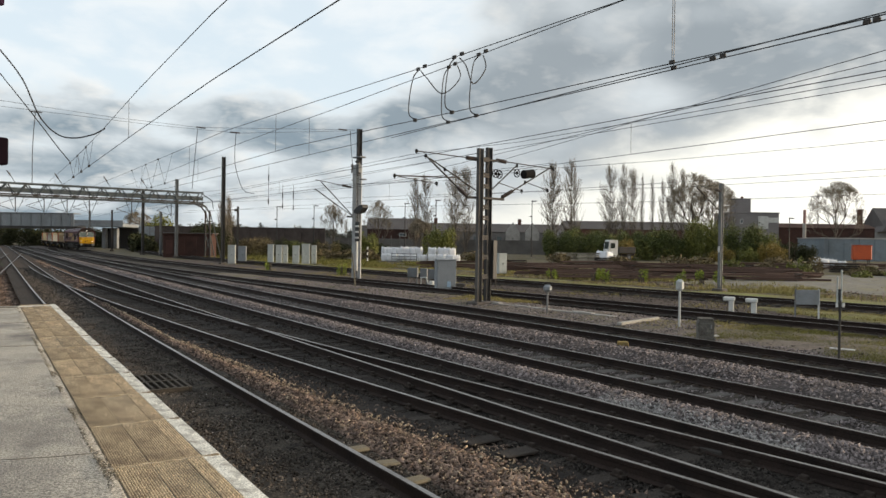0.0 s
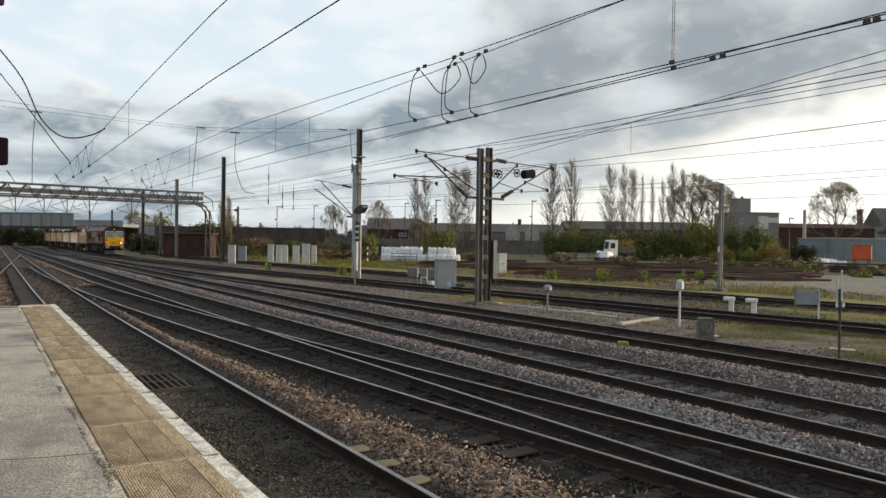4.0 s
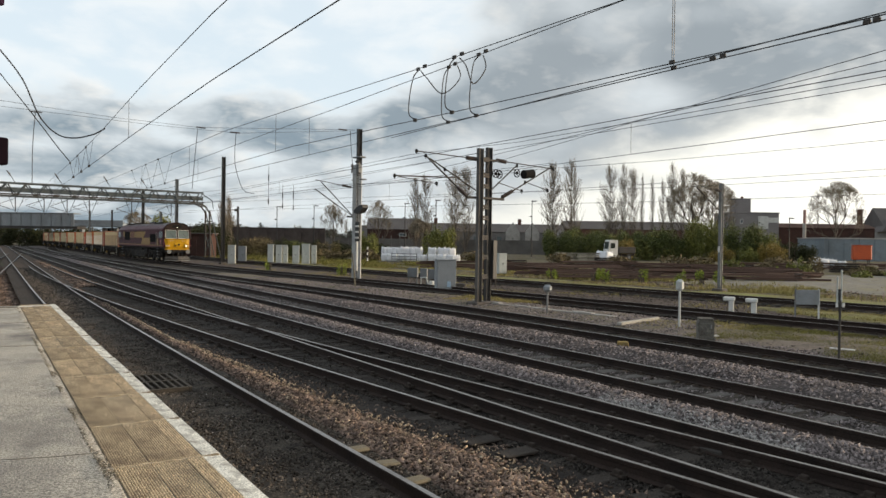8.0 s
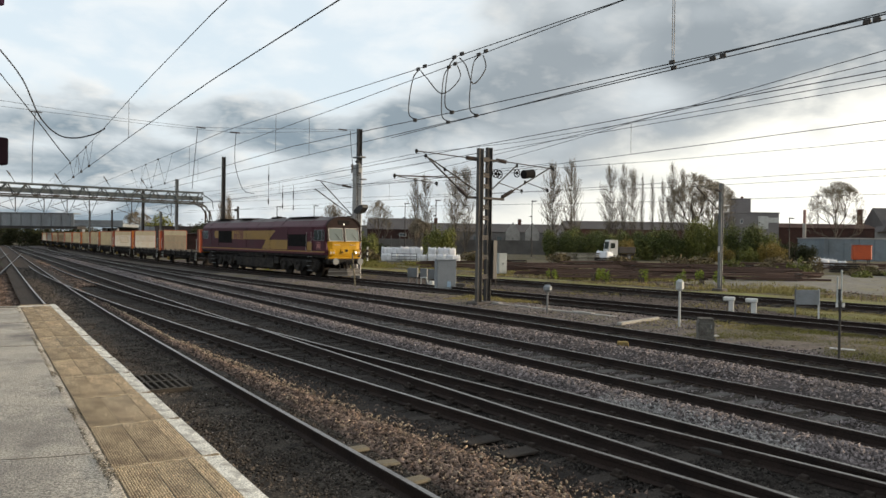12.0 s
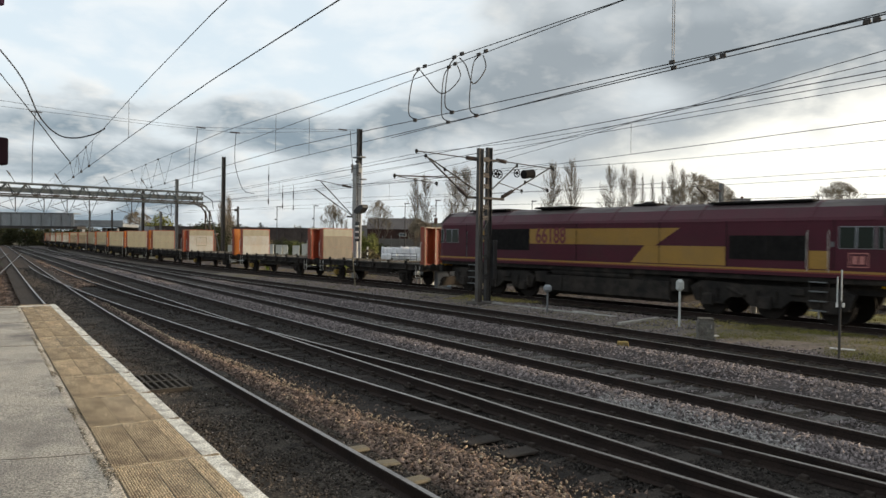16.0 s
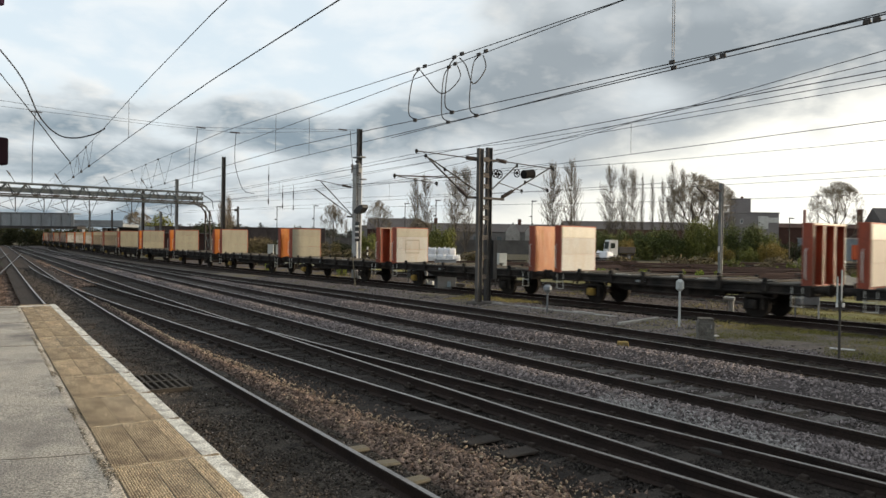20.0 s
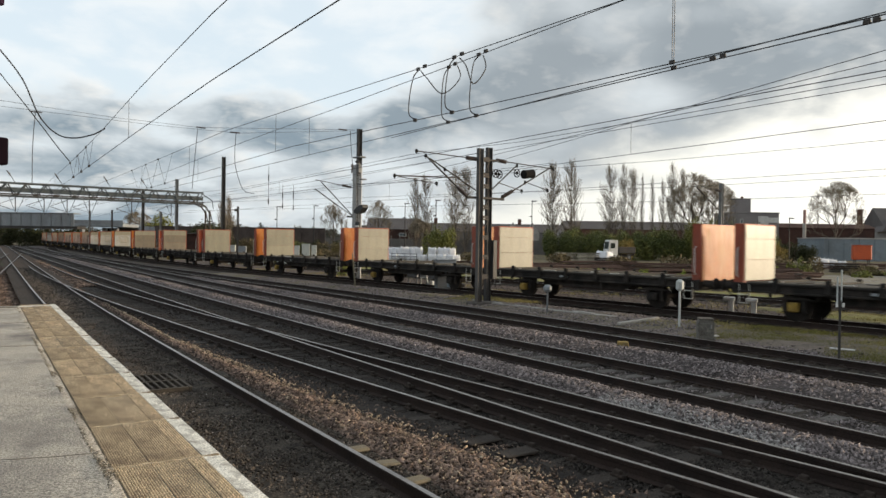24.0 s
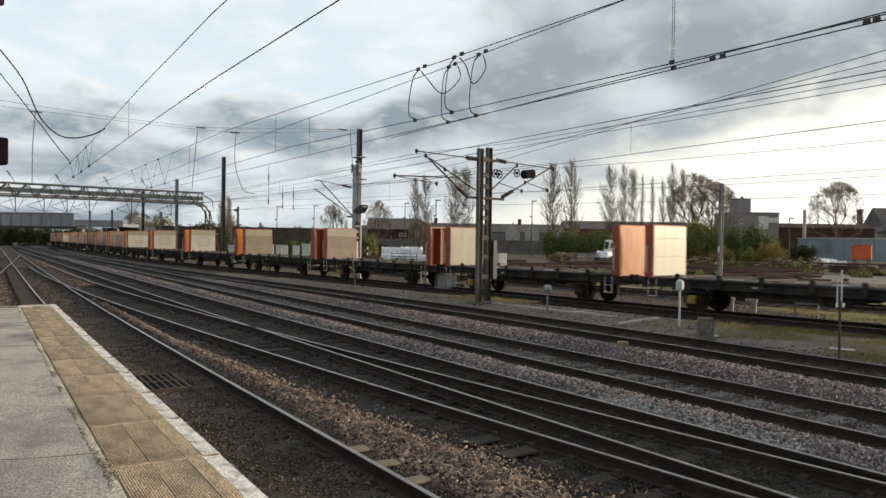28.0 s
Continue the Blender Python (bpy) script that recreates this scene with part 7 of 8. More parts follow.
LEAF_YELLOW = surface("leaves_yellow_green", (0.20, 0.205, 0.034), (0.095, 0.11, 0.024), .5, .75, 0, 0, (0.20, 0.165, 0.022), .6, .3, islands=.4)
LEAF_HEDGE = surface("leaves_dull", (0.05, 0.055, 0.025), (0.04, 0.044, 0.022), .4, .8, 0, 0, (0.085, 0.075, 0.035), .6, .2, islands=.4)
# distance haze is put into this leaf colour, paler and greyer than near leaves
LEAF_FAR = surface("leaves_far_hazed", (0.12, 0.122, 0.10), (0.095, 0.097, 0.08), .2, .9, 0, 0, (0.11, 0.10, 0.08), .5, .1, islands=.3)
LEAF_GOLD = surface("leaves_golden", (0.26, 0.17, 0.022), (0.17, 0.13, 0.024), .5, .75, 0, 0, (0.12, 0.12, 0.02), .6, .4, islands=.4)
MOSS = surface("moss_short", (0.20, 0.18, 0.055), (0.13, 0.12, 0.042), 0.8, .9, 0, 0, (.20, .21, .045), .7, .5, islands=.4)
BRAMBLE = surface("bramble_dry", (0.21, 0.165, 0.095), (0.13, 0.105, 0.06), .5, .85, 0, 0, (.13, .12, .04), .6, .25, islands=.35)


def twig(sh, p, q, r0, r1, n=3):
    sh.tube([p, q], r0, n, r1, caps=False)


def poplar_meshes(seed):
    """Bare poplar one metre high and about one wide: one or two stems, steep limbs out to an oval outline, feathered with fine twigs."""
    r = random.Random(seed)
    trunk, limbs, crown = Shape(), Shape(), Shape()
    zs, rs = (0.0, .10, .25, .45, .65, .82, .93, 1.0), (.05, .22, .42, .48, .46, .38, .26, .08)
    for k in range(2):
        a = r.uniform(0, 6.283)
        o, top = (0.0, .97) if k == 0 else (r.uniform(.08, .14), r.uniform(.80, .92))
        ax = [Vector((math.cos(a) * o * min(1, f * 4) + r.uniform(-.010, .010), math.sin(a) * o * min(1, f * 4) + r.uniform(-.010, .010), top * f)) for f in (0, .15, .3, .45, .6, .75, .9, 1)]
        trunk.tube(ax, .013 if k == 0 else .009, 5, .002, caps=False)
        for i in range(95 if k == 0 else 60):
            f = r.uniform(.06, .95)
            q = f * 7
            base = ax[min(6, int(q))].lerp(ax[min(7, int(q) + 1)], q - int(q))
            z1 = min(base.z + r.uniform(.10, .26) * (1.15 - .6 * f), r.uniform(.93, 1.0))
            b = r.uniform(0, 6.283)
            out = float(np.interp(z1, zs, rs)) * r.uniform(.35, 1.0)
            tip = Vector((math.cos(b) * out, math.sin(b) * out, z1))
            mid = base.lerp(tip, .5) + Vector((math.cos(b), math.sin(b), 0)) * out * .10
            limbs.tube([base, mid, tip], .0042, 3, .0014, caps=False)
            for n in range(10):
                g = r.uniform(.15, 1.0)
                p = base.lerp(mid, g * 2) if g < .5 else mid.lerp(tip, g * 2 - 1)
                c = r.uniform(0, 6.283)
                ln = r.uniform(.025, .07)
                e = p + Vector((math.cos(c) * ln * .6, math.sin(c) * ln * .6, ln * r.uniform(.5, 1.0)))
                twig(crown, p, e, .0014, .0009)
                for m in range(2):
                    p2 = p.lerp(e, r.uniform(.3, .9))
                    c2 = r.uniform(0, 6.283)
                    l2 = ln * r.uniform(.4, .8)
                    twig(crown, p2, p2 + Vector((math.cos(c2) * l2 * .6, math.sin(c2) * l2 * .6, l2 * .8)), .0011, .0008)
    return trunk.mesh("trunk", BARK), limbs.mesh("branchwork", BARK), crown.mesh("crown", TWIG)


POPLARS = [poplar_meshes(300 + i) for i in range(5)]


def poplar(x, y, h, w, i):
    t = thing("poplar_tree", "tall narrow bare poplar against the sky", "tree", pose(x, y, -.35), "bare poplars")
    m = pose(0, 0, 0, 0, 0, 70 * i) @ Matrix.Diagonal((w * 1.55, w * 1.55, h, 1))
    for name, me in zip(("trunk", "branchwork", "crown"), POPLARS[i % 5]):
        part(name, me, None, t, m=m)
    return t


for i, (px, d, h, w) in enumerate(((-6.1, 160, 16.0, 3.2), (-4.0, 161, 16.8, 3.7), (2.5, 162, 18.4, 4.7), (4.6, 160, 18.6, 4.4), (23.6, 161, 19.9, 4.6), (27.7, 162, 20.4, 4.7), (35.6, 160, 19.3, 4.1), (38.8, 161, 19.8, 2.7), (40.9, 162, 19.0, 3.2), (42.6, 160, 17.4, 1.1), (45.0, 161, 17.0, 1.3), (47.5, 162, 16.6, 1.7), (49.0, 160, 19.9, 2.9), (51.4, 161, 19.0, 2.2))):
    poplar(px, d, h, w, i)


def bare_tree(x, y, h, spread, seed, label, levels=6):
    """Spreading winter tree: a short trunk that forks again and again into fine twigs."""
    r = random.Random(seed)
    t = thing("bare_tree", label, "tree", pose(x, y, -.35), "bare trees")
    limbs, crown = Shape(), Shape()

    def fork(p, d, ln, rad, lev):
        q = p + d * ln
        out = math.sqrt((q.x / (h * wide)) ** 2 + (q.y / (h * wide)) ** 2 + ((q.z - h * .62) / (h * .39)) ** 2)
        if out > 1.0 and lev > 0:
            q = p + (q - p) * max(.25, 1 - (out - 1) * 1.6)
        mid = p.lerp(q, .5) + Vector((r.uniform(-.06, .06), r.uniform(-.06, .06), r.uniform(-.02, .06))) * ln
        (limbs if lev < 3 else crown).tube([p, mid, q], rad, 5 if lev < 2 else 3, max(.006, rad * .6), caps=False)
        if lev >= levels or (out > 1.12 and lev > 2):
            return
        for k in range(3 if lev < 2 else r.choice((3, 3, 4))):
            e = Vector((r.gauss(0, 1), r.gauss(0, 1), r.gauss(.25, .7)))
            nd = (d * 1.25 + Vector((0, 0, .15)) + e.normalized() * (.62 + spread * .25)).normalized()
            if nd.z < -.1:
                nd.z = .1
            s = mid.lerp(q, r.uniform(.2, 1.0)) if k else q
            fork(s, nd, ln * r.uniform(.62, .86), max(.014, rad * .55), lev + 1)

    base, wide = h * .17, .19 + .19 * spread
    part("trunk", Shape().tube([(0, 0, 0), (0, 0, base * .5), (.05, .02, base), (-.06, .05, h * .36), (.04, 0, h * .52)], h * .022, 8, h * .006), BARK, t)
    for k in range(8):
        a = k * 2.4 + r.uniform(-.3, .3)
        lean = spread * (1.9 - 1.5 * k / 7)
        fork(Vector((0, 0, base + h * .30 * k / 7)), Vector((math.cos(a) * lean, math.sin(a) * lean, 1)).normalized(), h * (.20 + .02 * (k % 3)), h * .008, 0)
    part("branchwork", limbs, BARK, t)
    part("crown", crown, TWIG, t)
    return t


for i, (px, d, h, s) in enumerate(((-22.0, 150, 9.6, .45), (-13.0, 150, 10.2, .45), (52.5, 157, 17.0, .62), (57.5, 160, 15.6, .7), (84.6, 161, 16.0, .72), (-82, 200, 9.5, .9), (-57.0, 200, 8.5, .9), (-4.0, 132, 6.4, .8))):
    bare_tree(px, d, h, s, 60 + i, "spreading bare winter tree", 5 if i < 2 else 6)


for i, (px, d, h) in enumerate(((-32.6, 113, 9.2), (-34.0, 118, 8.2), (-37.6, 126, 8.8))):
    poplar(px, d, h, 1.5, 3 + i)


def clump(name, label, x, y, w, d, h, mt, seed, n=2600, leaf=0.24, cat="bush", group="bushes", lobes=9, kind=""):
    """A bush: several leaning stems and thousands of small leaves round uneven lobes."""
    rng = np.random.default_rng(seed)
    c = np.stack([rng.uniform(-.5, .5, lobes) * w * .75, rng.uniform(-.5, .5, lobes) * d * .6, rng.uniform(.15, .68, lobes) * h], 1)
    rad = np.stack([rng.uniform(.20, .34, lobes) * max(w / (1 + lobes * .06), h * .6), rng.uniform(.3, .5, lobes) * d, rng.uniform(.26, .40, lobes) * h], 1)
    k = rng.integers(0, lobes, n)
    dirs = rng.normal(size=(n, 3))
    dirs /= np.linalg.norm(dirs, axis=1)[:, None]
    p = c[k] + dirs * rad[k] * (0.62 + 0.52 * rng.random((n, 1)) ** 1.3)
    p[:, 2] = np.clip(p[:, 2], .03, None)
    a = rng.normal(size=(n, 3))
    a /= np.linalg.norm(a, axis=1)[:, None]
    b = np.cross(a, rng.normal(size=(n, 3)))
    b /= np.linalg.norm(b, axis=1)[:, None]
    s = leaf * (0.6 + 0.9 * rng.random((n, 1)))
    v = np.stack([p - a * s, p + b * s * .45, p + a * s, p - b * s * .45], 1).reshape(-1, 3)
    f = np.arange(n * 4).reshape(-1, 4)
    t = thing(name, label, cat, pose(x, y, -.35), group)
    ob = part("foliage", fast_mesh("foliage", v, f, mt), None, t)
    st = Shape()
    r = random.Random(seed)
    for i in range(7):
        st.tube([(r.uniform(-.3, .3) * w, r.uniform(-.2, .2) * d, 0), (r.uniform(-.4, .4) * w, r.uniform(-.3, .3) * d, h * .7)], .05, 5, .02)
    part("stems", st, BARK, t)
    return t


clump("bush", "large dense green bush behind the white bags", -.6, 116, 5.4, 4.0, 5.2, LEAF_YELLOW, 1, 9000, .12, lobes=14)
clump("bush", "small green bush beside the tall mast", -11.2, 112, 4.2, 3, 4.3, LEAF_YELLOW, 2, 4500, .12)
r3 = random.Random(9)
# scrub row added to keep the low sun off the far wagons
for i in range(7):
    clump("hedge_section", "dark scrub added behind the relay hut to shade the wagons", -34.5 - i * 1.7, 113 + i * 4.2 + r3.uniform(-1, 1), 5.0, 5, 5.2 + r3.uniform(-.6, .5), LEAF_HEDGE, 230 + i, 4500, .14, "hedge", "dark scrub", lobes=16)
for i in range(9):
    clump("hedge_section", "dull dark green hedge along the yard", -33 + i * 2.9, 121 + r3.uniform(-2, 2), 5.4 + r3.uniform(-1, 1), 4, 3.0 + r3.uniform(-.6, .5), (LEAF_HEDGE, BRAMBLE, LEAF_HEDGE, LEAF_DARK)[i % 4], 30 + i, 5000, .11, "hedge", "dark hedge", lobes=14)
for x, y, w, h, mt in ((21.0, 133, 6.5, 5.4, LEAF_DARK), (24.4, 131, 6.5, 5.8, LEAF_DARK), (27.6, 134, 5.0, 5.2, LEAF_DARK), (30.2, 135, 4.0, 4.6, LEAF_YELLOW), (33.6, 131, 7.0, 5.4, LEAF_DARK), (38.2, 132, 7.0, 5.7, LEAF_DARK), (42.0, 133, 6.0, 5.2, LEAF_DARK),
                       (45.4, 130, 6.6, 7.4, LEAF_YELLOW), (49.4, 132, 7.0, 7.0, LEAF_DARK), (53.4, 131, 7.0, 6.8, LEAF_DARK), (56.0, 132, 5.0, 5.4, LEAF_YELLOW)):
    clump("hedge_section", "tall green and yellowish hedge beyond the stacks", x, y, w, 5, h, mt, int(x * 7), 15000, .12, "hedge", "green hedge", lobes=22)
for x, y, w, h, mt in ((30.6, 124, 2.4, 4.2, LEAF_GOLD), (47.0, 125, 4.6, 2.8, LEAF_GOLD), (55.0, 126, 3.0, 4.0, LEAF_GOLD), (57.6, 128, 3.0, 3.4, LEAF_GOLD), (51.0, 125, 3.4, 2.6, LEAF_YELLOW)):
    clump("bush", "golden yellowish bush in front of the hedge", x, y, w, 2.5, h, mt, int(x * 5), 2600, .10, "bush", "golden bushes", 10)
for x, y, w, h in ((62.5, 141, 5.0, 4.4), (66.0, 142, 5.0, 4.0), (69.5, 143, 4.5, 3.4)):
    clump("hedge_section", "dark tangled scrub beside the long shed", x, y, w, 4, h, LEAF_HEDGE, int(x * 9), 5000, .12, "hedge", "dark scrub", lobes=14)
clump("tree_leafy", "rounded bright green tree beyond the bridge", -75.0, 196, 8.5, 7, 9.4, LEAF_YELLOW, 120, 9000, .24, "tree", "leafy trees", lobes=14)
clump("bush", "dark bush under the bridge", -61.0, 150, 5, 4, 4.2, LEAF_HEDGE, 121, 2200, .24)
clump("bush", "dark bush beside the panel fence", -56.0, 140, 5, 4, 3.6, LEAF_HEDGE, 122, 2200, .24)
for i in range(16):
    x, y = (-18 + i * 3.7, 104 + r3.uniform(-3, 3)) if i < 7 else (6 + (i - 7) * 6.0, 76 + r3.uniform(-4, 10))
    clump("bramble", "dry brown bramble in the yard", x, y, 3.6, 2.4, (1.3 if i < 13 else .45) + r3.uniform(0, .6 if i < 13 else .2), BRAMBLE, 140 + i, 900, .16, "bramble", "brambles", 6)
for i, (x, y) in enumerate(((10.5, 51.5), (11.4, 52.0), (16.2, 51.0), (17.8, 51.4), (14.2, 53), (19.0, 51.0), (8.0, 55), (-14.5, 62), (-7.5, 56), (45.0, 72), (29.5, 66))):
    clump("weed_tuft", "bright green weed tuft in the grass", x, y, .8, .6, 1.05, WEED, 170 + i, 420, .06, "weed", "weed tufts", 4)
for i in range(9):
    clump("bramble", "tall dry weeds among the rail stacks", 27 + i * 2.3, 66 + r3.uniform(-2, 4), 1.8, 1.4, (1.7 if i < 4 else .8) + r3.uniform(-.4, .5), BRAMBLE if i % 2 else LEAF_YELLOW, 190 + i, 500, .12, "bramble", "brambles", 5)


def grass(name, label, lo, hi, u0, u1, count, size, mt, seed, z=-.33, patch=.08):
    rng = np.random.default_rng(seed)
    out, tri = [], []
    n = 0
    while n < count:
        u = rng.uniform(u0, u1)
        f = rng.random()
        v = lo(u) + (hi(u) - lo(u)) * f
        p = at(u, v)
        if noise.noise((p.x * .22, p.y * .22, 7.7 + seed)) < -patch:
            n += 1
            continue
        gz = z
        for k in range(5):
            a = rng.uniform(0, 6.283)
            x, y = p.x + rng.normal() * .10, p.y + rng.normal() * .10
            h = size * rng.uniform(.5, 1.3)
            w = size * .11
            o = len(out)
            out += [(x - math.sin(a) * w, y + math.cos(a) * w, gz), (x + math.sin(a) * w, y - math.cos(a) * w, gz), (x + math.cos(a) * h * .5, y + math.sin(a) * h * .5, gz + h)]
            tri.append((o, o + 1, o + 2))
        n += 1
    return solid(name, fast_mesh(name, np.array(out), np.array(tri), mt), None, label, "grass", kind="stuff")


grass("grass", "yellowish rough grass beyond the goods line", lambda u: line_5(u) + 1.5, lambda u: line_6(u) - 1.5, -75, 14, 3000, .10, GRASS_TUFT, 1, -.27, -.05)
grass("grass", "yellow-green grass tufts beside the siding", lambda u: line_6(u) - 4.8, lambda u: line_6(u) - 2.0, -16, 24, 7000, .09, GRASS_TUFT, 6, -.25, -.02)
grass("grass", "yellowish rough grass beyond the siding", lambda u: line_6(u) + 1.6, lambda u: line_6(u) + 8.5, -75, 30, 10000, .09, GRASS_TUFT, 2, -.27, -.04)
grass("grass", "tall dry grass along the rail stacks", lambda u: line_6(u) + 7.0, lambda u: line_6(u) + 16, -60, 44, 12000, .22, GRASS_TUFT, 7, -.34, -.04)
grass("grass", "green weeds between the rail stacks", lambda u: line_6(u) + 8.0, lambda u: line_6(u) + 30, -60, 60, 7000, .20, GRASS_TUFT, 8, -.34, -.10)
grass("grass", "patchy mossy grass between the lines", lambda u: line_5(u) - 5.2, lambda u: line_5(u) - 1.4, -16, 4, 4500, .08, GRASS_TUFT, 3, -.16, -.08)
grass("grass", "short green and yellow moss over the trodden ballast", lambda u: line_4(u) + 2.1, lambda u: line_5(u) - 1.5, -12.0, -2.0, 11000, .055, MOSS, 9, -.16, .02)
grass("grass", "thin mossy grass beside the double mast", lambda u: line_5(u) - 4.0, lambda u: line_5(u) - 1.4, -32, -20, 2500, .10, GRASS_TUFT, 4, -.16, .0)
grass("grass", "rough grass under the lineside cabinets", lambda u: line_6(u) + 2, lambda u: line_6(u) + 22, -130, -60, 9000, .28, MOSS, 5)
for i in range(7):
    clump("hedge_section", "dark tangled scrub seen under the footbridge", -108 + i * 6.2, 186 + r3.uniform(-3, 3), 8.5, 4, 5.4 + r3.uniform(-.5, .5), LEAF_HEDGE, 260 + i, 3200, .24, "hedge", "dark scrub", lobes=16)
# both far tree rows wear the haze-coloured leaves
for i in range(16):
    clump("far_trees", "low trees beyond the retaining wall, greyed for haze", -88 + i * 5.6 + r3.uniform(-1, 1), 238 + r3.uniform(-6, 6), 9.5, 5, 7.6 + r3.uniform(-1.2, 1.2), LEAF_FAR, 340 + i, 2400, .32, "tree line", "distant trees", 12)
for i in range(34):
    clump("far_trees", "distant trees along the horizon, greyed for haze", -205 + i * 8.5 + r3.uniform(-2, 2), 300 + r3.uniform(-15, 15), 14, 6, 7.2 + r3.uniform(-1, 1.2), LEAF_FAR, 300 + i, 1500, .55, "tree line", "distant trees", 8)

# ---- rails, sleepers and loose stones ----
CHAIR = Shape().box((0, 0, -0.15), (.17, .32, .035), .008).box((0, .12, -.115), (.10, .06, .06), .012).box((0, -.12, -.115), (.10, .06, .06), .012).mesh("rail_chair", CHAIR_IRON)
track("track_1", line_1, U_FAR, 14, TIMBER_SLEEPER, "platform track with bright rails on dark sleepers", near=(-30, 10), bury=0.022)
track("track_2", line_2, U_FAR, 14, TIMBER_SLEEPER, "running line with bright rails joining a crossover", near=(-60, -44), skip=(-44, 14))
track("track_3", line_3, U_FAR, 14, CONCRETE_SLEEPER, "running line on pale concrete sleepers", near=(-46, 10), bury=0.012)
track("track_4", line_4, U_FAR, 14, TIMBER_SLEEPER, "running line on dark sleepers", near=(-46, 10))
track("track_5", line_5, U_FAR, 20, TIMBER_SLEEPER, "goods line that the train runs on", near=(-46, 8))
track("track_6", line_6, U_FAR, 40, TIMBER_SLEEPER, "rusty siding beyond the goods line", near=(-40, 10), drop=-0.04)
link = thing("track_crossover", "crossover rails leading from the platform track", "railway track", kind="structure")
for off in (-0.7525, 0.7525):
    part("rail", rail_mesh("rail", line_link, off, -66, 14), None, link)
bearer = {}
u = -44.0
while u < 9:
    a, b = line_link(u), line_2(u)
    ln = round((abs(b - a) + 2.5) * 4) / 4
    if ln not in bearer:
        bearer[ln] = sleeper_mesh("crossing_timber", ln, TIMBER_SLEEPER, ())
    part("crossing_timber", bearer[ln], None, link, m=uv_pose(u, (a + b) / 2, -0.004, -4))
    for v in (a - .7525, a + .7525):
        part("rail_chair", CHAIR, None, link, m=uv_pose(u, v, 0, -2))
    u += 0.66


edge_link = thing("track_scissors", "rails crossing over towards the bay lines", "railway track", kind="structure")
for off in (-0.7525, 0.7525):
    part("rail", rail_mesh("rail", lambda u: 16.3 - 0.19 * (u + 102), off, -112, -52), None, edge_link)


def stones(name, lo, hi, u0, u1, height, count, size, mt, label, seed, bias=1.5):
    """Angular chips of stone, each an uneven eight-sided lump, thicker strewn towards the near end."""
    rng = np.random.default_rng(seed)
    octa = np.array([(1, 0, 0), (-1, 0, 0), (0, 1, 0), (0, -1, 0), (0, 0, 1), (0, 0, -1)], dtype=float)
    tri = np.array([(0, 2, 4), (2, 1, 4), (1, 3, 4), (3, 0, 4), (2, 0, 5), (1, 2, 5), (3, 1, 5), (0, 3, 5)])
    us = u1 - (u1 - u0) * rng.random(count) ** bias
    fr = rng.random(count)
    c = np.empty((count, 3))
    for i in range(count):
        u, f = us[i], fr[i]
        v = lo(u) + (hi(u) - lo(u)) * f
        p = at(u, v)
        c[i] = (p.x, p.y, height(f, u) + 0.025 * noise.noise((p.x * 1.9, p.y * 1.9, 0.3)) + 0.025 * noise.noise((p.x * .5, p.y * .5, 4.3)))
    sc = size * (0.55 + 1.0 * rng.random((count, 1, 1)) ** 1.6) * np.stack([rng.uniform(.9, 1.6, count), rng.uniform(.6, 1.0, count), rng.uniform(.45, .8, count)], 1)[:, None, :]
    pts = (octa[None] + rng.normal(size=(count, 6, 3)) * .30) * sc
    q = rng.normal(size=(count, 4)) * np.array([1, .35, .35, 1])
    q /= np.linalg.norm(q, axis=1)[:, None]
    w, x, y, z = q.T
    rot = np.stack([np.stack([1 - 2 * (y * y + z * z), 2 * (x * y - z * w), 2 * (x * z + y * w)], 1),
                    np.stack([2 * (x * y + z * w), 1 - 2 * (x * x + z * z), 2 * (y * z - x * w)], 1),
                    np.stack([2 * (x * z - y * w), 2 * (y * z + x * w), 1 - 2 * (x * x + y * y)], 1)], 1)
    pts = np.einsum("nij,nkj->nki", rot, pts) + c[:, None, :] + np.array([0, 0, size * 0.12])
    faces = (tri[None] + 6 * np.arange(count)[:, None, None]).reshape(-1, 3)
    me = fast_mesh(name, pts.reshape(-1, 3), faces, mt)
    return solid(name, me, None, label, "ballast", kind="stuff")


stones("loose_ballast", lambda u: line_1(u) + 1.1, lambda u: cess_far(u) + .04, -40, -2.2, hump(-0.17, -0.11), 60000, 0.026, STONE_BROWN, "brown loose ballast stones beside the platform track", 1)
stones("loose_ballast", lambda u: line_1(u) + 1.3, lambda u: line_2(u) - 1.3, -85, -40, hump(-0.17, -0.11), 9000, 0.045, STONE_BROWN, "brown loose ballast stones further along the track", 11, 1.2)
stones("loose_ballast", lambda u: line_1(u) - 5.0, lambda u: line_1(u) - 1.3, -60, -17.2, hump(-0.30, -0.12), 14000, 0.036, STONE_BROWN, "brown loose stones past the end of the platform", 12, 1.3)
stones("loose_ballast", lambda u: line_2(u) + 1.0, lambda u: line_3(u) - 1.0, -46, -2.0, hump(-0.19, -0.03), 42000, 0.028, STONE_GREY, "grey and pinkish loose ballast stones", 2)
stones("loose_ballast", lambda u: line_2(u) + 1.0, lambda u: line_3(u) - 1.0, -95, -46, hump(-0.19, -0.03), 9000, 0.050, STONE_GREY, "grey and pinkish ballast stones further along", 13, 1.2)
stones("loose_ballast", lambda u: line_3(u) + 1.0, lambda u: line_4(u) - 1.0, -46, -3.0, hump(-0.20, -0.03), 26000, 0.028, STONE_GREY, "grey and pinkish loose ballast stones", 3)
stones("loose_ballast", lambda u: line_1(u) - .62, lambda u: line_1(u) + .62, -66, -28, flat(-0.140), 9000, 0.034, STONE_DARK, "sooty stones between the rails further along", 41)
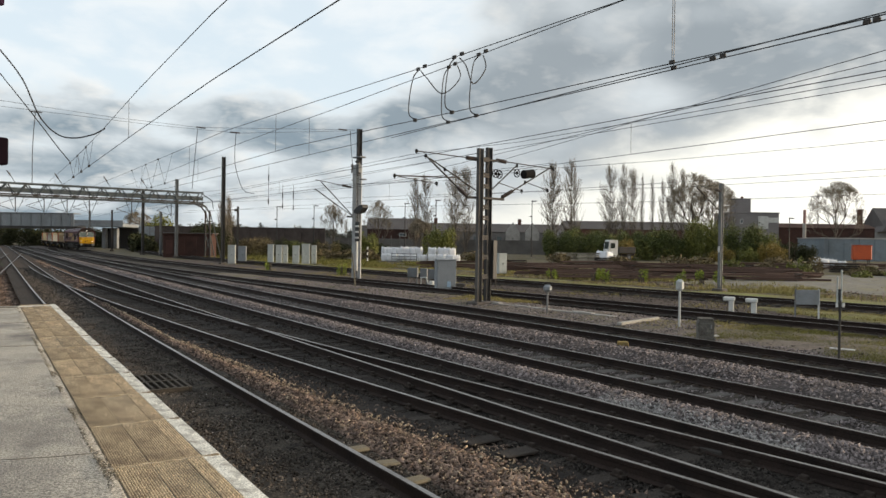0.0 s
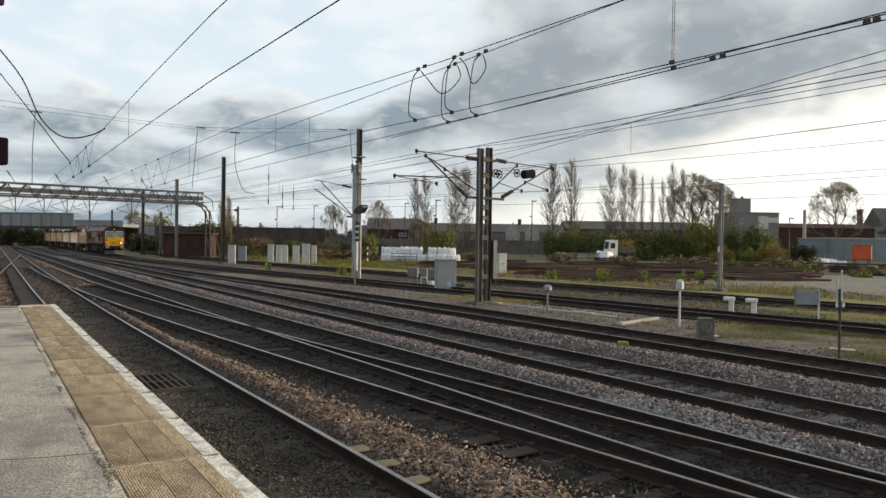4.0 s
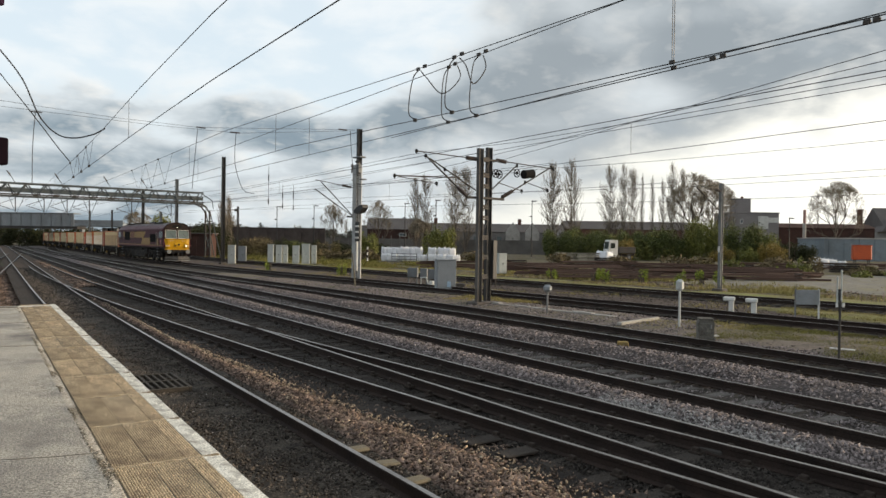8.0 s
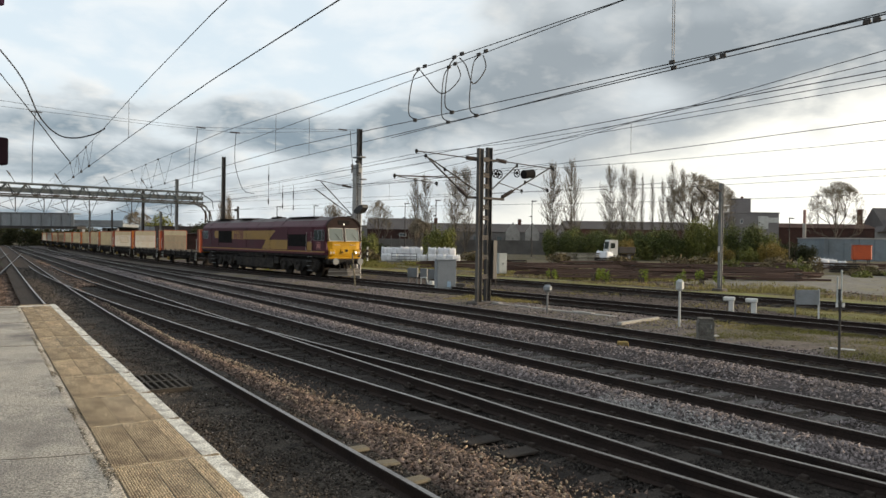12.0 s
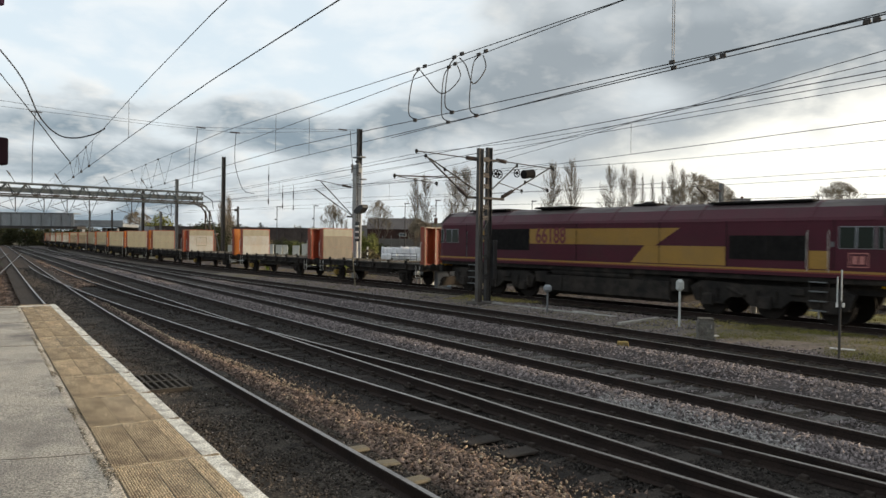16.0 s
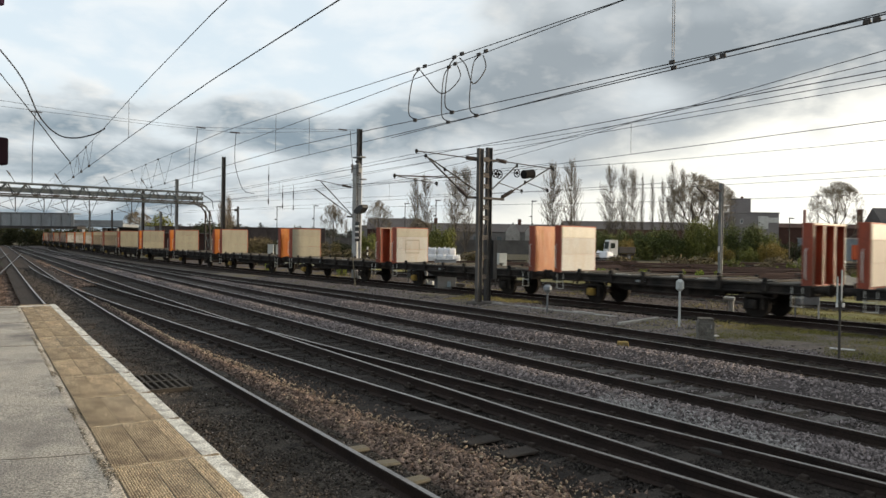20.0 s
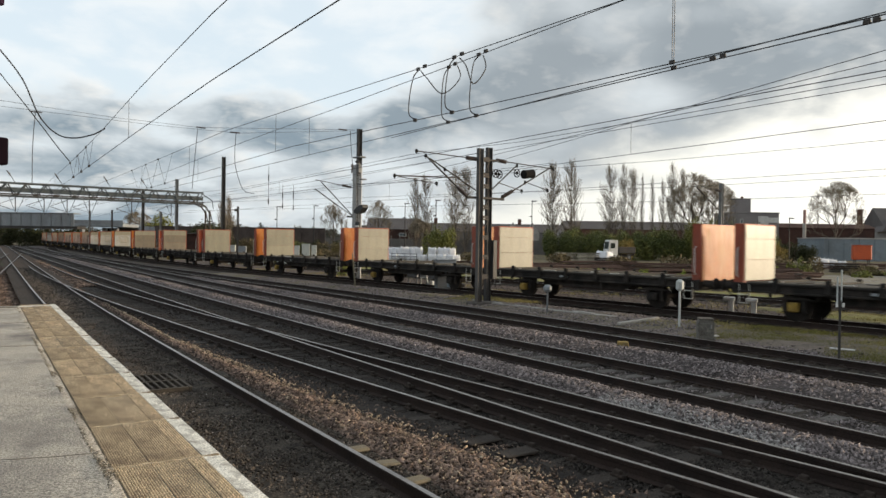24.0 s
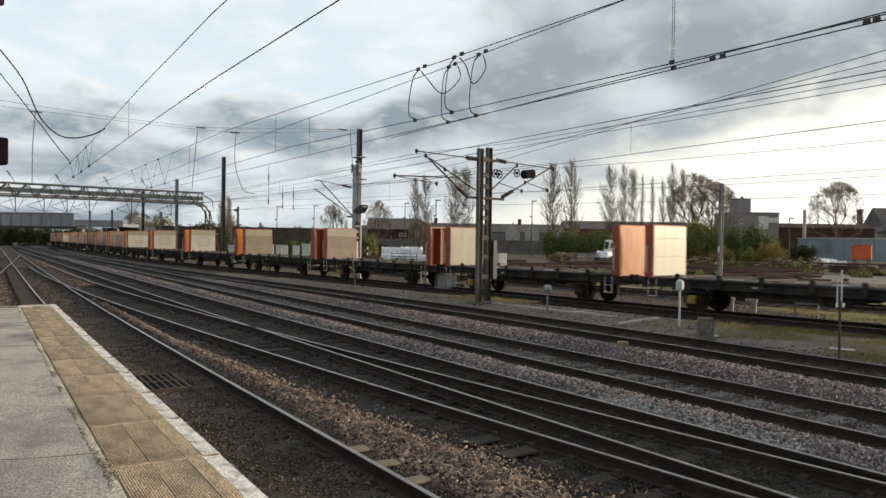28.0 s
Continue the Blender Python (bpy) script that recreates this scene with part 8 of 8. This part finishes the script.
stones("loose_ballast", lambda u: line_1(u) - 4.2, lambda u: line_1(u) - 1.3, -70, -22, hump(-0.30, -0.12), 7000, 0.038, STONE_BROWN, "brown stones beyond the end of the platform", 42)
stones("loose_ballast", lambda u: line_4(u) + 1.2, lambda u: line_5(u) - 1.3, -46, -12.5, hump(-0.20, -0.13), 18000, 0.028, STONE_GREY, "scattered grey ballast stones", 4)
stones("loose_ballast", lambda u: line_4(u) + 1.2, lambda u: line_4(u) + 2.7, -12.5, -3.0, lambda f, u: -.175, 5200, 0.028, STONE_GREY, "scattered grey ballast stones at the edge of the moss", 21)
stones("loose_ballast", lambda u: line_4(u) + 2.5, lambda u: line_5(u) - 1.3, -12.5, -3.0, lambda f, u: -.15, 900, 0.030, STONE_DARK, "few dark stones sunk in the moss", 22)
stones("loose_ballast", lambda u: line_1(u) - 1.3, lambda u: line_1(u) + 1.2, -30, -3.0, flat(-0.146), 46000, 0.016, STONE_DARK, "dark oily ballast stones between the rails", 5, 2.0)
stones("loose_ballast", lambda u: line_link(u) - 1.1, lambda u: line_2(u) + 1.1, -40, -2.0, flat(-0.172), 42000, 0.019, STONE_BLACK, "dark oily ballast stones under the crossover", 6, 1.8)
stones("loose_ballast", lambda u: line_3(u) - 1.1, lambda u: line_3(u) + 1.1, -40, -3.0, flat(-0.186), 15000, 0.022, STONE_GREY, "dusty grey ballast stones between the rails", 7)
stones("loose_ballast", lambda u: line_5(u) + 1.5, lambda u: line_6(u) - 1.6, -50, 4.0, flat(-0.285), 14000, 0.035, STONE_DARK, "dark cinder stones beside the siding", 14)
stones("rubble", lambda u: line_6(u) + 6.0, lambda u: line_6(u) + 24.0, -50, 50, lambda f, u: -.36, 16000, 0.055, STONE_BROWN, "brown rubble strewn over the yard", 15, 1.0)
stones("pale_chippings", lambda u: line_2(u) + .85, lambda u: line_2(u) + 1.45, -7.6, -4.2, lambda f, u: -.15 + .12 * f, 2400, 0.021, STONE_PALE, "pale fresh chippings spilt beside the rail", 16, 1.0)
stones("pale_chippings", lambda u: line_1(u) - .5, lambda u: line_1(u) + .5, -12.0, -8.5, flat(-.15), 140, 0.011, STONE_PALE, "pale chippings between the rails", 17, 1.0)
stones("loose_ballast", lambda u: line_4(u) - 1.1, lambda u: line_4(u) + 1.2, -40, -4.0, flat(-0.185), 12000, 0.024, STONE_DARK, "dark ballast stones of the running line", 18)
CRUMB = surface("asphalt_crumbs", (0.30, 0.27, 0.215), (0.16, 0.14, 0.115), 9, 0.95, 0, 0.2, islands=0.6)
stones("asphalt_crumbs", lambda u: edge_line(u) - .76, lambda u: edge_line(u) - .685, -17, -2.5, lambda f, u: PLAT_Z - .014 + .018 * (1 - f), 5000, 0.0075, CRUMB, "loose crumbs along the broken asphalt edge", 19, 1.3)
stones("loose_ballast", lambda u: line_1(u) + 1.3, lambda u: cess_far(u) + .1, -30, -2.2, lambda f, u: -.104, 3200, 0.018, STONE_BUFF, "paler buff stones scattered over the brown ballast", 20)
stones("loose_ballast", lambda u: cess_far(u) - .1, lambda u: cess_far(u) + .55, -30, -2.2, flat(-.165), 3600, 0.017, STONE_BROWN, "brown stones strayed over the sooty ground", 23)


motions()
